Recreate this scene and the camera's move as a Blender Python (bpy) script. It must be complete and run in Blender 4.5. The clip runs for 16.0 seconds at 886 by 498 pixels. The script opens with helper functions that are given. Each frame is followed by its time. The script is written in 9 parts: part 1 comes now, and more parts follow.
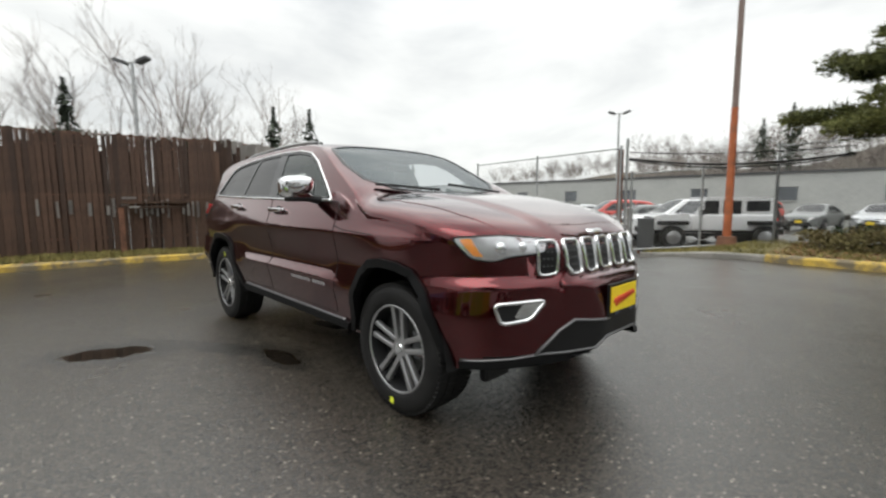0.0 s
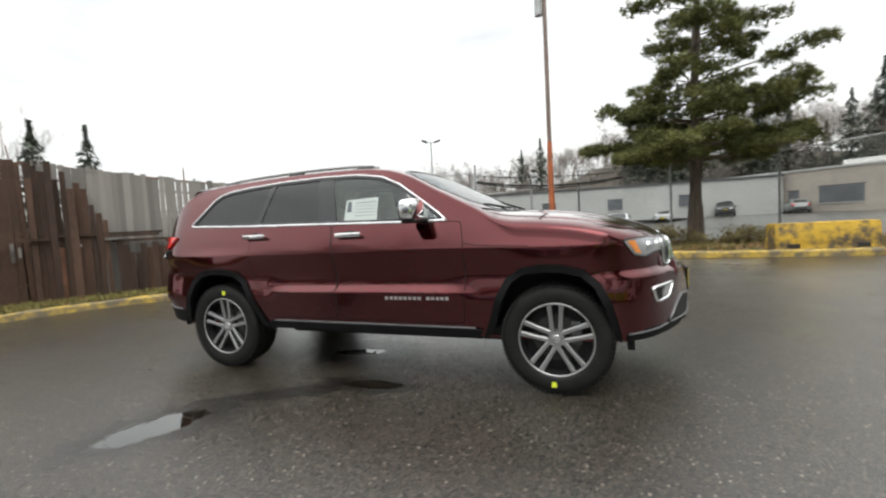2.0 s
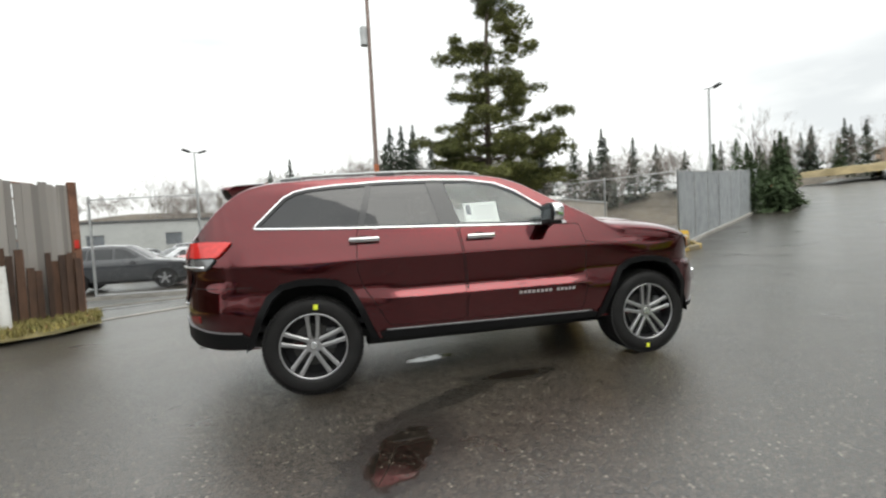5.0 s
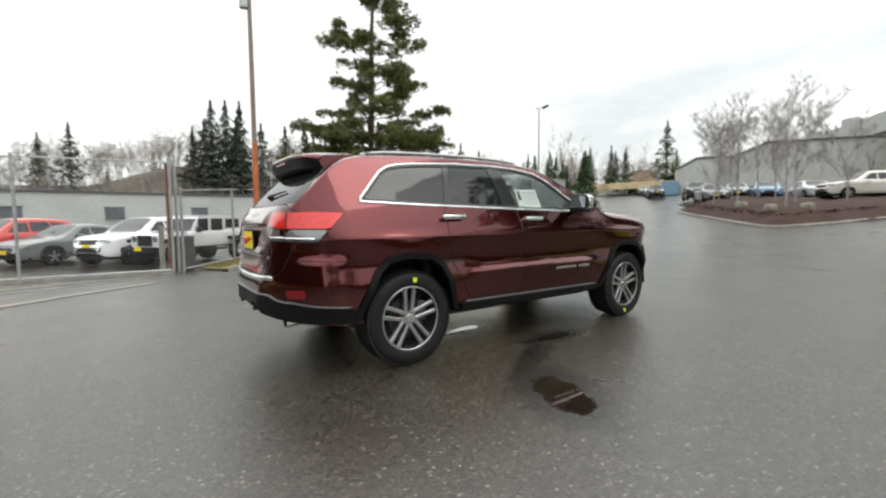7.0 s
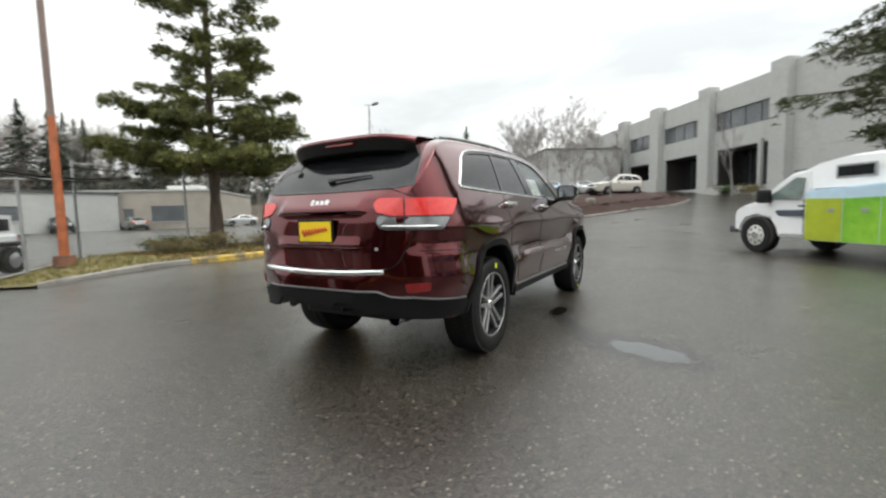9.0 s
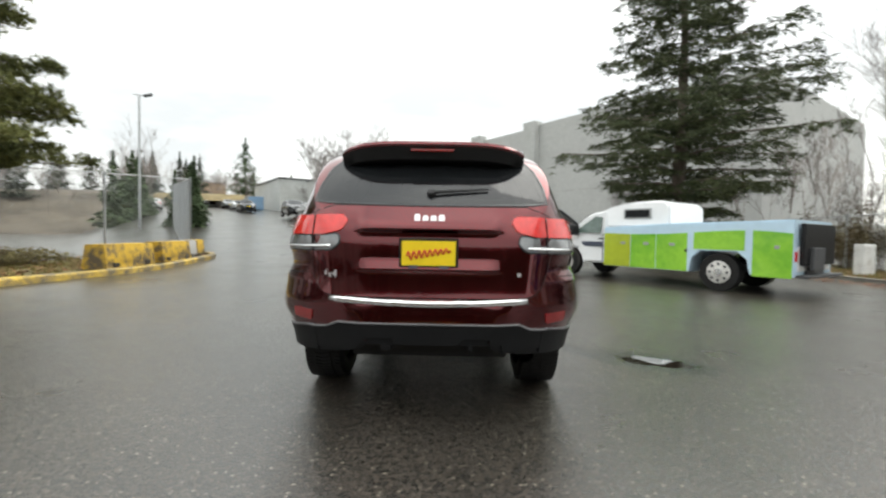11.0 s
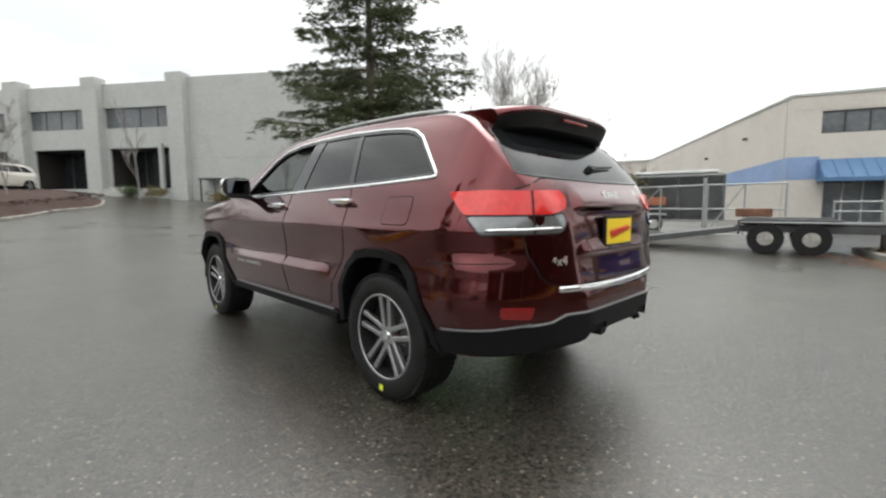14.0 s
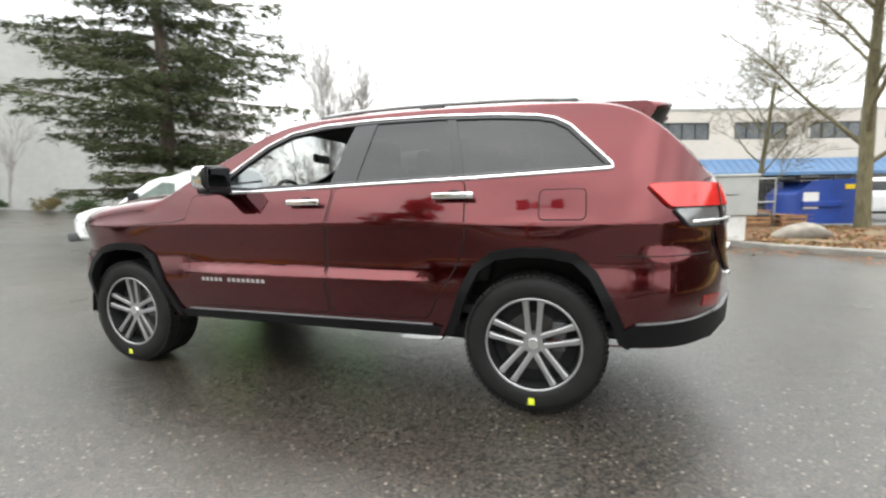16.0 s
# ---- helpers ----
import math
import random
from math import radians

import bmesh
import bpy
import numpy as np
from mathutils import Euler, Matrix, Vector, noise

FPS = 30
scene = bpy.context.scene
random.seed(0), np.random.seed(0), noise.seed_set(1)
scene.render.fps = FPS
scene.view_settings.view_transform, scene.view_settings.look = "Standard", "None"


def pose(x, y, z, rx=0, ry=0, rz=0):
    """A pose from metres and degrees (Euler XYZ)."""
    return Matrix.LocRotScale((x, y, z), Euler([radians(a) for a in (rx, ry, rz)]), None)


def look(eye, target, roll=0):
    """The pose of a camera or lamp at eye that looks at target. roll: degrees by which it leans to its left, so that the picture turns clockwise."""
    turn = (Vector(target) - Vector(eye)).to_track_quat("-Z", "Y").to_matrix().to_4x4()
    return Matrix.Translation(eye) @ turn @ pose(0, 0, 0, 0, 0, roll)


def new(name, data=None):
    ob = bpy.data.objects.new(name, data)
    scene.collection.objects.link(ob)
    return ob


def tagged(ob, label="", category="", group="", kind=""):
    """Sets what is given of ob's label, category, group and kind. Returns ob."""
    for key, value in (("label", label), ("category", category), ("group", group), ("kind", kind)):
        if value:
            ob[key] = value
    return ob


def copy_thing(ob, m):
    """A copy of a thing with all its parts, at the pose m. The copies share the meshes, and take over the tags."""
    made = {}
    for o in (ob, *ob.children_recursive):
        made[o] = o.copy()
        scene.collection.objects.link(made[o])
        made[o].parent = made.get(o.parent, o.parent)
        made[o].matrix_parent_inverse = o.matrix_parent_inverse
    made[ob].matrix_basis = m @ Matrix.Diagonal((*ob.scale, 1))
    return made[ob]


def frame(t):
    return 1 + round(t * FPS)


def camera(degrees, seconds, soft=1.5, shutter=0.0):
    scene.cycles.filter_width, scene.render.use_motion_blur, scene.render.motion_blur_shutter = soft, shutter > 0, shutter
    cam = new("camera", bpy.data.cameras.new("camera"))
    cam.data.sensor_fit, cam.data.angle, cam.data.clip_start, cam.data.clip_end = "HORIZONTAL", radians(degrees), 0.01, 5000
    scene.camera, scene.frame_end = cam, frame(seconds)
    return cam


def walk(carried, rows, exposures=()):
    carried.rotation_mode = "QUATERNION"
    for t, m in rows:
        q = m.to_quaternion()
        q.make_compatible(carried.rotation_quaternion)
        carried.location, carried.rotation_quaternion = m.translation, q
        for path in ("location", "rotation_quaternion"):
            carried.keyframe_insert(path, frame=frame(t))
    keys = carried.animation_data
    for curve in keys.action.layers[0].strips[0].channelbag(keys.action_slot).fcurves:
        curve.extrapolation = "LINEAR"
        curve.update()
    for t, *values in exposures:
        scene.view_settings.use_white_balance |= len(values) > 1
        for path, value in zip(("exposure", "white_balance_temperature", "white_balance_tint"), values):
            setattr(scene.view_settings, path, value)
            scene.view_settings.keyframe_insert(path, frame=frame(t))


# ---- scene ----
cam = camera(91.0, 16.0, soft=2.3, shutter=0.4)
PATH = [
    (0, (3.383, -2.327, 1.202), (1.936, -0.964, 0.99), -0.2),
    (0.5, (3.004, -2.746, 1.213), (1.753, -1.202, 0.992), -2.5),
    (1, (2.643, -3.197, 1.215), (1.611, -1.492, 1.044), -3.3),
    (1.5, (2.216, -3.54, 1.216), (1.318, -1.76, 1.07), -5.5),
    (2, (1.794, -3.819, 1.219), (1.089, -1.951, 1.089), -3.2),
    (2.5, (1.34, -4.061, 1.216), (0.869, -2.125, 1.042), -3.2),
    (3, (0.852, -4.203, 1.229), (0.577, -2.227, 1.085), -2.9),
    (3.2, (0.656, -4.282, 1.213), (0.444, -2.297, 1.098), -3.8),
    (5.3, (-1.53, -4.308, 1.203), (-0.954, -2.395, 1.114), -4.0),
    (5.5, (-1.756, -4.315, 1.181), (-1.088, -2.433, 1.074), -5.0),
    (6, (-2.234, -4.184, 1.162), (-1.375, -2.381, 1.05), -4.1),
    (6.5, (-2.717, -3.979, 1.165), (-1.726, -2.244, 1.076), -1.5),
    (7, (-3.194, -3.775, 1.157), (-2.04, -2.147, 1.017), -0.5),
    (7.5, (-3.588, -3.442, 1.156), (-2.294, -1.923, 1.031), 0.7),
    (8, (-3.995, -3.099, 1.112), (-2.537, -1.742, 0.939), -0.0),
    (8.5, (-4.287, -2.669, 1.119), (-2.708, -1.448, 0.993), 0.2),
    (9, (-4.595, -2.236, 1.11), (-2.865, -1.246, 0.942), -1.4),
    (9.5, (-4.762, -1.747, 1.106), (-2.925, -0.974, 0.943), -1.3),
    (9.7, (-4.846, -1.56, 1.11), (-2.971, -0.874, 1.001), -0.2),
    (11.8, (-4.734, 0.789, 1.104), (-2.782, 0.369, 0.993), -1.1),
    (12, (-4.647, 0.98, 1.107), (-2.72, 0.455, 0.999), -1.8),
    (12.5, (-4.464, 1.324, 1.104), (-2.606, 0.611, 0.91), -1.8),
    (13, (-4.172, 1.724, 1.121), (-2.434, 0.744, 0.987), -0.0),
    (13.5, (-3.886, 2.107, 1.125), (-2.333, 0.857, 0.958), -1.5),
    (14, (-3.476, 2.37, 1.134), (-2.054, 0.976, 0.94), -0.2),
    (14.5, (-3.08, 2.665, 1.14), (-1.846, 1.108, 0.908), -1.1),
    (15, (-2.62, 2.856, 1.145), (-1.546, 1.185, 0.919), -0.1),
    (15.5, (-2.18, 3.039, 1.145), (-1.32, 1.247, 0.931), -0.3),
    (16, (-1.729, 3.129, 1.146), (-1.094, 1.246, 0.923), -1.2),
]
walk(cam, [(t, look(eye, target, roll)) for t, eye, target, roll in PATH],
     exposures=[(0, 0.36, 6620, 7), (1.5, 0.54, 6620, 7), (3, 0.62, 6620, 7), (6, 0.68, 6620, 6), (9, 0.70, 6620, 6), (12, 0.85, 6620, 5), (14, 0.78, 6620, 6), (15, 1.12, 6620, 7), (16, 1.46, 6620, 7)])

# ---- world, sun and light ----
world = bpy.data.worlds.new("overcast_sky")
scene.world = world
world.use_nodes = True
wn, wl = world.node_tree.nodes, world.node_tree.links
wn.clear()
w_out = wn.new("ShaderNodeOutputWorld")
w_bg = wn.new("ShaderNodeBackground")
w_sky = wn.new("ShaderNodeTexSky")
w_sky.sky_type, w_sky.sun_disc = "NISHITA", False
w_sky.sun_elevation, w_sky.sun_rotation = radians(38), radians(150)
w_skymul = wn.new("ShaderNodeVectorMath")
w_skymul.operation = "SCALE"
w_skymul.inputs[3].default_value = 0.10
w_co = wn.new("ShaderNodeTexCoord")
w_map = wn.new("ShaderNodeMapping")
w_map.inputs["Scale"].default_value = (1.0, 1.0, 3.2)
w_noise = wn.new("ShaderNodeTexNoise")
w_noise.inputs["Scale"].default_value = 1.7
w_noise.inputs["Detail"].default_value = 7
w_noise.inputs["Roughness"].default_value = 0.52
w_noise.inputs["Distortion"].default_value = 0.35
w_ramp = wn.new("ShaderNodeValToRGB")
w_ramp.color_ramp.elements[0].position, w_ramp.color_ramp.elements[0].color = 0.35, (0.56, 0.573, 0.592, 1)
w_ramp.color_ramp.elements[1].position, w_ramp.color_ramp.elements[1].color = 0.62, (0.88, 0.88, 0.877, 1)
w_mix = wn.new("ShaderNodeMixRGB")
w_mix.inputs[0].default_value = 0.93
wl.new(w_co.outputs["Generated"], w_map.inputs["Vector"])
wl.new(w_map.outputs[0], w_noise.inputs["Vector"])
wl.new(w_noise.outputs["Fac"], w_ramp.inputs["Fac"])
wl.new(w_sky.outputs[0], w_skymul.inputs[0])
wl.new(w_skymul.outputs[0], w_mix.inputs[1])
wl.new(w_ramp.outputs[0], w_mix.inputs[2])
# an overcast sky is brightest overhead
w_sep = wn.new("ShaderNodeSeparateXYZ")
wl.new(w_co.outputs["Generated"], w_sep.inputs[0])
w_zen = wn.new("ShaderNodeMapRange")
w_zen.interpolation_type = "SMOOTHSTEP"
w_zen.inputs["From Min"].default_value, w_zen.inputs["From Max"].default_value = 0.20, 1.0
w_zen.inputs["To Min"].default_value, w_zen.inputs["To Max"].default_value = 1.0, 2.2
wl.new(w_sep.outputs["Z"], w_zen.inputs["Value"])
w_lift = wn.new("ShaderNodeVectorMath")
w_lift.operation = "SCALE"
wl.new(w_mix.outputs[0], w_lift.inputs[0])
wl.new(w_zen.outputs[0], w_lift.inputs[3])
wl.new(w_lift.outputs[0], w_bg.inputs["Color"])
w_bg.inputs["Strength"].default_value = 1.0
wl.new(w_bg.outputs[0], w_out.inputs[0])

sun = new("sun", bpy.data.lights.new("sun", "SUN"))
sun.data.energy, sun.data.angle, sun.data.color = 0.7, radians(40), (1.0, 0.97, 0.93)
sun.matrix_world = look((0, 0, 30), (-9, 14, 0))


# ---- materials ----
def mat(name, color, rough=0.6, metal=0.0, vary=0.25, scale=6.0, bump=0.0, bump_scale=60.0, second=None,
        coat=0.0, spec=0.5, stretch=(1, 1, 1), rough_vary=0.0, island=0.0, obj_random=0.0, grime=None, grime_scale=1.5, grime_at=(0.5, 0.7)):
    """A surface with two scales of colour variation, optional relief, clear coat and grime."""
    m = bpy.data.materials.new(name)
    m.use_nodes = True
    n, l = m.node_tree.nodes, m.node_tree.links
    b = n["Principled BSDF"]
    co = n.new("ShaderNodeTexCoord")
    mp = n.new("ShaderNodeMapping")
    mp.inputs["Scale"].default_value = stretch
    l.new(co.outputs["Object"], mp.inputs["Vector"])
    big, fine = n.new("ShaderNodeTexNoise"), n.new("ShaderNodeTexNoise")
    big.inputs["Scale"].default_value, fine.inputs["Scale"].default_value = scale, scale * 9
    big.inputs["Detail"].default_value, fine.inputs["Detail"].default_value = 5, 4
    l.new(mp.outputs[0], big.inputs["Vector"])
    l.new(mp.outputs[0], fine.inputs["Vector"])
    add = n.new("ShaderNodeMath")
    add.operation = "ADD"
    half = n.new("ShaderNodeMath")
    half.operation = "MULTIPLY"
    half.inputs[1].default_value = 0.6
    l.new(fine.outputs["Fac"], half.inputs[0])
    l.new(big.outputs["Fac"], add.inputs[0])
    l.new(half.outputs[0], add.inputs[1])
    ramp = n.new("ShaderNodeValToRGB")
    lo = [c * (1 - vary) for c in color]
    hi = list(second) if second else [min(1, c * (1 + vary)) for c in color]
    ramp.color_ramp.elements[0].position, ramp.color_ramp.elements[0].color = 0.55, (*lo, 1)
    ramp.color_ramp.elements[1].position, ramp.color_ramp.elements[1].color = 1.05 if not second else 0.95, (*hi, 1)
    l.new(add.outputs[0], ramp.inputs["Fac"])
    col = ramp.outputs[0]
    if grime:
        gn = n.new("ShaderNodeTexNoise")
        gn.inputs["Scale"].default_value, gn.inputs["Detail"].default_value = grime_scale, 8
        gn.inputs["Roughness"].default_value = 0.65
        l.new(mp.outputs[0], gn.inputs["Vector"])
        gr = n.new("ShaderNodeValToRGB")
        gr.color_ramp.elements[0].position, gr.color_ramp.elements[1].position = grime_at
        l.new(gn.outputs["Fac"], gr.inputs["Fac"])
        gm = n.new("ShaderNodeMixRGB")
        gm.inputs[2].default_value = (*grime, 1)
        l.new(gr.outputs[0], gm.inputs[0])
        l.new(col, gm.inputs[1])
        col = gm.outputs[0]
    if island or obj_random:
        info = n.new("ShaderNodeNewGeometry" if island else "ShaderNodeObjectInfo")
        rnd = info.outputs["Random Per Island" if island else "Random"]
        mr = n.new("ShaderNodeMapRange")
        k = island or obj_random
        mr.inputs["To Min"].default_value, mr.inputs["To Max"].default_value = 1 - k, 1 + k
        l.new(rnd, mr.inputs["Value"])
        sc = n.new("ShaderNodeVectorMath")
        sc.operation = "SCALE"
        l.new(col, sc.inputs[0])
        l.new(mr.outputs[0], sc.inputs[3])
        col = sc.outputs[0]
    l.new(col, b.inputs["Base Color"])
    b.inputs["Roughness"].default_value, b.inputs["Metallic"].default_value = rough, metal
    b.inputs["Specular IOR Level"].default_value = spec
    if rough_vary:
        mr = n.new("ShaderNodeMapRange")
        mr.inputs["To Min"].default_value, mr.inputs["To Max"].default_value = max(0.02, rough - rough_vary), min(1, rough + rough_vary)
        l.new(big.outputs["Fac"], mr.inputs["Value"])
        l.new(mr.outputs[0], b.inputs["Roughness"])
    if coat:
        b.inputs["Coat Weight"].default_value, b.inputs["Coat Roughness"].default_value = coat, 0.03
    if bump:
        bn = n.new("ShaderNodeTexNoise")
        bn.inputs["Scale"].default_value, bn.inputs["Detail"].default_value = bump_scale, 6
        l.new(mp.outputs[0], bn.inputs["Vector"])
        bp = n.new("ShaderNodeBump")
        bp.inputs["Strength"].default_value, bp.inputs["Distance"].default_value = bump, 0.01
        l.new(bn.outputs["Fac"], bp.inputs["Height"])
        l.new(bp.outputs[0], b.inputs["Normal"])
    return m


def glass(name, tint, alpha, rough=0.02):
    """A thin pane: part clear, part a glossy tinted sheet."""
    m = bpy.data.materials.new(name)
    m.use_nodes = True
    n, l = m.node_tree.nodes, m.node_tree.links
    b, out = n["Principled BSDF"], n["Material Output"]
    b.inputs["Base Color"].default_value = (*tint, 1)
    b.inputs["Roughness"].default_value = rough
    b.inputs["Specular IOR Level"].default_value = 0.0
    tr = n.new("ShaderNodeBsdfTransparent")
    tr.inputs[0].default_value = (*[0.4 + 0.6 * c ** 0.3 for c in tint], 1)
    gl = n.new("ShaderNodeBsdfGlossy")
    gl.inputs["Roughness"].default_value = rough
    face = n.new("ShaderNodeLayerWeight")
    face.inputs["Blend"].default_value = 0.5
    pw = n.new("ShaderNodeMath")
    pw.operation = "POWER"
    pw.inputs[1].default_value = 5.0
    l.new(face.outputs["Facing"], pw.inputs[0])
    fr = n.new("ShaderNodeMath")
    fr.operation = "MULTIPLY_ADD"
    fr.inputs[1].default_value, fr.inputs[2].default_value = 0.935, 0.062
    l.new(pw.outputs[0], fr.inputs[0])
    base = n.new("ShaderNodeMixShader")
    base.inputs[0].default_value = alpha
    l.new(tr.outputs[0], base.inputs[1])
    l.new(b.outputs[0], base.inputs[2])
    mx = n.new("ShaderNodeMixShader")
    l.new(fr.outputs[0], mx.inputs[0])
    l.new(base.outputs[0], mx.inputs[1])
    l.new(gl.outputs[0], mx.inputs[2])
    l.new(mx.outputs[0], out.inputs[0])
    return m


def soak_field(n, l, co, dips, fray_by=1.5):
    """Distance to some dips in the asphalt (x, y, half sizes, turn), frayed by noise; below zero is inside."""
    last = None
    for x, y, sx, sy, turn in dips:
        mp = n.new("ShaderNodeMapping")
        mp.vector_type = "TEXTURE"
        mp.inputs["Location"].default_value, mp.inputs["Rotation"].default_value, mp.inputs["Scale"].default_value = (x, y, 0), (0, 0, radians(turn)), (sx, sy, 1)
        l.new(co.outputs["Object"], mp.inputs["Vector"])
        ln = n.new("ShaderNodeVectorMath")
        ln.operation = "LENGTH"
        l.new(mp.outputs[0], ln.inputs[0])
        if last is None:
            last = ln.outputs["Value"]
        else:
            mn = n.new("ShaderNodeMath")
            mn.operation = "MINIMUM"
            l.new(last, mn.inputs[0])
            l.new(ln.outputs["Value"], mn.inputs[1])
            last = mn.outputs[0]
    fray = n.new("ShaderNodeTexNoise")
    fray.inputs["Scale"].default_value, fray.inputs["Detail"].default_value, fray.inputs["Roughness"].default_value = 6.0, 8, 0.65
    l.new(co.outputs["Object"], fray.inputs["Vector"])
    ad = n.new("ShaderNodeMath")
    ad.operation = "MULTIPLY_ADD"
    l.new(fray.outputs["Fac"], ad.inputs[0])
    ad.inputs[1].default_value = fray_by
    l.new(last, ad.inputs[2])
    sb = n.new("ShaderNodeMath")
    sb.operation = "SUBTRACT"
    l.new(ad.outputs[0], sb.inputs[0])
    sb.inputs[1].default_value = 0.9 + 0.5 * fray_by
    return sb.outputs[0]


def asphalt_material():
    """Wet asphalt: stones in dark binder, soaked patches; smoother paler grey put in for sky sheen, brown round the car
    for its reflection.
    """
    m = bpy.data.materials.new("wet_asphalt")
    m.use_nodes = True
    n, l = m.node_tree.nodes, m.node_tree.links
    b = n["Principled BSDF"]
    co = n.new("ShaderNodeTexCoord")

    def tex(kind, scale, detail=4, rough=0.5, vec=None):
        t = n.new(kind)
        t.inputs["Scale"].default_value = scale
        if kind == "ShaderNodeTexNoise":
            t.inputs["Detail"].default_value, t.inputs["Roughness"].default_value = detail, rough
        l.new(vec or co.outputs["Object"], t.inputs["Vector"])
        return t

    def ramp(src, p0, c0, p1, c1):
        r = n.new("ShaderNodeValToRGB")
        r.color_ramp.elements[0].position, r.color_ramp.elements[0].color = p0, (*c0, 1)
        r.color_ramp.elements[1].position, r.color_ramp.elements[1].color = p1, (*c1, 1)
        l.new(src, r.inputs["Fac"])
        return r.outputs[0]

    def mix(fac, a, c, kind="MIX"):
        x = n.new("ShaderNodeMixRGB")
        x.blend_type = kind
        if isinstance(fac, float):
            x.inputs[0].default_value = fac
        else:
            l.new(fac, x.inputs[0])
        for s, v in ((1, a), (2, c)):
            if isinstance(v, tuple):
                x.inputs[s].default_value = (*v, 1)
            else:
                l.new(v, x.inputs[s])
        return x.outputs[0]

    stones = tex("ShaderNodeTexVoronoi", 62)
    stones2 = tex("ShaderNodeTexVoronoi", 47)
    patch = tex("ShaderNodeTexNoise", 0.22, 6, 0.6)
    wet = tex("ShaderNodeTexNoise", 0.55, 7, 0.62)
    fine = tex("ShaderNodeTexNoise", 420, 3)
    stone_col = ramp(stones.outputs["Color"], 0.1, (0.045, 0.044, 0.042), 0.95, (0.16, 0.157, 0.15))
    binder = ramp(stones.outputs["Distance"], 0.35, (1, 1, 1), 0.75, (0.25, 0.25, 0.25))
    col = mix(1.0, stone_col, binder, "MULTIPLY")
    chip = ramp(stones2.outputs["Color"], 0.74, (0, 0, 0), 0.90, (1, 1, 1))
    bright = mix(1.0, chip, ramp(stones2.outputs["Distance"], 0.28, (1, 1, 1), 0.46, (0, 0, 0)), "MULTIPLY")
    sp = n.new("ShaderNodeSeparateXYZ")
    l.new(co.outputs["Object"], sp.inputs[0])
    # browner zone round the car: its reflection on wet ground, put into the colour
    worn = n.new("ShaderNodeVectorMath")
    worn.operation = "LENGTH"
    off = n.new("ShaderNodeMapping")
    off.inputs["Location"].default_value, off.inputs["Scale"].default_value = (0.15, 0.25, 0), (0.24, 0.34, 0)
    l.new(co.outputs["Object"], off.inputs["Vector"])
    l.new(off.outputs[0], worn.inputs[0])
    wadd = n.new("ShaderNodeMath")
    wadd.operation = "ADD"
    l.new(worn.outputs["Value"], wadd.inputs[0])
    l.new(wet.outputs["Fac"], wadd.inputs[1])
    car_reflect_mask = ramp(wadd.outputs[0], 1.12, (1, 1, 1), 1.32, (0, 0, 0))
    brown_col = mix(bright, mix(1.0, col, (0.62, 0.49, 0.41), "MULTIPLY"), (0.31, 0.262, 0.215))
    # paler grey mixed in away from the car to imitate sky sheen
    sheen_col = mix(0.52, brown_col, (0.085, 0.106, 0.100))
    col = mix(car_reflect_mask, sheen_col, brown_col)
    col = mix(ramp(patch.outputs["Fac"], 0.42, (0.82, 0.82, 0.82), 0.62, (1.15, 1.15, 1.15)), col, col)
    tone = n.new("ShaderNodeMixRGB")
    tone.blend_type, tone.inputs[0].default_value = "MULTIPLY", 1.0
    l.new(col, tone.inputs[1])
    l.new(ramp(patch.outputs["Fac"], 0.40, (0.84, 0.84, 0.84), 0.64, (1.12, 1.12, 1.12)), tone.inputs[2])
    dips = soak_field(n, l, co, ((-0.94, -1.92, 0.50, 0.27, 62), (0.08, -0.98, 0.38, 0.15, 4), (-0.45, -1.25, 0.75, 0.10, 32), (-0.45, -0.2, 0.6, 0.3, 15)))
    water = soak_field(n, l, co, ((-0.95, -1.95, 0.33, 0.18, 63), (0.09, -0.98, 0.27, 0.085, 3), (-0.45, -0.25, 0.26, 0.09, 12)), 1.3)
    soak = ramp(dips, 0.0, (1, 1, 1), 0.35, (0, 0, 0))
    soaked = mix(soak, tone.outputs[0], mix(1.0, tone.outputs[0], (0.30, 0.29, 0.28), "MULTIPLY"))
    l.new(soaked, b.inputs["Base Color"])
    rough = n.new("ShaderNodeMapRange")
    rough.inputs["From Min"].default_value, rough.inputs["From Max"].default_value = 0.3, 0.7
    rough.inputs["To Min"].default_value, rough.inputs["To Max"].default_value = 0.24, 0.46
    l.new(wet.outputs["Fac"], rough.inputs["Value"])
    b.inputs["Specular IOR Level"].default_value = 0.2
    # standing water fills the middle of the dips
    pool = n.new("ShaderNodeMapRange")
    pool.inputs["From Min"].default_value, pool.inputs["From Max"].default_value = -0.08, 0.12
    pool.inputs["To Min"].default_value, pool.inputs["To Max"].default_value = 0.0, 1.0
    l.new(water, pool.inputs["Value"])

    def calm(src):
        """The value where the ground is not under water, near zero where it is."""
        x = n.new("ShaderNodeMath")
        x.operation = "MULTIPLY"
        l.new(src, x.inputs[0])
        l.new(pool.outputs[0], x.inputs[1])
        return x.outputs[0]

    l.new(calm(rough.outputs[0]), b.inputs["Roughness"])
    film = n.new("ShaderNodeMapRange")
    film.inputs["To Min"].default_value, film.inputs["To Max"].default_value = 1.0, 0.66
    l.new(car_reflect_mask, film.inputs["Value"])
    l.new(film.outputs[0], b.inputs["Coat Weight"])
    b.inputs["Coat IOR"].default_value = 2.15
    b.inputs["Coat Tint"].default_value = (0.93, 1.0, 0.97, 1)
    frough = n.new("ShaderNodeMapRange")
    frough.inputs["From Min"].default_value, frough.inputs["From Max"].default_value = 0.35, 0.65
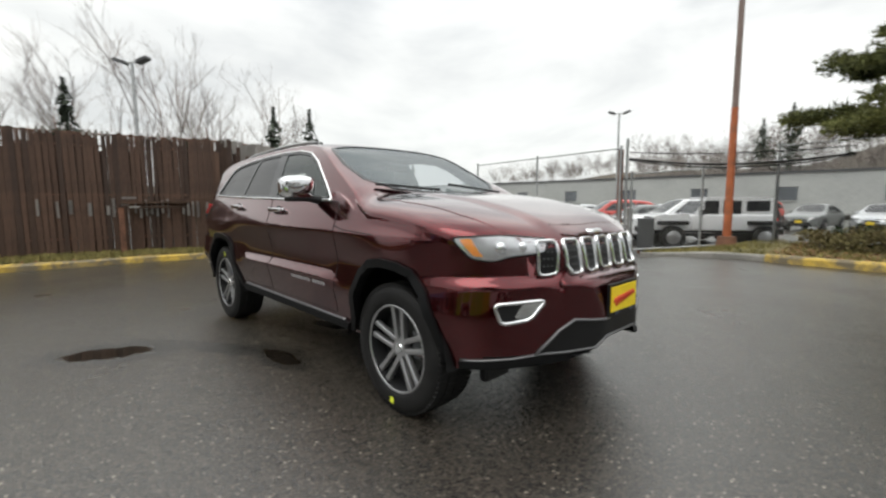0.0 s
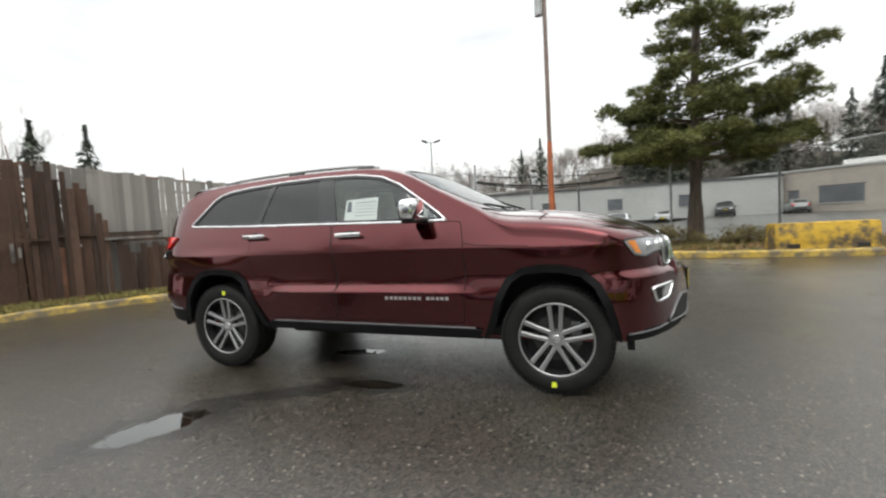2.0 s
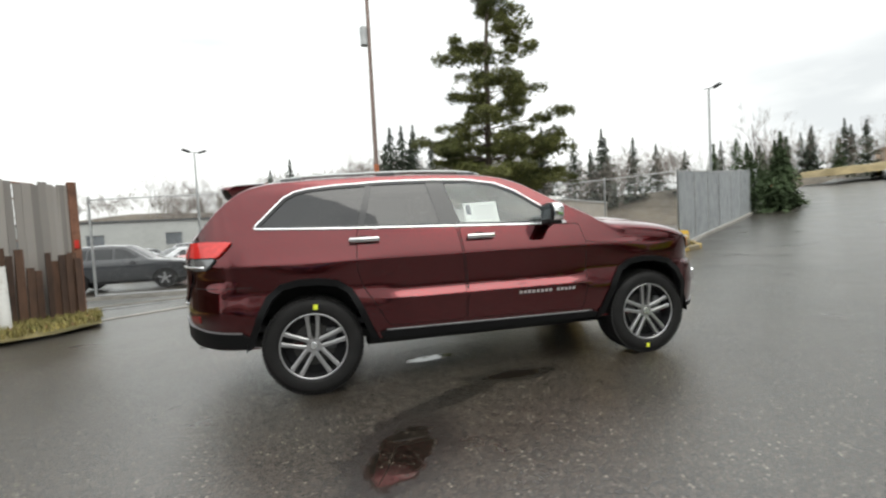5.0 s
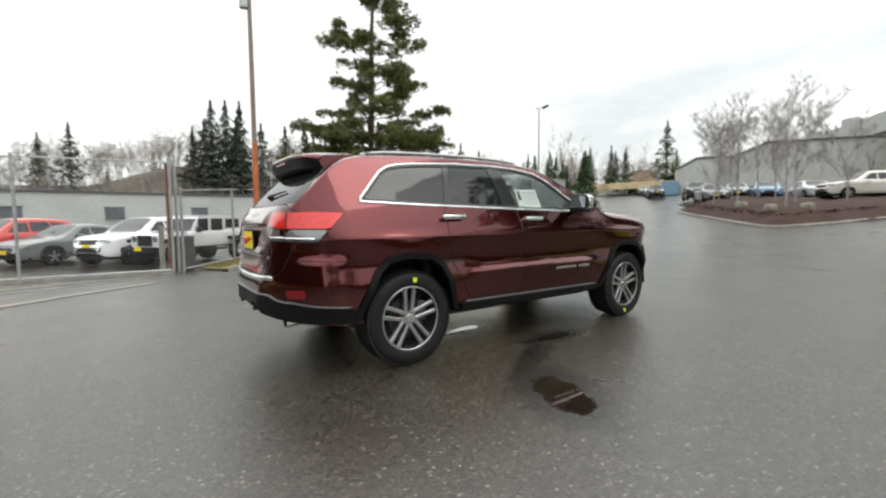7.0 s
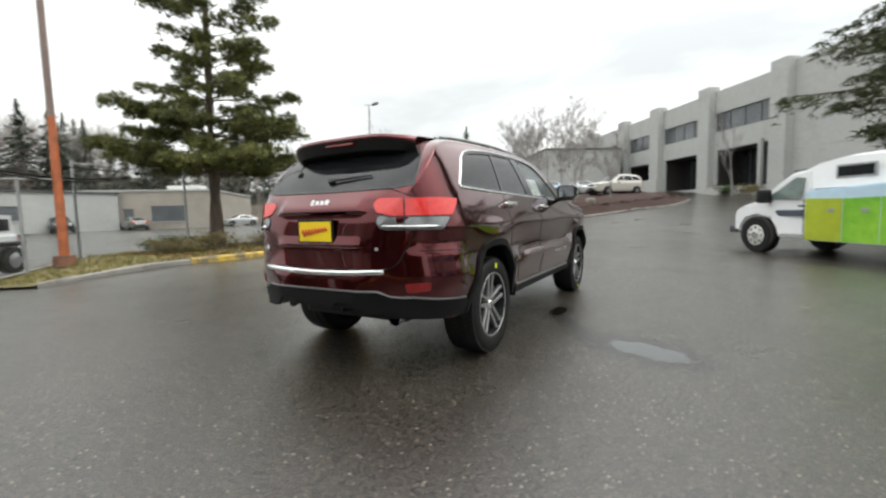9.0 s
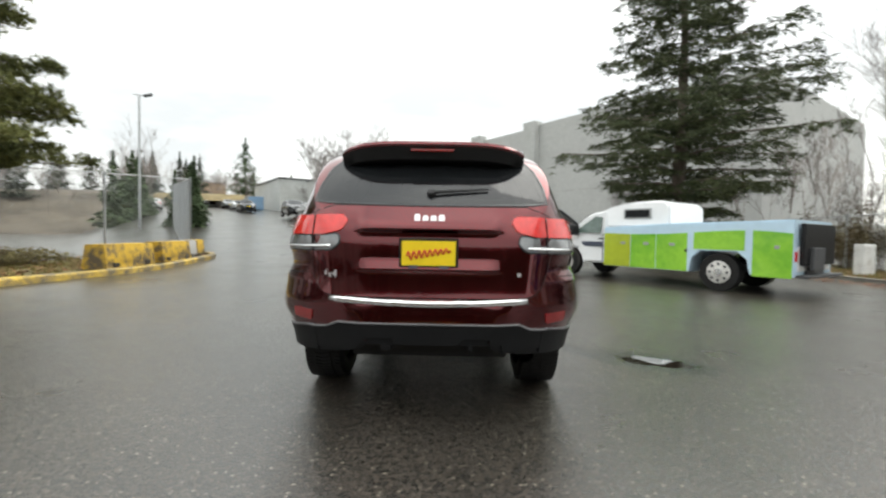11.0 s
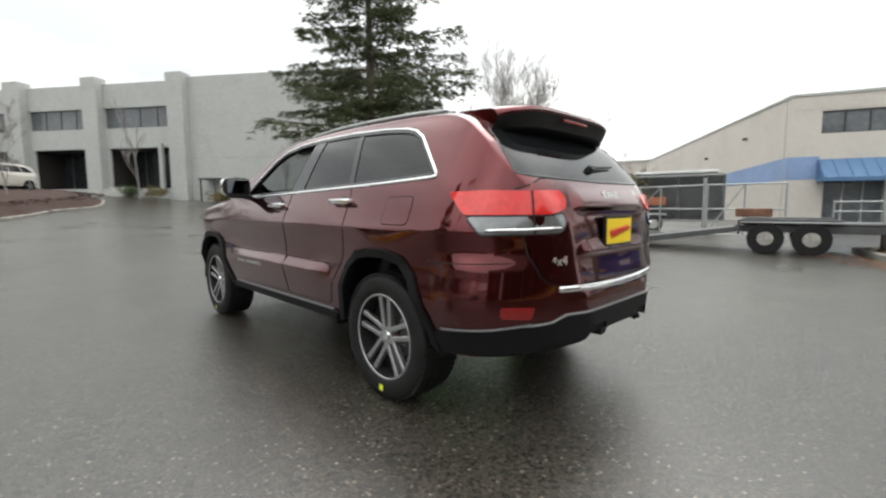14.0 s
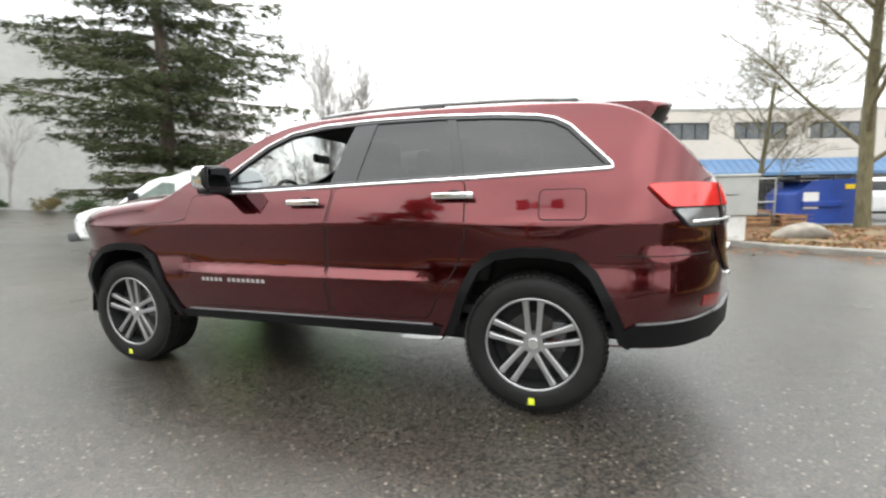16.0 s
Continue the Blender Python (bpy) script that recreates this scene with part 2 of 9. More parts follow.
    frough.inputs["To Min"].default_value, frough.inputs["To Max"].default_value = 0.15, 0.25
    l.new(wet.outputs["Fac"], frough.inputs["Value"])
    l.new(calm(frough.outputs[0]), b.inputs["Coat Roughness"])
    hsum = n.new("ShaderNodeMath")
    hsum.operation = "MULTIPLY_ADD"
    hsum.inputs[1].default_value = -0.8
    l.new(stones.outputs["Distance"], hsum.inputs[0])
    l.new(fine.outputs["Fac"], hsum.inputs[2])
    bp = n.new("ShaderNodeBump")
    bp.inputs["Distance"].default_value = 0.006
    bs = n.new("ShaderNodeMapRange")
    bs.inputs["To Min"].default_value, bs.inputs["To Max"].default_value = 0.20, 0.80
    l.new(car_reflect_mask, bs.inputs["Value"])
    l.new(calm(bs.outputs[0]), bp.inputs["Strength"])
    bp2 = n.new("ShaderNodeBump")
    bp2.inputs["Distance"].default_value = 0.006
    soft = n.new("ShaderNodeMath")
    soft.operation = "MULTIPLY"
    soft.inputs[1].default_value = 0.30
    l.new(calm(bs.outputs[0]), soft.inputs[0])
    l.new(soft.outputs[0], bp2.inputs["Strength"])
    l.new(hsum.outputs[0], bp2.inputs["Height"])
    l.new(bp2.outputs[0], b.inputs["Coat Normal"])
    l.new(hsum.outputs[0], bp.inputs["Height"])
    l.new(bp.outputs[0], b.inputs["Normal"])
    return m


M_ASPHALT = asphalt_material()
M_CONC = mat("concrete", (0.40, 0.39, 0.37), 0.8, vary=0.18, scale=0.9, bump=0.2, bump_scale=40, grime=(0.27, 0.26, 0.24), grime_scale=0.5)
M_FACADE = mat("painted_tiltup_concrete", (0.42, 0.425, 0.41), 0.8, vary=0.10, scale=0.35, bump=0.1, bump_scale=18, grime=(0.34, 0.345, 0.33), grime_scale=0.35)
M_WHITEWALL = mat("offwhite_stucco", (0.56, 0.52, 0.475), 0.85, vary=0.08, scale=0.4, bump=0.1, bump_scale=25, grime=(0.56, 0.52, 0.47), grime_scale=0.4)
M_BEIGE = mat("beige_block_wall", (0.36, 0.325, 0.28), 0.85, vary=0.12, scale=0.5, bump=0.1, bump_scale=12)
M_PALE = mat("pale_painted_wall", (0.41, 0.42, 0.405), 0.8, vary=0.12, scale=0.3, bump=0.1, bump_scale=10, grime=(0.4, 0.41, 0.4), grime_scale=0.25)
M_BLUE = mat("blue_painted_stripe", (0.22, 0.31, 0.50), 0.7, vary=0.12, scale=0.6)
M_AWNING = mat("blue_standing_seam_metal", (0.075, 0.16, 0.30), 0.4, vary=0.12, scale=1.5, rough_vary=0.1)
M_YELLOW = mat("faded_yellow_paint", (0.56, 0.35, 0.03), 0.7, vary=0.2, scale=3, bump=0.3, bump_scale=30, grime=(0.10, 0.075, 0.045), grime_scale=2.6, grime_at=(0.44, 0.60))
M_KERB = mat("chipped_yellow_kerb", (0.56, 0.38, 0.07), 0.75, vary=0.3, scale=2.5, bump=0.3, bump_scale=35, grime=(0.17, 0.14, 0.09), grime_scale=3.0, grime_at=(0.38, 0.56))
M_KERBGREY = mat("weathered_grey_kerb", (0.22, 0.21, 0.19), 0.8, vary=0.3, scale=2.5, bump=0.3, bump_scale=35)
M_PALESLAT = mat("weathered_pale_slat", (0.37, 0.355, 0.335), 0.75, vary=0.4, scale=2.5, stretch=(1, 1, 0.35), bump=0.2, bump_scale=30, second=(0.24, 0.22, 0.20), obj_random=0.3)
M_SLAT = mat("rusty_brown_slat", (0.060, 0.032, 0.020), 0.7, vary=0.45, scale=2.0, stretch=(1, 1, 0.35), bump=0.2, bump_scale=30, obj_random=0.35, island=0.0)
M_BOARD = mat("weathered_brown_board", (0.057, 0.030, 0.018), 0.8, vary=0.5, scale=1.2, stretch=(3, 3, 0.4), bump=0.2, bump_scale=20, obj_random=0.4)
M_GALV = mat("galvanised_steel", (0.37, 0.38, 0.38), 0.45, metal=0.6, vary=0.2, scale=4, rough_vary=0.1)
M_WIRE = mat("chainlink_wire", (0.33, 0.34, 0.34), 0.5, metal=0.5, vary=0.2, scale=4)
M_FENCESLAT = mat("grey_privacy_slat", (0.30, 0.32, 0.33), 0.6, vary=0.2, scale=2, obj_random=0.15)
M_RUST = mat("rusted_steel", (0.16, 0.075, 0.045), 0.8, vary=0.5, scale=3, bump=0.2, bump_scale=40)
M_ORANGE = mat("orange_primer_paint", (0.42, 0.12, 0.045), 0.6, vary=0.25, scale=3, grime=(0.2, 0.09, 0.05), grime_scale=4)
M_POLE = mat("weathered_pole_wood", (0.21, 0.155, 0.135), 0.7, vary=0.25, scale=2, stretch=(4, 4, 0.3))
M_DARKMETAL = mat("dark_painted_metal", (0.06, 0.062, 0.065), 0.5, vary=0.2, scale=3)
M_BLACK = mat("black_plastic", (0.008, 0.008, 0.0085), 0.45, spec=0.3, vary=0.2, scale=6, bump=0.08, bump_scale=300)
M_WHITE = mat("white_car_paint", (0.78, 0.79, 0.80), 0.25, vary=0.04, scale=1, coat=0.8)
M_REDPAINT = mat("bright_red_car_paint", (0.50, 0.035, 0.022), 0.3, vary=0.08, scale=1, coat=0.8)
M_GREYPAINT = mat("grey_car_paint", (0.16, 0.17, 0.165), 0.3, metal=0.3, vary=0.08, scale=1, coat=0.8)
M_SILVERPAINT = mat("silver_car_paint", (0.50, 0.52, 0.53), 0.3, metal=0.4, vary=0.06, scale=1, coat=0.8)
M_BEIGEPAINT = mat("champagne_car_paint", (0.60, 0.57, 0.52), 0.3, metal=0.2, vary=0.06, scale=1, coat=0.8)
M_BLACKPAINT = mat("black_car_paint", (0.02, 0.022, 0.026), 0.2, vary=0.1, scale=1, coat=0.9)
M_BLUEPAINT = mat("blue_car_paint", (0.12, 0.22, 0.34), 0.3, metal=0.2, vary=0.08, scale=1, coat=0.8)
M_GREENWRAP = mat("lime_green_wrap", (0.16, 0.46, 0.03), 0.3, vary=0.12, scale=0.7, second=(0.30, 0.60, 0.05), coat=0.5)
M_LIMEWRAP = mat("yellow_lime_wrap", (0.38, 0.46, 0.03), 0.3, vary=0.12, scale=0.7, coat=0.5)
M_VANGLASS = mat("green_grey_window", (0.10, 0.135, 0.12), 0.05, vary=0.3, scale=1.2)
M_PALEBLUE = mat("pale_blue_wrap", (0.50, 0.66, 0.78), 0.3, vary=0.08, scale=0.8, coat=0.5)
M_DARKGLASS = mat("dark_window_glass", (0.018, 0.02, 0.022), 0.05, vary=0.2, scale=0.7)
M_BUILDGLASS = mat("dull_office_glass", (0.10, 0.11, 0.12), 0.10, vary=0.4, scale=0.5)
M_DARKINT = mat("dark_recess", (0.03, 0.026, 0.024), 0.5, vary=0.3, scale=0.6)
M_CHROME = mat("chrome", (0.82, 0.83, 0.84), 0.07, metal=1.0, vary=0.03, scale=3)
M_TYRE = mat("tyre_rubber", (0.013, 0.0127, 0.0127), 0.62, spec=0.22, vary=0.25, scale=9, bump=0.15, bump_scale=120)
M_RIM = mat("grey_alloy", (0.396, 0.396, 0.403), 0.30, metal=0.8, vary=0.06, scale=4)
# near-black colour for rim wells, barrels and plain discs behind spokes
M_RIMDARK = mat("near_black_rim_inside", (0.014, 0.014, 0.015), 0.6, spec=0.2, vary=0.1, scale=4)
M_OLDWHEEL = mat("grimy_steel_wheel", (0.30, 0.285, 0.26), 0.6, vary=0.4, scale=9)
M_STEELWHEEL = mat("dirty_white_steel_wheel", (0.55, 0.54, 0.51), 0.5, vary=0.2, scale=6)
M_GRASS = mat("winter_grass", (0.14, 0.15, 0.038), 0.9, vary=0.5, scale=5, second=(0.27, 0.225, 0.075), island=0.35)
M_SOIL = mat("damp_leaf_litter", (0.085, 0.06, 0.035), 0.9, vary=0.5, scale=3, second=(0.20, 0.14, 0.075), bump=0.6, bump_scale=40)
M_GRASSBED = mat("grassy_verge_soil", (0.10, 0.095, 0.035), 0.95, vary=0.4, scale=2.5, second=(0.20, 0.165, 0.07), bump=0.6, bump_scale=60)
M_MULCH = mat("red_brown_bark_mulch", (0.036, 0.0125, 0.0075), 0.9, vary=0.4, scale=5, bump=0.8, bump_scale=25, island=0.3)
M_HILL = mat("winter_hillside", (0.085, 0.072, 0.056), 1.0, vary=0.5, scale=0.16, second=(0.135, 0.115, 0.088), bump=0.3, bump_scale=0.3)
M_NEEDLE = mat("pine_needles", (0.046, 0.064, 0.020), 0.75, vary=0.4, scale=1.2, second=(0.165, 0.172, 0.055), island=0.4, spec=0.3)
M_FIRNEEDLE = mat("fir_needles", (0.030, 0.046, 0.020), 0.75, vary=0.4, scale=1.2, second=(0.078, 0.092, 0.038), island=0.4, spec=0.3)
# conifer green lightened and greyed: distance haze is put into the colour
M_FARNEEDLE = mat("hazed_conifer", (0.062, 0.074, 0.056), 0.9, vary=0.35, scale=0.3, island=0.3, spec=0.1)
M_BARK = mat("grey_brown_bark", (0.10, 0.078, 0.062), 0.9, vary=0.4, scale=5, stretch=(3, 3, 0.5), bump=0.6, bump_scale=22)
M_PALEBARK = mat("pale_twig_bark", (0.28, 0.26, 0.25), 0.9, vary=0.3, scale=5, bump=0.2, bump_scale=30)
M_MOSSBARK = mat("mossy_bark", (0.13, 0.115, 0.065), 0.9, vary=0.4, scale=5, stretch=(3, 3, 0.6), bump=0.5, bump_scale=25)
M_STREETNEEDLE = mat("green_street_conifer", (0.062, 0.088, 0.044), 0.9, vary=0.35, scale=0.5, island=0.3, spec=0.1)
# twig brown made paler, with air haze mixed into it
M_FARTWIG = mat("hazed_twigs", (0.225, 0.198, 0.182), 1.0, vary=0.25, scale=0.3, island=0.25, spec=0.1)
M_BRAMBLE = mat("grey_brown_bramble", (0.16, 0.115, 0.085), 0.9, vary=0.4, scale=3, second=(0.11, 0.095, 0.05), island=0.4, spec=0.15)
M_SHRUB = mat("dry_brown_shrub", (0.13, 0.085, 0.045), 0.9, vary=0.4, scale=3, second=(0.16, 0.14, 0.06), island=0.4, spec=0.2)
M_HEDGE = mat("dark_green_shrub", (0.045, 0.07, 0.028), 0.85, vary=0.4, scale=3, island=0.4, spec=0.2)
M_LEAF = mat("fallen_brown_leaf", (0.19, 0.085, 0.035), 0.8, vary=0.4, scale=8, island=0.45)
M_BLUEBIN = mat("blue_bin_steel", (0.02, 0.06, 0.30), 0.45, vary=0.2, scale=2, grime=(0.05, 0.05, 0.09), grime_scale=3, grime_at=(0.58, 0.75))
M_WOOD = mat("pallet_wood", (0.30, 0.17, 0.09), 0.8, vary=0.35, scale=4, obj_random=0.3)
M_ROCK = mat("boulder", (0.22, 0.20, 0.17), 0.9, vary=0.35, scale=4, bump=0.6, bump_scale=14)
M_RED = mat("red_plastic", (0.5, 0.03, 0.02), 0.4, vary=0.1, scale=4)
M_WHITEPAINT = mat("white_painted_metal", (0.70, 0.70, 0.68), 0.5, vary=0.12, scale=3, grime=(0.45, 0.43, 0.38), grime_scale=4, grime_at=(0.55, 0.75))
M_SIGN = mat("plain_white_sign", (0.72, 0.72, 0.70), 0.5, vary=0.05, scale=3)
M_AMBER = mat("amber_lens", (0.85, 0.28, 0.03), 0.12, vary=0.1, scale=20, coat=0.5)
M_REDLENS = mat("red_lens", (0.62, 0.022, 0.018), 0.10, vary=0.15, scale=30, coat=0.6)
M_CLEARLENS = mat("clear_lens", (0.21, 0.215, 0.22), 0.12, metal=0.5, vary=0.15, scale=25, coat=0.6)
M_PLATE = mat("yellow_plate", (0.85, 0.62, 0.015), 0.45, vary=0.05, scale=4)
M_OCHRE = mat("dry_ochre_grass", (0.19, 0.15, 0.075), 0.95, vary=0.3, scale=0.8)
M_TAN = mat("tan_house_siding", (0.33, 0.235, 0.155), 0.8, vary=0.15, scale=0.8)


# ---- mesh helpers ----
def part(name, bm, material, parent=None, label="", smooth=None):
    """Link a bmesh as one mesh object, under a thing if one is given."""
    me = bpy.data.meshes.new(name)
    bm.normal_update()
    bm.to_mesh(me)
    bm.free()
    ob = new(name, me)
    for m_ in (material if isinstance(material, (list, tuple)) else [material]):
        me.materials.append(m_)
    if smooth is not None:
        me.polygons.foreach_set("use_smooth", [True] * len(me.polygons))
        if smooth < 180:
            me.set_sharp_from_angle(angle=radians(smooth))
    if parent:
        ob.parent = parent
    if label:
        ob["label"] = label
    return ob


def thing(name, label, category, group="", at=(0, 0, 0), turn=0.0, kind=""):
    """An Empty at a thing's base, to which its parts belong."""
    e = tagged(new(name), label, category, group, kind)
    e.empty_display_size = 0.2
    e.matrix_world = pose(*at, 0, 0, turn)
    return e


def box(bm, c, s, rz=0.0, bevel=0.0, m=None):
    """Add a box with centre c and size s to bm."""
    r = bmesh.ops.create_cube(bm, size=1.0)
    vs = r["verts"]
    bmesh.ops.scale(bm, vec=s, verts=vs)
    if bevel:
        es = list({e for v in vs for e in v.link_edges})
        r2 = bmesh.ops.bevel(bm, geom=es, offset=bevel, segments=2, affect="EDGES", profile=0.6)
        vs = list({v for f in r2["faces"] for v in f.verts} | {v for v in vs if v.is_valid})
    mm = Matrix.Translation(c) @ Matrix.Rotation(radians(rz), 4, "Z")
    if m is not None:
        mm = m @ mm
    bmesh.ops.transform(bm, matrix=mm, verts=vs)
    return vs


def boxbm(c, s, rz=0.0, bevel=0.0):
    bm = bmesh.new()
    box(bm, c, s, rz, bevel)
    return bm


def tube(bm, a, b, r0, r1=None, n=8, cap=True):
    """Add a tapered tube from a to b to bm."""
    a, b = Vector(a), Vector(b)
    d = b - a
    if d.length < 1e-5:
        return
    r1 = r0 if r1 is None else r1
    q = d.to_track_quat("Z", "Y").to_matrix()
    ra, rb = [], []
    for i in range(n):
        v = Vector((math.cos(2 * math.pi * i / n), math.sin(2 * math.pi * i / n), 0))
        ra.append(bm.verts.new(a + q @ (v * r0)))
        rb.append(bm.verts.new(b + q @ (v * r1)))
    for i in range(n):
        bm.faces.new((ra[i], ra[(i + 1) % n], rb[(i + 1) % n], rb[i]))
    if cap:
        bm.faces.new(ra[::-1])
        bm.faces.new(rb)


def tubebm(a, b, r0, r1=None, n=10):
    bm = bmesh.new()
    tube(bm, a, b, r0, r1, n)
    return bm


def prism(bm, pts, z0, z1):
    """Add an upright prism over the plan polygon pts."""
    lo = [bm.verts.new((x, y, z0)) for x, y in pts]
    hi = [bm.verts.new((x, y, z1)) for x, y in pts]
    k = len(pts)
    for i in range(k):
        bm.faces.new((lo[i], lo[(i + 1) % k], hi[(i + 1) % k], hi[i]))
    bm.faces.new(hi)
    bm.faces.new(lo[::-1])


def extrude_profile(bm, prof, y0, y1):
    """Add the (x, z) polygon prof, extruded from y0 to y1."""
    a = [bm.verts.new((x, y0, z)) for x, z in prof]
    b = [bm.verts.new((x, y1, z)) for x, z in prof]
    k = len(prof)
    for i in range(k):
        bm.faces.new((a[i], b[i], b[(i + 1) % k], a[(i + 1) % k]))
    bm.faces.new(a)
    bm.faces.new(b[::-1])
    bmesh.ops.recalc_face_normals(bm, faces=bm.faces)


def raw(name, verts, faces, material, parent=None, label="", smooth=False):
    """Link plain vertex and face arrays as one mesh object."""
    me = bpy.data.meshes.new(name)
    me.from_pydata(verts, [], faces)
    me.materials.append(material)
    if smooth:
        me.polygons.foreach_set("use_smooth", [True] * len(me.polygons))
    ob = new(name, me)
    if parent:
        ob.parent = parent
    if label:
        ob["label"] = label
    return ob


def sst(a, b, x):
    t = max(0.0, min(1.0, (x - a) / (b - a)))
    return t * t * (3 - 2 * t)


def gz(x, y):
    """Height of the ground: level round the car, lower in the fenced lot, climbing along the street."""
    s = 0.95 * x + 0.30 * y
    rise = max(0.0, s - 9.0)
    rise = 0.078 * rise * rise / (rise + 4.0)
    side = -math.sin(radians(34)) * (x - 11.6) + math.cos(radians(34)) * (y - 10.4)
    dip = 0.40 * sst(4.5, 13.0, y) * (1 - sst(-1.6, 1.2, x) * (1 - sst(12.2, 14.5, y))) * (1 - sst(7.0, 13.0, x))
    return rise * (1 - sst(1.0, 7.0, side)) - dip


# ---- ground ----
def ground():
    xs = sorted(set([-600, -300, -150, -80, -50, -35, -25] + [x * 1.0 for x in range(-20, 61)] + [65, 70, 80, 90, 100, 120, 150, 200, 300, 600]))
    ys = sorted(set([-600, -300, -150, -100, -80, -60, -45, -35] + [y * 1.0 for y in range(-28, 41)] + [45, 50, 60, 70, 80, 100, 130, 180, 300, 600]))
    vs = [(x, y, gz(x, y) if x < 200 else gz(200, y)) for x in xs for y in ys]
    k = len(ys)
    fs = [(i * k + j, (i + 1) * k + j, (i + 1) * k + j + 1, i * k + j + 1) for i in range(len(xs) - 1) for j in range(k - 1)]
    ob = raw("ground", vs, fs, M_ASPHALT, smooth=True)
    return tagged(ob, "wet grey asphalt with pale stones, tinted brown round the car for its reflection", "ground", kind="structure")


ground()


def smooth_line(pts, step=0.5):
    """Points along a polyline with rounded corners, about step apart."""
    out = []
    for i in range(len(pts) - 1):
        p0 = Vector(pts[max(0, i - 1)])
        p1, p2 = Vector(pts[i]), Vector(pts[i + 1])
        p3 = Vector(pts[min(len(pts) - 1, i + 2)])
        k = max(2, int((p2 - p1).length / step))
        for j in range(k):
            t = j / k
            out.append(0.5 * ((2 * p1) + (p2 - p0) * t + (2 * p0 - 5 * p1 + 4 * p2 - p3) * t * t + (3 * p1 - p0 - 3 * p2 + p3) * t ** 3))
    out.append(Vector(pts[-1]))
    return out


def sweep_kerb(name, pts, width, height, material, label, seed=1):
    """A kerb with a rounded, slightly uneven top edge along a plan line; its back is on the left."""
    rnd = random.Random(seed)
    line = smooth_line([(x, y, 0) for x, y in pts], 0.35)
    prof = [(0, -0.1), (0, height * 0.75), (0.02, height * 0.94), (0.05, height), (width, height), (width, -0.1)]
    vs, fs = [], []
    for i, p in enumerate(line):
        d = (line[min(i + 1, len(line) - 1)] - line[max(i - 1, 0)]).normalized()
        left = Vector((-d.y, d.x, 0))
        for o, h in prof:
            jit = rnd.uniform(-0.008, 0.008)
            q = p + left * (o + jit)
            vs.append((q.x, q.y, gz(q.x, q.y) + h + (rnd.uniform(-0.008, 0.008) if h > 0 else 0)))
    k = len(prof)
    for i in range(len(line) - 1):
        for j in range(k - 1):
            fs.append((i * k + j, (i + 1) * k + j, (i + 1) * k + j + 1, i * k + j + 1))
    ob = raw(name, vs, fs, material, smooth=False)
    return tagged(ob, label, "kerb", kind="structure")


def bed(name, pts, lift, material, label, bumpy=0.05, seed=3, step=0.5, rim=0.55):
    """A slightly domed planted surface over the plan polygon pts."""
    rnd = random.Random(seed)
    xs, ys = [p[0] for p in pts], [p[1] for p in pts]

    def inside(x, y):
        c = False
        for i in range(len(pts)):
            (x1, y1), (x2, y2) = pts[i], pts[i - 1]
            if (y1 > y) != (y2 > y) and x < (x2 - x1) * (y - y1) / (y2 - y1) + x1:
                c = not c
        return c

    co = [Vector((x, y)) for x, y in pts]
    edge = []
    for i in range(len(co)):
        a, b = co[i], co[(i + 1) % len(co)]
        k = max(1, int((b - a).length / step))
        edge += [a.lerp(b, j / k) for j in range(k)]
    inner = []
    x = min(xs)
    while x < max(xs):
        y = min(ys)
        while y < max(ys):
            q = Vector((x + rnd.uniform(-0.2, 0.2) * step, y + rnd.uniform(-0.2, 0.2) * step))
            if inside(q.x, q.y) and min((q - e).length for e in edge) > step * 0.45:
                inner.append(q)
            y += step
        x += step
    from mathutils.geometry import delaunay_2d_cdt
    n = len(edge)
    v, _, f, *_ = delaunay_2d_cdt(edge + inner, [(i, (i + 1) % n) for i in range(n)], [list(range(n))], 1, 1e-5)
    vs = []
    for i, q in enumerate(v):
        dist = min((q - e).length for e in edge)
        h = lift * min(1.0, rim + dist * 0.45) + (rnd.uniform(-bumpy, bumpy) if dist > 0.1 else 0)
        vs.append((q.x, q.y, gz(q.x, q.y) + h))
    ob = raw(name, vs, [tuple(x) for x in f], material, smooth=True)
    return tagged(ob, label, "planting bed", kind="structure"), inside


def tufts(name, inside, region, count, size, material, label, lift, seed=5, blades=5, flat=0.0):
    """Grass blades or leaves scattered over a region, as one mesh."""
    rnd = random.Random(seed)
    vs, fs = [], []
    x0, y0, x1, y1 = region
    made, tries = 0, 0
    while made < count and tries < count * 30:
        tries += 1
        x, y = rnd.uniform(x0, x1), rnd.uniform(y0, y1)
        if not inside(x, y):
            continue
        made += 1
        z = gz(x, y) + lift
        for _ in range(blades):
            a = rnd.uniform(0, 6.28)
            h, w = size * rnd.uniform(0.5, 1.2), size * 0.10 * rnd.uniform(0.6, 1.5)
            lean = rnd.uniform(0.1, 0.7)
            bx, by = x + rnd.uniform(-1, 1) * size * 0.5, y + rnd.uniform(-1, 1) * size * 0.5
            dx, dy = math.cos(a), math.sin(a)
            i = len(vs)
            if flat:
                w = size * rnd.uniform(0.3, 0.6)
                vs += [(bx - dy * w, by + dx * w, z + 0.012), (bx + dy * w, by - dx * w, z + 0.014), (bx + dx * h, by + dy * h, z + 0.02 + flat * rnd.random())]
            else:
                vs += [(bx - dy * w, by + dx * w, z), (bx + dy * w, by - dx * w, z), (bx + dx * h * lean, by + dy * h * lean, z + h)]
            fs.append((i, i + 1, i + 2))
    ob = raw(name, vs, fs, material)
    return tagged(ob, label, "grass" if not flat else "leaves", kind="stuff")


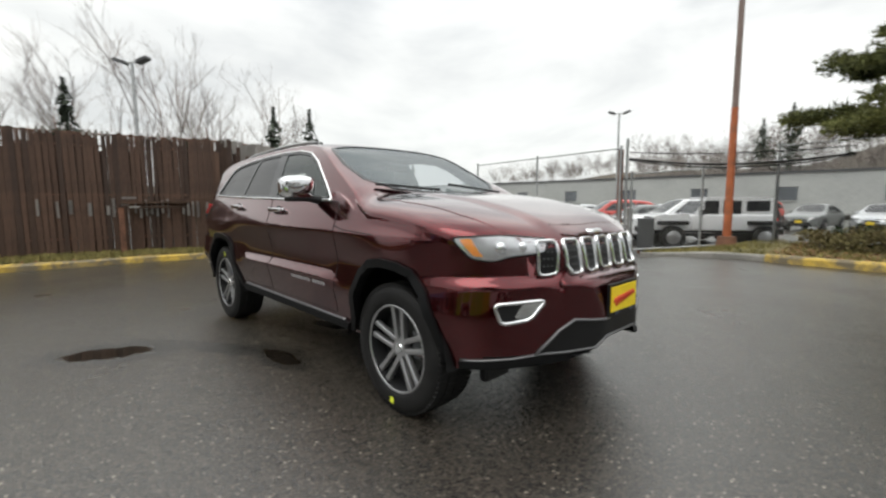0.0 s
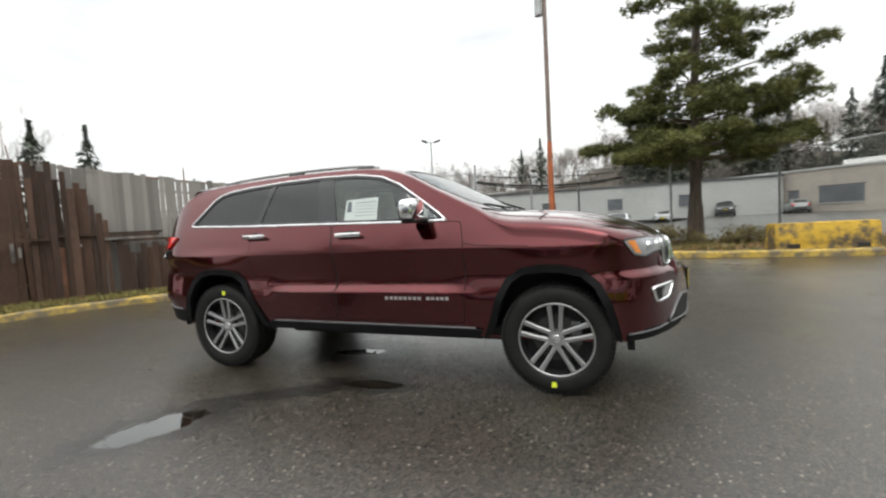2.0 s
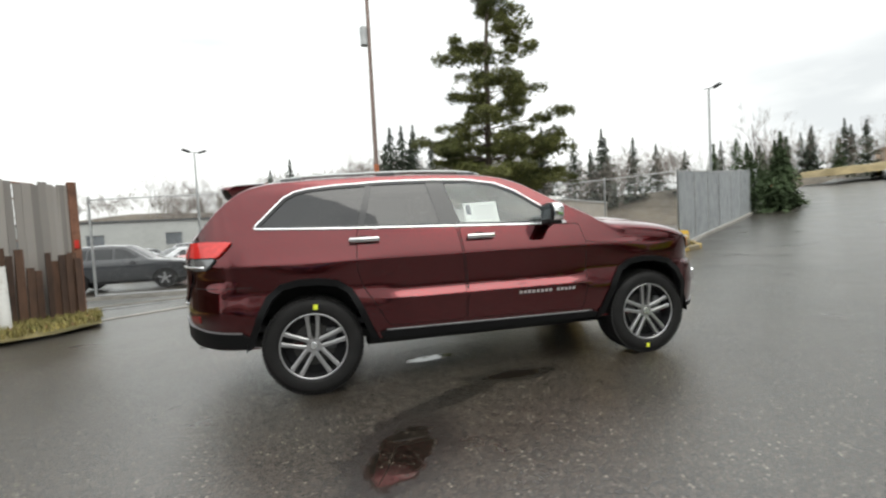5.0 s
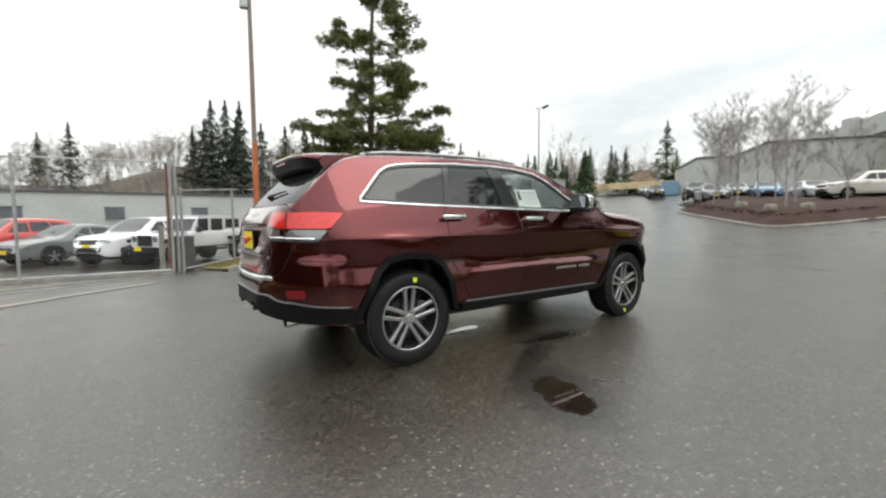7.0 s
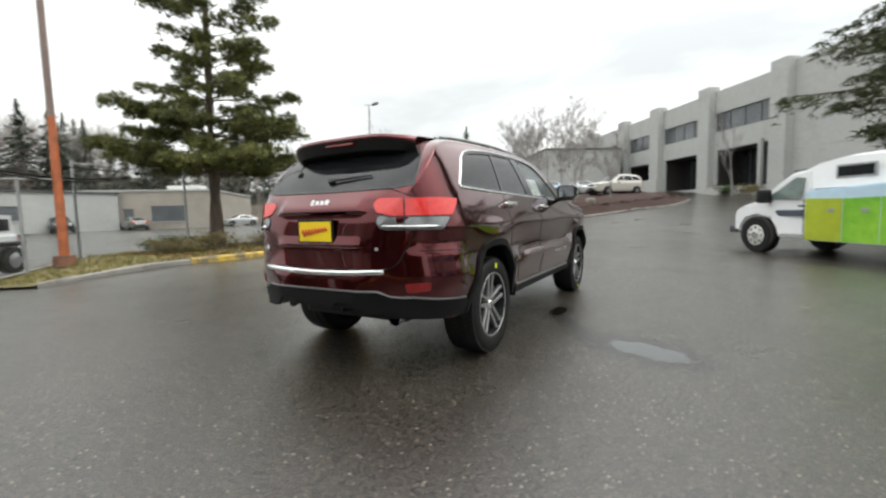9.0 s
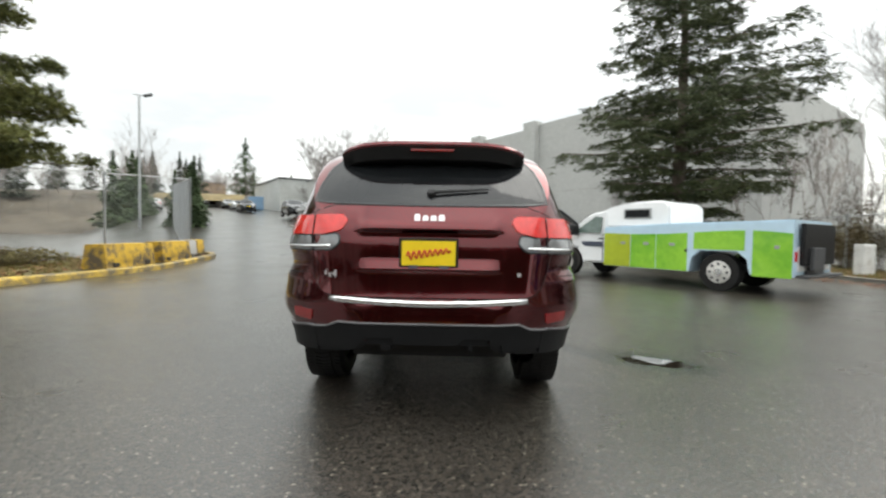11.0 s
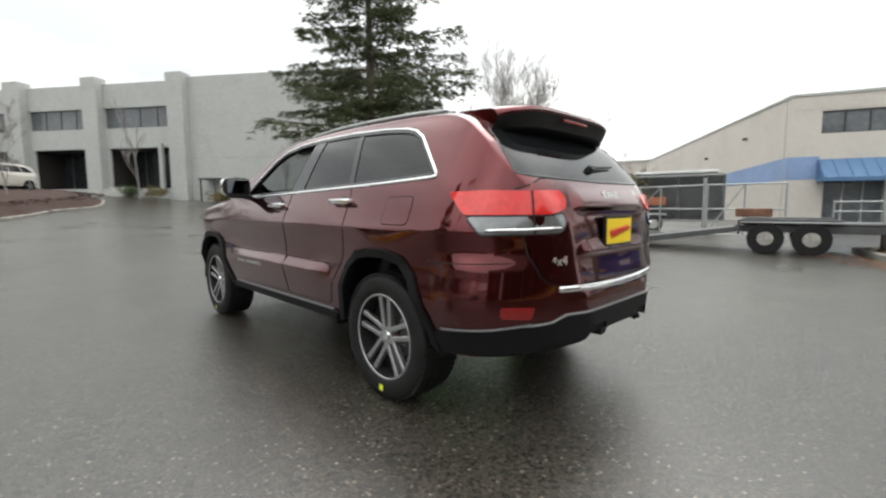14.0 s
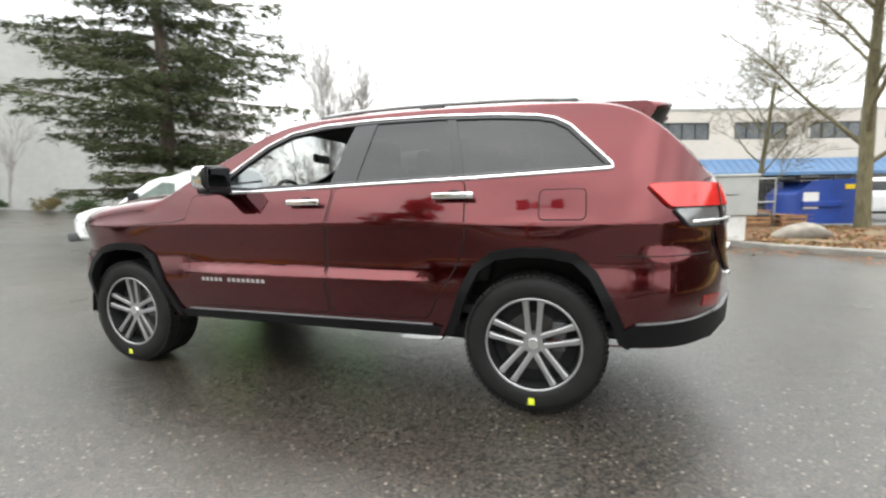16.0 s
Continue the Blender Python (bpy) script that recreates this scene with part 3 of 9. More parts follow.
# ---- trees ----
def limb(vs, fs, pts, radii, n=5):
    """Add a bent tapered limb through pts to vertex and face lists."""
    base = len(vs)
    for i, p in enumerate(pts):
        d = (pts[min(i + 1, len(pts) - 1)] - pts[max(i - 1, 0)])
        q = d.to_track_quat("Z", "Y").to_matrix()
        for j in range(n):
            a = 6.28319 * j / n
            vs.append(tuple(p + q @ Vector((math.cos(a) * radii[i], math.sin(a) * radii[i], 0))))
    for i in range(len(pts) - 1):
        for j in range(n):
            a, b = base + i * n + j, base + i * n + (j + 1) % n
            fs.append((a, b, b + n, a + n))


def conifer(name, at, height, radius, trunk_r, material, label, seed, bare=0.12, whorls=26, limbs=6, spray=26, leaf=0.22, droop=0.25,
            uneven=0.3, gap=0.0, top_round=0.0, group="", lean=(0, 0), bark=None, puff=False, power=0.82):
    """A conifer: tapered trunk, whorls of limbs and a crown of many small needle sprays."""
    rnd = random.Random(seed)
    t = thing(name, label, "tree", group, at)
    vs, fs, nv, nf = [], [], [], []
    steps = 10
    tp = [Vector((lean[0] * (i / steps) ** 1.5 + rnd.uniform(-0.04, 0.04) * i / 3, lean[1] * (i / steps) ** 1.5 + rnd.uniform(-0.04, 0.04) * i / 3, height * i / steps)) for i in range(steps + 1)]
    limb(vs, fs, tp, [trunk_r * (1 - 0.93 * i / steps) * (1.25 if i == 0 else 1) for i in range(steps + 1)], 8)

    def trunk_at(f):
        i = min(int(f * steps), steps - 1)
        return tp[i].lerp(tp[i + 1], f * steps - i)

    def needles(p, d, size):
        """A clump of needle blades round p."""
        for _ in range(10 if puff else 8):
            if puff:
                up = Vector((rnd.gauss(0, 1), rnd.gauss(0, 1), rnd.gauss(0.45, 0.7))).normalized()
                w = size * 0.085
            else:
                p = p + Vector((rnd.gauss(0, 0.05), rnd.gauss(0, 0.05), rnd.gauss(-0.012, 0.02)))
                up = (d * rnd.uniform(0.2, 1.0) + Vector((rnd.gauss(0, 0.6), rnd.gauss(0, 0.6), rnd.gauss(-0.30, 0.25)))).normalized()
                w = size * 0.085
            side = up.cross(Vector((rnd.gauss(0, 1), rnd.gauss(0, 1), rnd.gauss(0, 1)))).normalized()
            s = size * rnd.uniform(0.6, 1.3)
            i = len(nv)
            nv.extend([tuple(p - side * w), tuple(p + side * w), tuple(p + up * s)])
            nf.append((i, i + 1, i + 2))

    for k in range(whorls):
        f = bare + (0.985 - bare) * (k + rnd.random() * 0.4) / whorls
        env = (1 - f) ** (0.75 - 0.4 * top_round) if top_round else (1 - f) ** power
        low = sst(bare - 0.02, bare + 0.30, f) if not puff else sst(bare - 0.08, bare + 0.03, f)
        r = radius * env * (0.55 + 0.45 * low)
        if top_round:
            r = radius * (0.35 + 0.65 * math.sqrt(max(0.0, 1 - ((f - 0.42) / 0.60) ** 2))) * (0.6 + 0.4 * low)
        a0 = rnd.uniform(0, 6.28)
        for j in range(limbs):
            skirt = puff and f < bare + 0.17
            if rnd.random() < (0.04 if skirt else gap):
                continue
            a = a0 + 6.283 * j / limbs + rnd.uniform(-0.35, 0.35)
            ln = max(0.15, r * (rnd.uniform(0.75, 1.2) if skirt else rnd.uniform(1 - uneven, 1 + uneven * 0.6)))
            o = trunk_at(min(0.985, f + rnd.uniform(-0.025, 0.025))) if puff and not skirt else trunk_at(f)
            d = Vector((math.cos(a), math.sin(a), 0))
            rise = rnd.uniform(0.05, 0.35) if top_round else rnd.uniform(-0.02, 0.34) if puff and not skirt else 0.12
            pts = [o + d * ln * s + Vector((0, 0, ln * (rise * s - droop * s * s + (0.10 * s ** 4 if not top_round else 0)))) for s in (0, 0.35, 0.7, 1.0)]
            br = max(0.012, trunk_r * 0.22 * (1 - f))
            limb(vs, fs, pts, [br, br * 0.75, br * 0.5, br * 0.2], 4)
            if puff:
                # flat pads of needles along the outer part of the limb
                side = Vector((-d.y, d.x, 0))
                for q in range(max(2, int(ln * (2.8 if skirt else 1.9)))):
                    s = rnd.uniform(0.42, 1.02) if q else 1.0
                    i = 0 if s < 0.35 else 1 if s < 0.7 else 2
                    e = (0, 0.35, 0.7, 1.0)
                    c = pts[i].lerp(pts[i + 1], min(1.0, (s - e[i]) / (e[i + 1] - e[i]))) + side * rnd.gauss(0, 0.13 * ln) + Vector((0, 0, rnd.uniform(0.0, 0.16)))
                    pr = rnd.uniform(0.26, 0.50) * (0.7 + 0.3 * min(1.0, ln / 2))
                    for _ in range(int(spray * pr)):
                        a2, r2 = rnd.uniform(0, 6.283), pr * math.sqrt(rnd.random())
                        needles(c + Vector((math.cos(a2) * r2, math.sin(a2) * r2, rnd.gauss(0.03, 0.07) - 0.12 * (r2 / pr) ** 2)), d, leaf)
                continue
            m = max(3, int(spray * ln / radius))
            for _ in range(m):
                s = rnd.uniform(0.12, 1.03)
                i = 0 if s < 0.35 else 1 if s < 0.7 else 2
                e = (0, 0.35, 0.7, 1.0)
                p = pts[i].lerp(pts[i + 1], min(1.0, (s - e[i]) / (e[i + 1] - e[i])))
                wide = ln * 0.15 * (1.15 - s * 0.6) + 0.05
                side = Vector((-d.y, d.x, 0)) * rnd.gauss(0, wide)
                sag = -abs(side.length) * 0.30
                needles(p + side + Vector((0, 0, sag + rnd.gauss(0, 0.05))), d, leaf)
    raw("trunk", vs, fs, bark or M_BARK, t, smooth=True)
    raw("crown", nv, nf, material, t)
    return t


def bare_tree(name, at, height, spread, trunk_r, material, label, seed, levels=4, kids=4, group="", upright=0.6, thin=0.009, clear=0.22, slim=0.42):
    """A leafless tree: trunk, limbs and twigs in one branching mesh."""
    rnd = random.Random(seed)
    t = thing(name, label, "tree", group, at)
    parts = ([], []), ([], [])

    def grow(p, d, ln, r, lev):
        pts, cur, dd = [p.copy()], p.copy(), d.copy()
        for _ in range(4):
            j = 0.045 if lev == 0 else 0.13
            dd = (dd + Vector((rnd.gauss(0, j), rnd.gauss(0, j), rnd.gauss(0.03, 0.08)))).normalized()
            cur = cur + dd * ln / 4
            pts.append(cur.copy())
        store = parts[0] if lev == 0 else parts[1]
        end = max(thin * 0.6, r * (0.45 if lev == 0 else 0.35))
        limb(store[0], store[1], pts, [r + (end - r) * i / 4 for i in range(5)], 6 if lev == 0 else 4 if lev == 1 else 3)
        if lev >= levels:
            return
        k = kids + (3 if lev == 0 else 0)
        for j in range(k):
            f = (clear + (1 - clear) * (j + rnd.random()) / k) if lev == 0 else rnd.uniform(0.25, 1.0)
            i = min(3, int(f * 4))
            o = pts[i].lerp(pts[i + 1], f * 4 - i)
            a = rnd.uniform(0, 6.28)
            out = Vector((math.cos(a), math.sin(a), 0)) * spread
            nd = (dd * upright + out + Vector((0, 0, rnd.uniform(-0.05, 0.35)))).normalized()
            grow(o, nd, ln * rnd.uniform(0.42, 0.68) * (1.0 if lev else 0.85), max(thin, r * slim), lev + 1)

    grow(Vector((0, 0, 0)), Vector((0, 0, 1)), height * 0.72, trunk_r, 0)
    raw("trunk", parts[0][0], parts[0][1], material, t, smooth=True)
    raw("crown", parts[1][0], parts[1][1], material, t, smooth=True)
    return t


def shrub(name, at, size, material, label, seed, count=900, leaf=0.07, twig=None, group=""):
    """A low bush of many small leaves and some stems."""
    rnd = random.Random(seed)
    t = thing(name, label, "shrub", group, at)
    vs, fs, sv, sf = [], [], [], []
    lumps = [(Vector((rnd.uniform(-0.7, 0.7) * size[0], rnd.uniform(-0.7, 0.7) * size[1], rnd.uniform(0.35, 0.8) * size[2])), rnd.uniform(0.3, 0.6)) for _ in range(9)]
    for c, _ in lumps:
        limb(sv, sf, [Vector((c.x * 0.3, c.y * 0.3, -0.05)), c * 0.55, c], [0.02, 0.014, 0.006], 4)
    for _ in range(count):
        c, r = rnd.choice(lumps)
        u = Vector((rnd.gauss(0, 1), rnd.gauss(0, 1), rnd.gauss(0, 1))).normalized() * (rnd.random() ** 0.4)
        p = c + Vector((u.x * size[0] * r, u.y * size[1] * r, u.z * size[2] * r * 0.8))
        p.z = max(0.02, p.z)
        d = Vector((rnd.gauss(0, 1), rnd.gauss(0, 1), rnd.gauss(0.3, 1))).normalized()
        s = d.orthogonal().normalized()
        ln = leaf * rnd.uniform(0.6, 1.5)
        i = len(vs)
        vs += [tuple(p - s * ln * 0.35), tuple(p + s * ln * 0.35), tuple(p + d * ln)]
        fs.append((i, i + 1, i + 2))
    raw("foliage", vs, fs, material, t)
    for k in range(len(lumps)):
        n = len(sv) // len(lumps)
        m = len(sf) // len(lumps)
        raw("stem", sv[k * n:(k + 1) * n], [tuple(i - k * n for i in f) for f in sf[k * m:(k + 1) * m]], twig or M_BARK, t)
    return t


# ---- verge by the gate side: kerb, grass, pine, pole ----
KERB_N = [(-1.2, 8.9), (0.2, 8.6), (1.5, 8.3), (3.2, 8.05), (6.2, 7.75), (9.0, 8.0), (10.6, 8.2), (11.1, 8.75), (11.6, 9.5), (13.5, 11.0), (16.5, 13.0), (20, 15.3), (26, 19.4), (40, 28.8)]
sweep_kerb("kerb_street", KERB_N[8:], 0.16, 0.12, M_KERBGREY, "plain grey kerb along the climbing street", 12)
sweep_kerb("kerb_gate", KERB_N[:3], 0.16, 0.12, M_KERBGREY, "low grey kerb sunk in the grass by the gate", 14)
sweep_kerb("kerb_north", KERB_N[2:9], 0.16, 0.15, M_KERB, "chipped yellow painted kerb along the verge", 11)
BED_N = [(-1.3, 9.0), (0.2, 8.75), (1.5, 8.45), (3.2, 8.2), (6.2, 7.9), (9.0, 8.15), (10.5, 8.35), (10.95, 8.85), (11.3, 9.6), (10.4, 10.2), (7.0, 12.6), (4.0, 12.7), (0.6, 12.7), (-1.6, 11.4)]
_, in_bed_n = bed("verge_north", BED_N, 0.13, M_GRASSBED, "grassy verge with dead leaves behind the yellow kerb", 0.03, 21)
tufts("verge_grass", in_bed_n, (-1.6, 8.4, 12, 12.4), 2600, 0.09, M_GRASS, "short yellow green winter grass", 0.12, 31)
tufts("verge_leaf_litter", in_bed_n, (1.5, 8.4, 12, 12.4), 1500, 0.07, M_LEAF, "fallen brown leaves on the verge", 0.13, 33, 3, 0.03)
for i, (x, y, sx, sy, sz, mt) in enumerate(((2.2, 10.4, 0.8, 0.7, 0.5, M_SHRUB), (3.4, 10.2, 0.9, 0.7, 0.55, M_SHRUB), (4.9, 10.6, 1.0, 0.7, 0.5, M_SHRUB),
                                            (6.2, 10.9, 0.9, 0.7, 0.45, M_SHRUB), (2.9, 11.4, 0.9, 0.6, 0.5, M_HEDGE))):
    shrub("shrub", (x, y, 0.1), (sx, sy, sz), mt, "low dry brown shrub on the verge under the pine", 50 + i, 1400, 0.06, group="shrubs on the verge")

conifer("pine_tree", (4.4, 11.7, 0.05), 11.6, 3.3, 0.23, M_NEEDLE, "tall open pine with a bare trunk on the verge", 7, bare=0.205, whorls=15, limbs=7, spray=150,
        leaf=0.16, droop=0.16, uneven=0.6, gap=0.42, lean=(0.35, 0.1), puff=True, power=0.72)


def light_pole():
    t = thing("light_pole", "tall weathered wooden light pole, orange painted at the foot", "light pole", at=(0.1, 11.3, 0.05))
    part("pole", tubebm((0, 0, 3.5), (0.0, 0.0, 10.6), 0.078, 0.060, 14), M_POLE, t, smooth=60)
    part("painted_foot", tubebm((0, 0, 0), (0, 0, 3.6), 0.105, 0.086, 14), M_ORANGE, t, "orange painted foot", smooth=60)
    bm = bmesh.new()
    tube(bm, (0, 0, -0.05), (0, 0, 0.22), 0.26, 0.22, 14)
    part("footing", bm, M_RUST, t, "dark footing collar", smooth=60)
    bm = bmesh.new()
    tube(bm, (-0.18, -0.05, 7.7), (-0.18, -0.05, 8.3), 0.13, 0.13, 12)
    tube(bm, (-0.18, -0.05, 8.3), (-0.18, -0.05, 8.38), 0.13, 0.05, 12)
    part("transformer", bm, M_GALV, t, "grey transformer can", smooth=60)
    part("cross_arm", boxbm((-0.1, 0, 10.45), (1.2, 0.09, 0.09), 0, 0.01), M_GALV, t)
    for x in (-0.75, 0.5):
        bm = bmesh.new()
        box(bm, (0, 0, 0), (0.42, 0.30, 0.34), 0, 0.04)
        bmesh.ops.transform(bm, matrix=pose(x, -0.12, 10.45, 38, 0, 15), verts=bm.verts)
        part("floodlight", bm, M_DARKMETAL, t, "dark floodlight head")
    return t


light_pole()


def parking_lamp(name, at, h, turn, label, heads=(-1, 1)):
    t = thing(name, label, "street lamp", at=at, turn=turn)
    part("pole", tubebm((0, 0, 0), (0, 0, h), 0.085, 0.055, 10), M_GALV, t, smooth=60)
    part("arm", boxbm((0, 0, h), (0.62, 0.05, 0.05), 0, 0.01), M_GALV, t)
    for s in heads:
        bm = bmesh.new()
        box(bm, (0, 0, 0), (0.48, 0.30, 0.14), 0, 0.05)
        bmesh.ops.transform(bm, matrix=pose(s * 0.46, 0, h + 0.06, 0, -s * 20, 0), verts=bm.verts)
        part("lamp_head", bm, M_DARKMETAL, t)
    return t


parking_lamp("street_lamp", (-10.1, 26.4, 0), 7.0, 30, "twin headed grey lamp post in the fenced lot")
parking_lamp("street_lamp", (-16.7, 0.8, 0), 6.4, 40, "twin headed grey lamp post behind the brown fence")
parking_lamp("street_lamp", (21.6, 18.8, 0.4), 8.8, 120, "tall lamp post beside the climbing street", (-1,))


# ---- fences ----
def chainlink(name, pts, h, label, rail_mid=False, slats=False, base=True, post_h=0.0, mesh=0.075, cell=0.10, posts_at=2.7, wire=0.004):
    """A chain link fence along plan points: posts, rails and a woven wire sheet."""
    t = thing(name, label, "fence")
    for (x0, y0), (x1, y1) in zip(pts, pts[1:]):
        a, b = Vector((x0, y0, gz(x0, y0))), Vector((x1, y1, gz(x1, y1)))
        ln = (b - a).length
        n = max(1, round(ln / posts_at))
        for i in range(n + 1):
            p = a.lerp(b, i / n)
            part("post", tubebm(p, p + Vector((0, 0, h + 0.08 + post_h)), 0.036, n=8), M_GALV, t, smooth=60)
        for z in ([h] + ([0.12] if base else []) + ([h * 0.5] if rail_mid else [])):
            part("rail", tubebm(a + Vector((0, 0, z)), b + Vector((0, 0, z)), 0.022, n=6), M_GALV, t, smooth=60)
        d = (b - a) / ln
        if slats:
            k = int(ln / 0.085)
            bm = bmesh.new()
            for i in range(k):
                p = a + d * (i + 0.5) * 0.085
                box(bm, (p.x, p.y, p.z + h * 0.5 + 0.03), (0.07, 0.006, h - 0.12), math.degrees(math.atan2(d.y, d.x)))
            part("privacy_slats", bm, M_FENCESLAT, t, "grey privacy slats woven into the wire")["kind"] = "stuff"
        else:
            vs, fs = [], []
            up = Vector((0, 0, 1))
            k = int(ln / cell)
            hh = h - 0.1
            m = int(hh / cell)
            for sgn in (1, -1):
                for i in range(-m, k + 1):
                    s0, s1 = i * cell, i * cell + hh
                    c0, c1 = max(0, s0), min(ln, s1)
                    if c1 <= c0:
                        continue
                    z0, z1 = (c0 - s0) + 0.08, (c1 - s0) + 0.08
                    if sgn < 0:
                        p0, p1 = a + d * (ln - c0) + up * z0, a + d * (ln - c1) + up * z1
                    else:
                        p0, p1 = a + d * c0 + up * z0, a + d * c1 + up * z1
                    w = Vector((0, 0, wire))
                    q = len(vs)
                    vs += [tuple(p0 - w), tuple(p1 - w), tuple(p1 + w), tuple(p0 + w)]
                    fs.append((q, q + 1, q + 2, q + 3))
            o = raw("wire_mesh", vs, fs, M_WIRE, t)
            o["kind"] = "stuff"
    return t


chainlink("chainlink_fence", [(0.9, 12.6), (6.74, 12.2), (10.62, 9.12)], 2.75, "tall galvanised chain link fence behind the pine", rail_mid=False)
chainlink("slatted_fence", [(10.62, 9.12), (16.5, 13.2), (26.0, 19.6)], 2.75, "tall chain link fence with grey privacy slats along the street", slats=True)
chainlink("lot_gate", [(-8.6, 10.9), (-2.35, 10.1)], 3.02, "sliding chain link gate of the fenced car lot", posts_at=3.2, wire=0.0018)
chainlink("chainlink_fence", [(-2.1, 10.3), (0.9, 12.6)], 2.3, "chain link fence panel between gate post and pole", posts_at=1.9, wire=0.0025)


def gate_hardware():
    t = thing("gate_post", "rusted and grey double steel gate post", "gate post", at=(-2.3, 10.2, 0))
    part("rusted_post", boxbm((-0.09, 0, 1.20), (0.12, 0.12, 3.0), 8, 0.01), M_RUST, t, "rusted square post")
    part("round_post", tubebm((0.08, 0.02, -0.3), (0.08, 0.02, 3.0), 0.040, n=10), M_GALV, t, smooth=60)
    b = thing("cable_bundle", "dark sagging cables strung between gate post and fence", "cables", at=(-2.2, 10.3, 0))
    for z, dip, r in ((2.62, 0.10, 0.014), (2.44, 0.22, 0.030), (2.40, 0.26, 0.018)):
        vs, fs = [], []
        pts = [Vector((4.6 * k / 24, 2.6 * k / 24, z - 0.02 * k / 24 - dip * 4 * (k / 24) * (1 - k / 24))) for k in range(25)]
        limb(vs, fs, pts, [r * (1 + 0.35 * noise.noise(p * 3.0)) for p in pts], 6)
        raw("cable", vs, fs, M_BLACK, b, smooth=True)
    e = thing("equipment_box", "dark grey equipment box on feet beside the gate post", "box", at=(-2.02, 11.25, gz(-2.02, 11.25)), turn=20)
    part("body", boxbm((0, 0, 0.56), (0.46, 0.42, 0.94), 0, 0.03), M_DARKMETAL, e)
    part("lid", boxbm((0, 0, 1.045), (0.50, 0.46, 0.03), 0, 0.01), M_DARKMETAL, e)
    for x, y in ((-0.18, -0.16), (0.18, -0.16), (-0.18, 0.16), (0.18, 0.16)):
        part("foot", boxbm((x, y, 0.04), (0.06, 0.06, 0.10)), M_RUST, e)
    c = tagged(part("gate_bollard", boxbm((-2.55, 11.3, 0.36), (0.14, 0.14, 1.3), 0, 0.02), M_KERBGREY), "short grey concrete bollard by the gate", "bollard")
    return c


gate_hardware()
t_track = thing("gate_track", "worn steel gate track set in the asphalt", "track", at=(0, 0, 0))


def ground_strip(name, p, q, width, height, material, parent):
    """A low strip laid on the ground between two plan points."""
    p, q = Vector((*p, 0)), Vector((*q, 0))
    s = Vector((-(q - p).y, (q - p).x, 0)).normalized() * width / 2
    vs, fs = [], []
    n = 24
    for i in range(n + 1):
        c = p.lerp(q, i / n)
        for o, z in ((-s, -0.05), (-s, height), (s, height), (s, -0.05)):
            v = c + o
            vs.append((v.x, v.y, gz(v.x, v.y) + z))
    for i in range(n):
        for k in range(3):
            fs.append((i * 4 + k, i * 4 + k + 1, i * 4 + k + 5, i * 4 + k + 4))
    return raw(name, vs, fs, material, parent)


ground_strip("rail", (-9.5, 3.6), (-2.9, 9.0), 0.12, 0.03, M_KERBGREY, t_track)
ground_strip("rail", (-9.2, 2.9), (-2.6, 8.4), 0.09, 0.022, M_GALV, t_track)
ground_strip("channel", (-7.4, 1.9), (-2.9, 6.2), 0.16, 0.015, M_KERBGREY, t_track)
ground_strip("sill", (-9.0, 10.5), (-2.4, 9.85), 0.22, 0.09, M_KERBGREY, t_track)


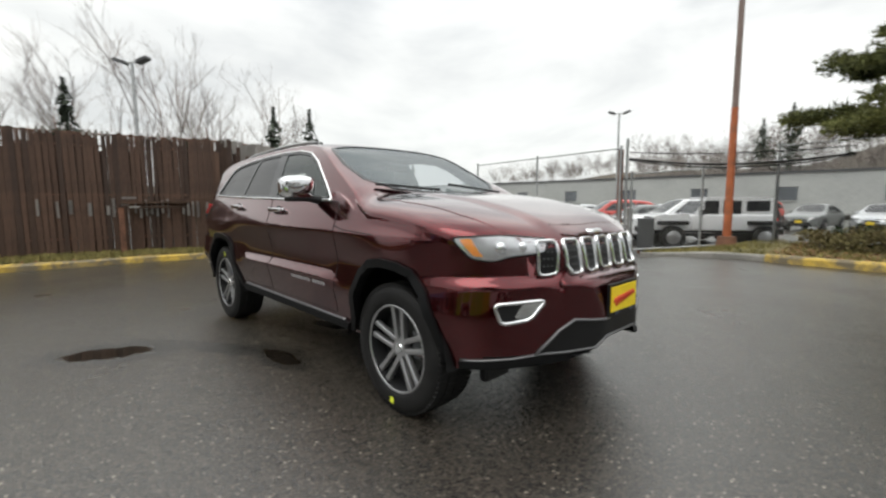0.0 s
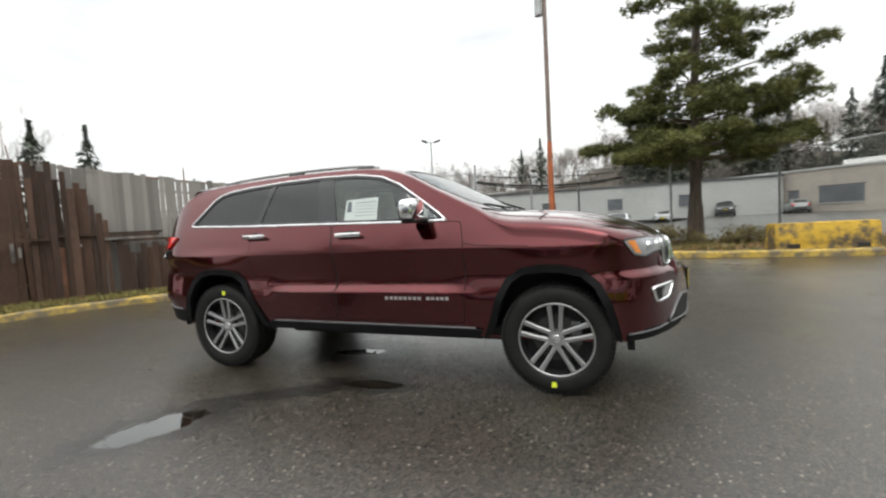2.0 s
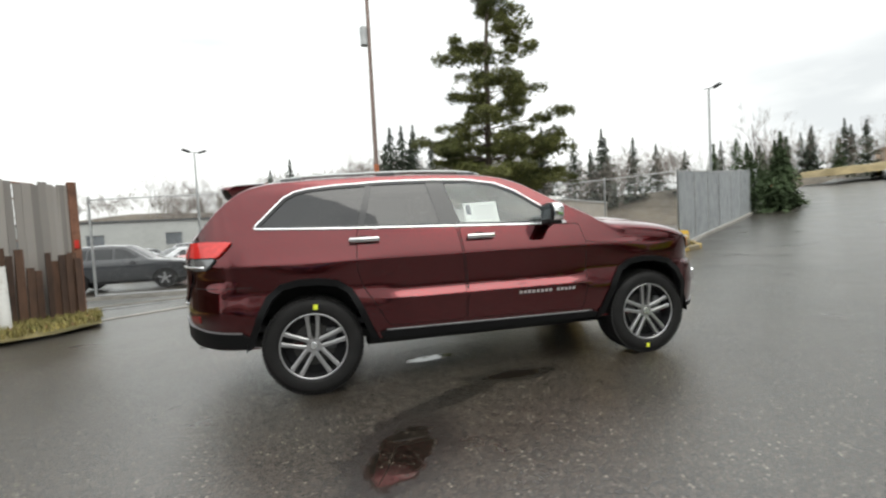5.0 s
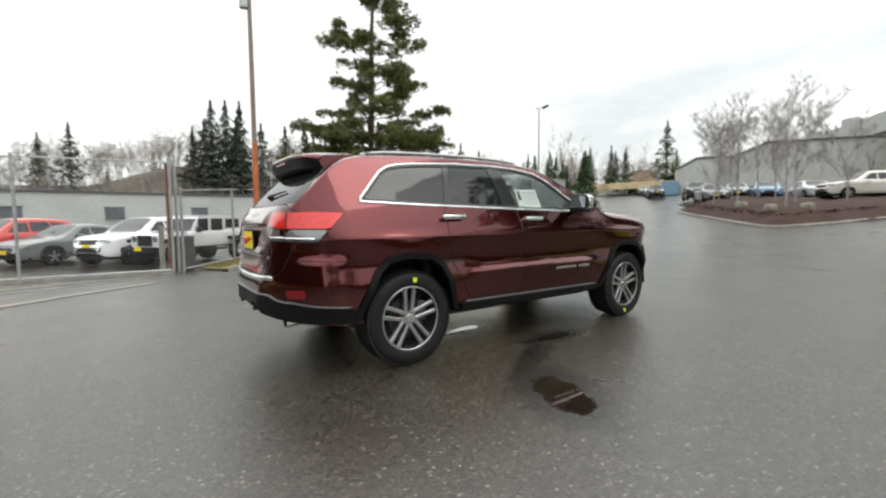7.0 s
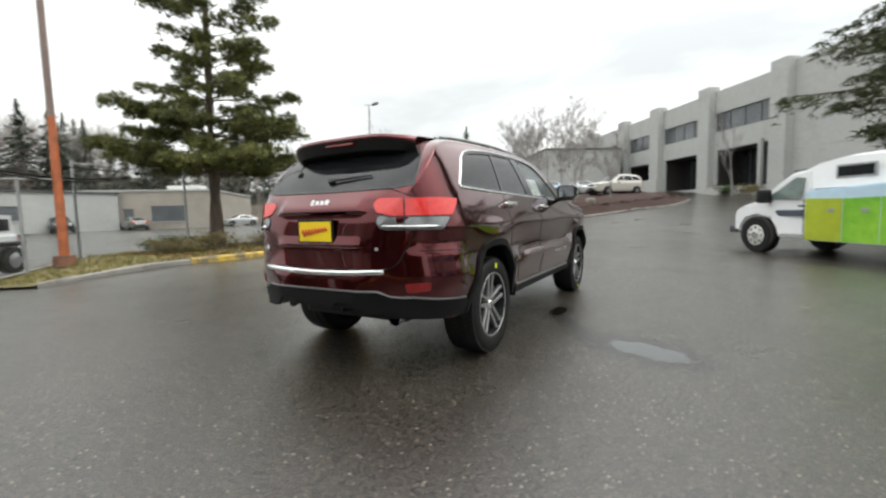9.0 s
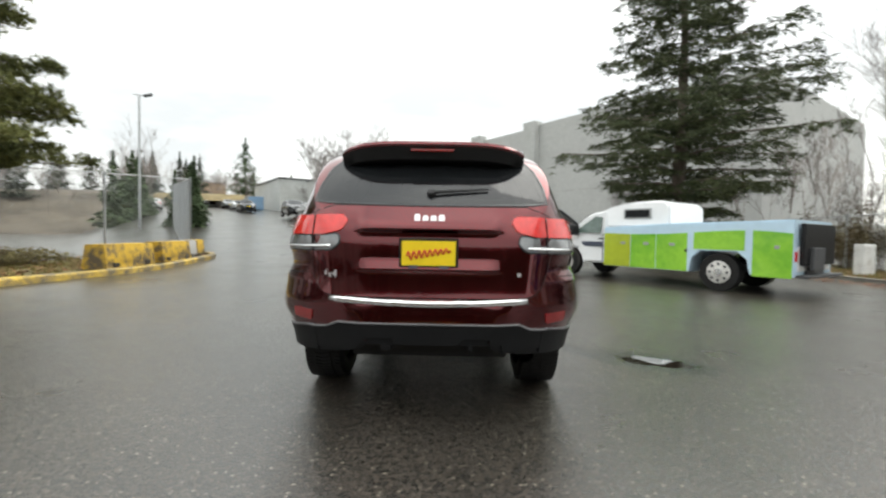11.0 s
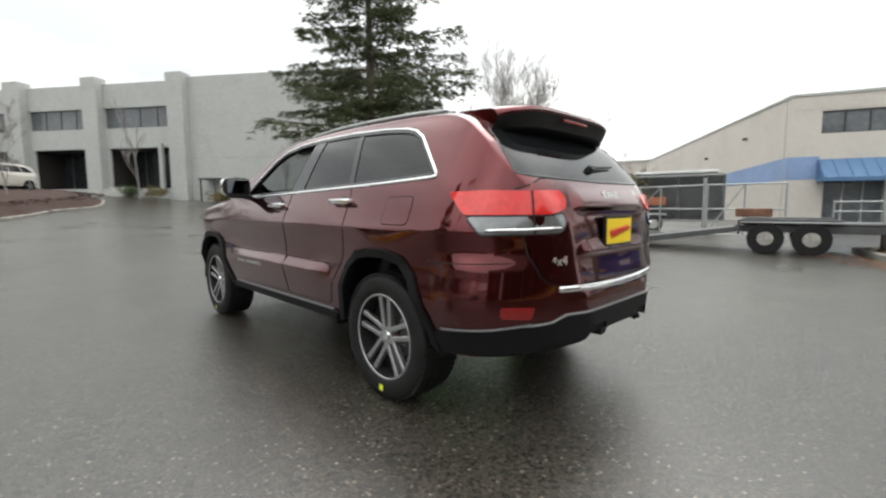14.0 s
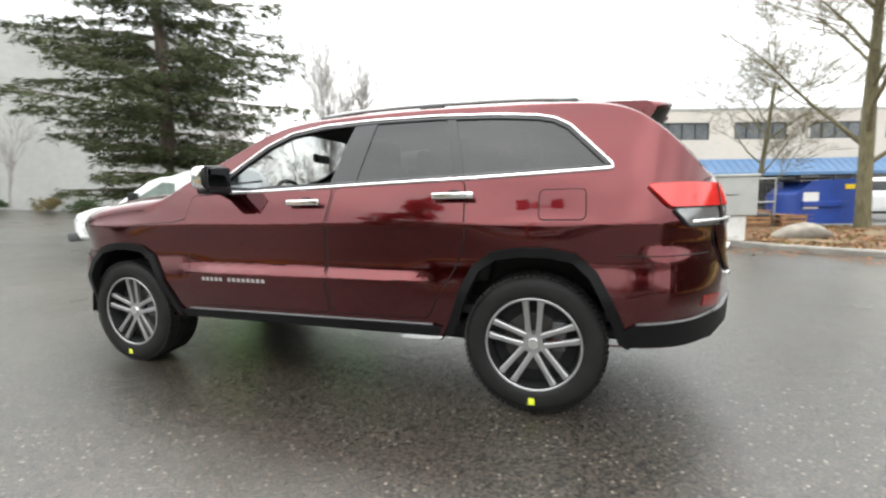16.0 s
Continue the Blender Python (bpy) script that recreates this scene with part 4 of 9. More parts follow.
def brown_fence():
    """Tall fence of rusty brown slats on rails, with boards behind its lower part."""
    line = [(-9.6, -8.0), (-9.2, -4.6), (-8.95, -2.8), (-8.6, -0.5), (-7.95, 1.4), (-6.95, 2.9), (-5.75, 4.35)]
    t = thing("slat_fence", "tall fence of rusty brown upright slats with barbed arms", "fence")
    pts = smooth_line([(x, y, 0) for x, y in line], 0.1)
    rnd = random.Random(77)
    slat = bmesh.new()
    box(slat, (0, 0, 0), (0.090, 0.022, 2.62), 0, 0.0)
    me = bpy.data.meshes.new("slat")
    slat.to_mesh(me)
    slat.free()
    me.materials.append(M_SLAT)
    pale_me = me.copy()
    pale_me.materials[0] = M_PALESLAT
    acc, count, posts = 0.0, 0, 0

    def fall(y):
        """The top of the fence drops towards its end."""
        return 0.42 * sst(0.6, 4.4, y)

    for i in range(1, len(pts)):
        a, b = pts[i - 1], pts[i]
        seg = (b - a).length
        acc += seg
        ang = math.atan2(b.y - a.y, b.x - a.x)
        if acc >= 0.102:
            acc -= 0.102
            z = 1.40 + rnd.uniform(-0.02, 0.05)
            z -= fall(b.y) / 2
            ob = new("slat", me if b.y < 1.2 else pale_me)
            ob.parent = t
            ob.matrix_basis = Matrix.LocRotScale((b.x, b.y, z), Euler((rnd.uniform(-0.006, 0.006), rnd.uniform(-0.012, 0.012), ang + rnd.uniform(-0.08, 0.08))), (rnd.uniform(0.8, 1.15) * (1 if b.y < 1.2 else 1.25), 1, 1 - fall(b.y) / 2.62))
            count += 1
            if count % 27 == 5:
                nrm = Vector((-math.sin(ang), math.cos(ang), 0))
                q = b + nrm * 0.06
                part("post", boxbm((q.x, q.y, 1.36 - fall(q.y) / 2), (0.09, 0.09, 2.72 - fall(q.y)), math.degrees(ang), 0.008), M_RUST, t)
                part("barb_arm", tubebm((q.x, q.y, 2.7 - fall(q.y)), (q.x + 0.06, q.y - 0.05, 3.0 - fall(q.y)), 0.012, n=5), M_RUST, t)
    for z in (0.45, 1.4, 2.45, 2.70):
        vs, fs = [], []
        path = []
        for i in range(0, len(pts), 6):
            a, b = pts[max(0, i - 1)], pts[min(len(pts) - 1, i + 1)]
            d = (b - a).normalized()
            path.append(pts[i] + Vector((-d.y, d.x, 0)) * 0.045 + Vector((0, 0, z - (fall(pts[i].y) if z > 2 else 0))))
        limb(vs, fs, path, [0.025] * len(path), 5)
        raw("rail", vs, fs, M_RUST, t)
    # boards stacked behind the lower part, uneven in height
    bt = thing("stacked_boards", "weathered brown boards leaning behind the slat fence", "boards")
    acc = 0.0
    k = 0
    for i in range(1, len(pts)):
        a, b = pts[i - 1], pts[i]
        acc += (b - a).length
        if acc >= 0.105:
            acc -= 0.105
            ang = math.atan2(b.y - a.y, b.x - a.x)
            nrm = Vector((-math.sin(ang), math.cos(ang), 0))
            q = b + nrm * rnd.uniform(0.22, 0.36) * (1 if b.y < 1.05 else -0.75)
            k += 1
            base = 1.10 + 0.12 * math.sin(k * 0.35) + 1.45 * (1 - sst(1.2, 2.4, b.y))
            hgt = min(2.68, base + rnd.uniform(-0.16, 0.16))
            part("board", boxbm((q.x, q.y, hgt / 2 + 0.05), (rnd.uniform(0.07, 0.12), 0.025, hgt), math.degrees(ang) + rnd.uniform(-4, 4)), M_BOARD if k % 3 else M_SLAT, bt)
    for n_ in range(64):
        u = rnd.uniform(0.30, 0.80)
        i = int(u * (len(pts) - 2))
        d = (pts[i + 1] - pts[i]).normalized()
        q = pts[i] + Vector((d.y, -d.x, 0)) * 0.03
        top = n_ % 3 == 0
        hgt = rnd.uniform(0.08, 0.16) if top else rnd.uniform(0.16, 0.40)
        part("pale_splint", boxbm((q.x, q.y, (2.72 - fall(q.y)) if top else 1.08 + rnd.uniform(-0.08, 0.08)), (rnd.uniform(0.03, 0.06), 0.02, hgt), math.degrees(math.atan2(d.y, d.x))), M_PALESLAT, t, "short pale slat stub on the brown fence")
    lt = thing("stacked_lumber", "stack of weathered planks with pale ends by the slat fence", "lumber")
    for n_ in range(16):
        u = rnd.uniform(0.52, 0.93)
        i = int(u * (len(pts) - 2))
        d = (pts[i + 1] - pts[i]).normalized()
        q = pts[i] + Vector((d.y, -d.x, 0)) * rnd.uniform(0.04, 0.34)
        bm = boxbm((q.x, q.y, 1.13 + 0.05 * (n_ % 5)), (rnd.uniform(0.7, 1.5) if n_ % 3 else rnd.uniform(0.12, 0.3), 0.10, 0.045), math.degrees(math.atan2(d.y, d.x)) + rnd.uniform(-3, 3))
        part("plank", bm, M_BOARD if n_ % 3 else M_PALESLAT, lt)
    for i in (int(0.55 * len(pts)), int(0.72 * len(pts)), int(0.9 * len(pts))):
        q = pts[i]
        part("bearer", boxbm((q.x + 0.15, q.y - 0.1, 0.58), (0.10, 0.10, 1.06)), M_RUST, lt)
    e = thing("fence_end_post", "rusty end post with red reflectors", "post", at=(-5.68, 4.42, 0))
    part("post", boxbm((0, 0, 1.18), (0.12, 0.12, 2.36), 40, 0.01), M_RUST, e)
    for z in (0.5, 0.9, 1.3):
        part("reflector", boxbm((0.045, -0.065, z), (0.06, 0.03, 0.14), 40), M_RED, e, "red reflector")
    return t


KERB_W = [(-5.55, 2.25), (-5.85, 2.0), (-6.3, 1.7), (-6.9, 0.8), (-7.25, -0.4), (-7.45, -2.8), (-7.8, -8.0)]
sweep_kerb("kerb_west", KERB_W[::-1], 0.16, 0.12, M_KERB, "chipped yellow painted kerb below the slat fence", 13)
BED_W = [(-7.95, -8.0), (-7.6, -2.8), (-7.4, -0.35), (-7.05, 0.9), (-6.4, 1.85), (-5.7, 2.25), (-5.15, 2.75), (-4.9, 3.4), (-5.5, 4.6), (-6.95, 3.2), (-8.1, 1.5), (-8.8, -0.5), (-9.2, -2.8), (-9.8, -8.0)]
_, in_bed_w = bed("verge_west", BED_W, 0.11, M_GRASSBED, "grass strip with leaves below the slat fence", 0.025, 22, 0.4)
tufts("fence_grass", in_bed_w, (-9.8, -8, -4.8, 4.6), 4200, 0.10, M_GRASS, "yellow green grass along the slat fence", 0.10, 35)
tufts("fence_leaf_litter", in_bed_w, (-9.8, -8, -4.8, 4.6), 700, 0.06, M_LEAF, "fallen brown leaves along the kerb", 0.11, 36, 2, 0.03)
tagged(part("pipe_bollard", tubebm((-5.96, 3.12, 0), (-6.0, 3.14, 1.02), 0.075, n=12), M_WHITEPAINT, smooth=60), "white painted pipe bollard at the end of the slat fence", "bollard")


def barrier(at, turn, ln, label, paint=None):
    t = thing("concrete_barrier", label, "barrier", "yellow barriers on the kerb", at, turn)
    prof = [(-0.30, 0.0), (0.30, 0.0), (0.28, 0.12), (0.235, 0.54), (0.21, 0.60), (-0.21, 0.60), (-0.235, 0.54), (-0.28, 0.12)]
    bm = bmesh.new()
    extrude_profile(bm, prof, -ln / 2, ln / 2)
    bmesh.ops.rotate(bm, cent=(0, 0, 0), matrix=Matrix.Rotation(radians(90), 3, "Z"), verts=bm.verts)
    es = [e for e in bm.edges if e.calc_length() > 0.3]
    bmesh.ops.bevel(bm, geom=es, offset=0.018, segments=2, affect="EDGES")
    part("block", bm, paint or M_YELLOW, t, smooth=35)
    for s in (-1, 1):
        part("lifting_slot", boxbm((s * ln * 0.33, -0.276, 0.09), (0.22, 0.06, 0.10), 0, 0.01), M_DARKINT, t, "dark lifting slot")
    return t


barrier((6.32, 8.35, 0.12), 5, 1.95, "chipped yellow concrete barrier with dark stains on the kerb")
barrier((8.52, 8.55, 0.14), 5, 1.6, "stained black and yellow concrete barrier on the kerb")
barrier((9.62, 8.70, 0.16), 10, 0.55, "short bare grey concrete block between the barriers", M_CONC)
barrier((10.22, 8.80, 0.17), 12, 0.66, "stained yellow concrete barrier at the fence corner")
brown_fence()


# ---- buildings ----
def building_a():
    """Grey two storey concrete building: piers, ribbon windows, recessed entrances, blank end."""
    t = thing("office_building", "grey two storey concrete building with projecting piers and dark windows", "building", at=(40.2, -8.75, 0.3), turn=36)
    t.scale = (1.113, 1.113, 1.113)
    b0 = 1.6
    top = 11.0
    wall = bmesh.new()
    # a bay is: u from, u to, then its window and door openings
    bays = [(0.9, 7.2), (8.6, 14.6), (16.2, 21.5), (23.0, 29.5), (31, 37.5)]

    def slab(u0, u1, z0, z1, d0, d1, bm=None):
        box(bm or wall, ((u0 + u1) / 2, -(d0 + d1) / 2, (z0 + z1) / 2), (u1 - u0, abs(d1 - d0), z1 - z0))

    slab(-18, -0.5, b0 - 1, top - 0.15, 0.0, -0.4)
    for u0, u1 in bays:
        slab(u0, u1, b0 - 1, b0 + 0.7, 0, -0.35)
        slab(u0, u1, 5.55, 7.15, 0, -0.35)
        slab(u0, u1, 8.75, top - 0.35, 0, -0.35)
        slab(u0, u0 + 0.35, b0 + 0.7, 5.55, 0, -0.35)
        slab(u1 - 0.3, u1, b0 + 0.7, 5.55, 0, -0.35)
    slab(-18, -17.6, b0 - 1, top - 0.15, -0.4, -22)
    slab(38.6, 39.0, b0 - 1, top - 0.15, -0.4, -22)
    slab(-18, 39.0, b0 - 1, top - 0.5, -22, -22.4)
    part("wall", wall, M_FACADE, t)
    part("roof", boxbm((10.5, 11.3, top - 0.6), (56.4, 21.5, 0.25)), M_CONC, t, "flat roof behind the parapet")
    for u0, u1 in [(-0.5, 0.9), (7.2, 8.6), (14.6, 16.2), (21.5, 23.0), (29.5, 31.0), (37.5, 39.0)]:
        part("pier", boxbm(((u0 + u1) / 2, -0.15, (top + b0 - 1) / 2 + 0.05), (u1 - u0, 1.0, top - b0 + 1.1), 0, 0.03), M_FACADE, t)
    for z in (4.6, 7.9):
        part("panel_joint", boxbm((-9.2, -0.004, z), (17.2, 0.012, 0.05)), M_CONC, t)
    for u0, u1 in bays:
        w = part("window", boxbm(((u0 + u1) / 2, 0.22, 7.95), (u1 - u0, 0.03, 1.6)), M_BUILDGLASS, t, "dark ribbon window")
        n = 4
        for i in range(1, n):
            part("mullion", boxbm((u0 + (u1 - u0) * i / n, 0.185, 7.95), (0.07, 0.05, 1.6)), M_DARKMETAL, w)
        d = part("entrance", boxbm(((u0 + u1) / 2, 2.2, 3.9), (u1 - u0, 0.05, 3.4)), M_DARKGLASS, t, "recessed dark glazed entrance")
        for i in range(1, 4):
            part("mullion", boxbm((u0 + (u1 - u0) * i / 4, 2.14, 3.9), (0.09, 0.06, 3.4)), M_DARKMETAL, d)
        part("recess_side", boxbm((u0 + 0.36, 1.2, 3.9), (0.06, 2.1, 3.3)), M_DARKINT, t)
        part("recess_side", boxbm((u1 - 0.31, 1.2, 3.9), (0.06, 2.1, 3.3)), M_DARKINT, t)
        part("recess_ceiling", boxbm(((u0 + u1) / 2, 1.2, 5.52), (u1 - u0 - 0.7, 2.1, 0.05)), M_DARKINT, t)
        part("recess_floor", boxbm(((u0 + u1) / 2, 1.2, 2.27), (u1 - u0 - 0.7, 2.1, 0.06)), M_CONC, t)
    part("entrance_post", boxbm((1.9, -0.3, 4.0), (0.28, 0.28, 3.6)), M_PALE, t, "pale square post")
    for k in range(6):
        part("step", boxbm((5.2, -0.9 - 0.3 * k, 2.2 - 0.17 * k - 0.3), (2.6, 0.32, 0.9), 0, 0.015), M_CONC, t)
    part("stair_landing", boxbm((-2.6, -0.55, 2.93), (1.5, 1.1, 0.12), 0, 0.01), M_DARKMETAL, t, "dark steel landing")
    for d in (-0.1, -1.05):
        bm = bmesh.new()
        extrude_profile(bm, [(-3.3, 2.99), (-6.0, 1.2), (-6.0, 0.98), (-3.3, 2.77)], d - 0.04, d + 0.04)
        part("stair_stringer", bm, M_DARKMETAL, t, "dark sloping stair side")
    for k in range(10):
        part("stair_tread", boxbm((-3.45 - 0.27 * k, -0.575, 2.82 - 0.178 * k), (0.28, 0.9, 0.05)), M_DARKMETAL, t)
    for u in (-2.0, -3.2):
        part("landing_post", boxbm((u, -1.02, 1.75), (0.10, 0.10, 2.3)), M_DARKMETAL, t)
    part("retaining_wall", boxbm((13, -4.5, 2.6), (9, 0.3, 1.3), 0, 0.02), M_FACADE, t, "low grey retaining wall")
    # the front faces local +y
    for ob in t.children_recursive:
        ob.data.transform(Matrix.Diagonal((1, -1, 1, 1)))
        ob.data.flip_normals()
    return t


building_a()


def by_office(u, d):
    """Plan point u along the office front and d out from it."""
    a = radians(36)
    x, y = 40.2 + 1.113 * (u * math.cos(a) - d * math.sin(a)), -8.75 + 1.113 * (u * math.sin(a) + d * math.cos(a))
    return x, y, gz(x, y)


for i, (u, d, w, h) in enumerate(((1.6, 1.6, 1.3, 1.0), (3.4, 1.8, 1.1, 0.9), (-4.0, 1.6, 1.2, 0.9), (-8.2, 1.3, 1.1, 0.8), (-10.6, 1.3, 1.0, 0.8), (-12.4, 1.3, 0.9, 0.9))):
    shrub("foundation_shrub", by_office(u, d), (w, 0.9, h), M_HEDGE if i % 2 else M_SHRUB, "low rounded shrub at the foot of the office wall", 160 + i, 900, 0.11, group="shrubs along the office")
for i, (u, d, h) in enumerate(((-9.2, 1.6, 5.2), (1.9, 2.6, 6.6))):
    bare_tree("slim_tree", by_office(u, d), h, 0.32, 0.07, M_PALEBARK, "slim pale leafless tree beside the office wall", 171 + i, 3, 4, "slim trees along the office", upright=0.9, thin=0.012, clear=0.25)


def building_w():
    """Off-white two storey building with a blue band and a blue metal awning."""
    t = thing("storefront_building", "off-white two storey building with blue stripe and blue metal awning", "building", at=(1.0, -31.4, 0), turn=22)
    top = 7.7
    # local x runs along the front (towards negative), local y away from the street (negative)
    wall = bmesh.new()
    wins = [(-1.5, -6.0), (-8.1, -12.3), (-14.3, -18.6), (-20.5, -24.8), (-26.8, -31.0), (-33, -37.2)]
    L = -44.0
    DEEP = 45.0
    def slab(u0, u1, z0, z1, y0, y1):
        box(wall, ((u0 + u1) / 2, (y0 + y1) / 2, (z0 + z1) / 2), (abs(u1 - u0), abs(y1 - y0), z1 - z0))
    slab(0, L, 6.65, top, 0, -0.35)
    slab(0, L, 2.9, 5.35, 0, -0.35)
    edges = [0] + [e for w in wins for e in w] + [L]
    for a, b in zip(edges[::2], edges[1::2]):
        slab(a, b, 5.35, 6.65, 0, -0.35)
    shop = [(-1.8, -4.6), (-5.3, -9.0), (-10.2, -14.0), (-15.5, -20.0), (-21.5, -26), (-27.5, -32), (-33.5, -38)]
    edges = [0] + [e for w in shop for e in w] + [L]
    for a, b in zip(edges[::2], edges[1::2]):
        slab(a, b, -0.1, 2.9, 0, -0.35)
    slab(L, L + 0.35, -0.1, top, -0.35, -DEEP)
    slab(0, L, -0.1, top, -DEEP + 0.35, -DEEP)
    part("wall", wall, M_WHITEWALL, t)
    SKEW = Matrix.Rotation(radians(10), 3, "Z")

    def skewed(bm):
        bmesh.ops.rotate(bm, cent=(0, 0, 0), matrix=SKEW, verts=bm.verts)
        return bm

    part("side_wall", skewed(boxbm((-0.175, -DEEP / 2, top / 2 - 0.05), (0.35, DEEP, top + 0.1))), M_WHITEWALL, t)
    part("roof", boxbm((L / 2, -DEEP / 2, top - 0.35), (abs(L) - 0.7, DEEP - 1, 0.2)), M_CONC, t, "flat roof")
    part("parapet_trim", boxbm((L / 2, 0.03, top - 0.06), (abs(L) + 0.1, 0.08, 0.14)), M_PALE, t, "pale parapet trim")
    part("parapet_trim", skewed(boxbm((0.03, -DEEP / 2, top - 0.06), (0.08, DEEP, 0.14))), M_PALE, t)
    part("upper_band", boxbm((L / 2, 0.006, 7.15), (abs(L), 0.02, 0.75)), M_WHITEWALL, t)
    part("blue_stripe", boxbm((-0.75, 0.008, 3.35), (1.5, 0.02, 1.35)), M_BLUE, t, "blue painted stripe")
    bm = bmesh.new()
    v = [bm.verts.new(p) for p in ((0.012, 0, 2.68), (0.012, -33, 2.68), (0.012, -33, 3.0), (0.012, 0, 4.03))]
    bm.faces.new(v)
    r = bmesh.ops.extrude_face_region(bm, geom=bm.faces[:])
    bmesh.ops.translate(bm, vec=(0.01, 0, 0), verts=[q for q in r["geom"] if isinstance(q, bmesh.types.BMVert)])
    bmesh.ops.recalc_face_normals(bm, faces=bm.faces)
    part("blue_stripe", skewed(bm), M_BLUE, t, "blue painted stripe")
    part("downpipe", tubebm((0.06, -0.5, 0), (0.06, -0.5, top - 0.2), 0.06, n=8), M_PALE, t)
    for a, b in wins:
        w = part("window", boxbm(((a + b) / 2, -0.16, 6.0), (abs(b - a), 0.03, 1.3)), M_BUILDGLASS, t, "dark upper window")
        part("frame", boxbm(((a + b) / 2, -0.10, 5.38), (abs(b - a), 0.08, 0.07)), M_DARKMETAL, w)
        part("frame", boxbm(((a + b) / 2, -0.10, 6.62), (abs(b - a), 0.08, 0.07)), M_DARKMETAL, w)
        for i in range(5):
            part("mullion", boxbm((a + (b - a) * i / 4, -0.10, 6.0), (0.06, 0.08, 1.3)), M_DARKMETAL, w)
    for a, b in shop:
        w = part("shop_window", boxbm(((a + b) / 2, -0.22, 1.4), (abs(b - a), 0.03, 2.95)), M_BUILDGLASS, t, "tall ground floor window")
        for i in range(4):
            part("mullion", boxbm((a + (b - a) * i / 3, -0.17, 1.4), (0.07, 0.07, 2.95)), M_PALE, w)
    # awning of seamed metal
    aw = part("awning", (lambda bm: (extrude_profile(bm, [(0.0, 3.85), (1.3, 2.72), (1.3, 2.5), (0.0, 2.5)], 1.4, 43.5),
                                     bmesh.ops.rotate(bm, cent=(0, 0, 0), matrix=Matrix.Rotation(radians(90), 3, "Z"), verts=bm.verts), bm)[2])(bmesh.new()), M_AWNING, t, "blue standing seam awning")
    for i in range(66):
        u = -1.45 - i * 0.64
        bm = bmesh.new()
        tube(bm, (u, 0.0, 3.87), (u, 1.31, 2.735), 0.022, n=4)
        part("seam", bm, M_AWNING, aw)
    for y, z in ((-6, 6.0), (-14, 5.4), (-24, 5.0)):
        part("wall_lamp", skewed(boxbm((0.14, y, z), (0.25, 0.3, 0.16), 0, 0.03)), M_DARKMETAL, t)
    t2 = thing("warehouse", "low off-white building behind the storefront", "building", at=(22.0, -66.0, 0), turn=12)
    part("wall", boxbm((6.2, -6, 3.9), (12.4, 12, 7.8)), M_WHITEWALL, t2)
    part("roof", boxbm((6.2, -6, 7.9), (12.8, 12.4, 0.25)), M_PALE, t2)
    return t


building_w()


def plain_building(name, at, turn, size, material, label, windows=(), roof=None):
    t = thing(name, label, "building", at=at, turn=turn)
    L, D, H = size
    part("wall", boxbm((0, 0, H / 2), (L, D, H)), material, t)
    part("roof", boxbm((0, 0, H + 0.1), (L + 0.3, D + 0.3, 0.2), 0, 0.03), roof or M_PALE, t)
    for u, z, w, h in windows:
        q = part("window", boxbm((u, -D / 2 - 0.01, z), (w, 0.06, h)), M_BUILDGLASS, t)
        part("frame", boxbm((u, -D / 2 - 0.03, z + h / 2), (w + 0.15, 0.08, 0.1)), M_DARKMETAL, q)
        part("sill", boxbm((u, -D / 2 - 0.05, z - h / 2), (w + 0.15, 0.12, 0.08)), M_PALE, q)
    return t


plain_building("beige_shop_building", (21.2, 65.2, 0), -48.7, (36, 18.9, 4.2), M_BEIGE, "low beige block building across the lot",
               [(-15, 1.6, 3.2, 1.9), (-9.5, 1.3, 1.1, 2.2), (-5.5, 1.6, 3.4, 1.8), (0.5, 1.3, 1.1, 2.2), (5.0, 1.6, 3.2, 1.8), (9.3, 1.2, 1.0, 2.1), (13.4, 1.7, 3.6, 1.7)])
tagged(part("rooftop_unit", boxbm((25.8, 50.0, 4.65), (3.6, 2.2, 0.6), -48.7, 0.05), M_WHITEPAINT), "white rooftop air handler", "roof unit")
plain_building("long_pale_building", (-20, 57, 0), 3, (78, 14, 3.9), M_PALE, "long low pale building behind the parked cars",
               [(-30 + i * 7.5, 1.9, 1.6, 1.3) for i in range(9)], M_DARKMETAL)
plain_building("hill_house", (123.0, 70.0, 8.0), 42, (7.0, 6, 6.6), M_TAN, "tan house above the end of the street", [(-1.8, 3.1, 1.4, 1.0), (1.2, 3.1, 1.6, 1.0), (0.4, 1.4, 1.0, 1.8)], M_RUST)
plain_building("hill_house", (132.0, 58.5, 8.0), 28, (7.0, 6, 7.2), M_TAN, "tan two storey house above the end of the street", [(-1.6, 4.0, 1.4, 1.2), (1.2, 4.0, 1.4, 1.2), (-1.0, 1.6, 1.2, 1.4)], M_RUST)
plain_building("roadside_house", (72, 26, 4.2), 36, (17, 12, 5.0), M_PALE, "pale house beside the climbing street", [(-5, 2.0, 2.0, 1.4), (1, 2.0, 2.0, 1.4)], M_DARKMETAL)
plain_building("grey_house", (60, 14, 3.2), 36, (13, 10, 5.6), M_FACADE, "grey house with a low roof behind the bare trees", [(-4, 2.4, 2.0, 1.4), (2, 2.4, 2.0, 1.4)], M_DARKMETAL)
tagged(part("blue_container", boxbm((62, 30, gz(62, 30) + 1.0), (3.2, 2.2, 2.0), 36, 0.03), M_BLUEPAINT), "blue container beside the street", "container")


# ---- the red SUV ----
from mathutils.bvhtree import BVHTree
from mathutils.geometry import delaunay_2d_cdt
from mathutils.interpolate import poly_3d_calc

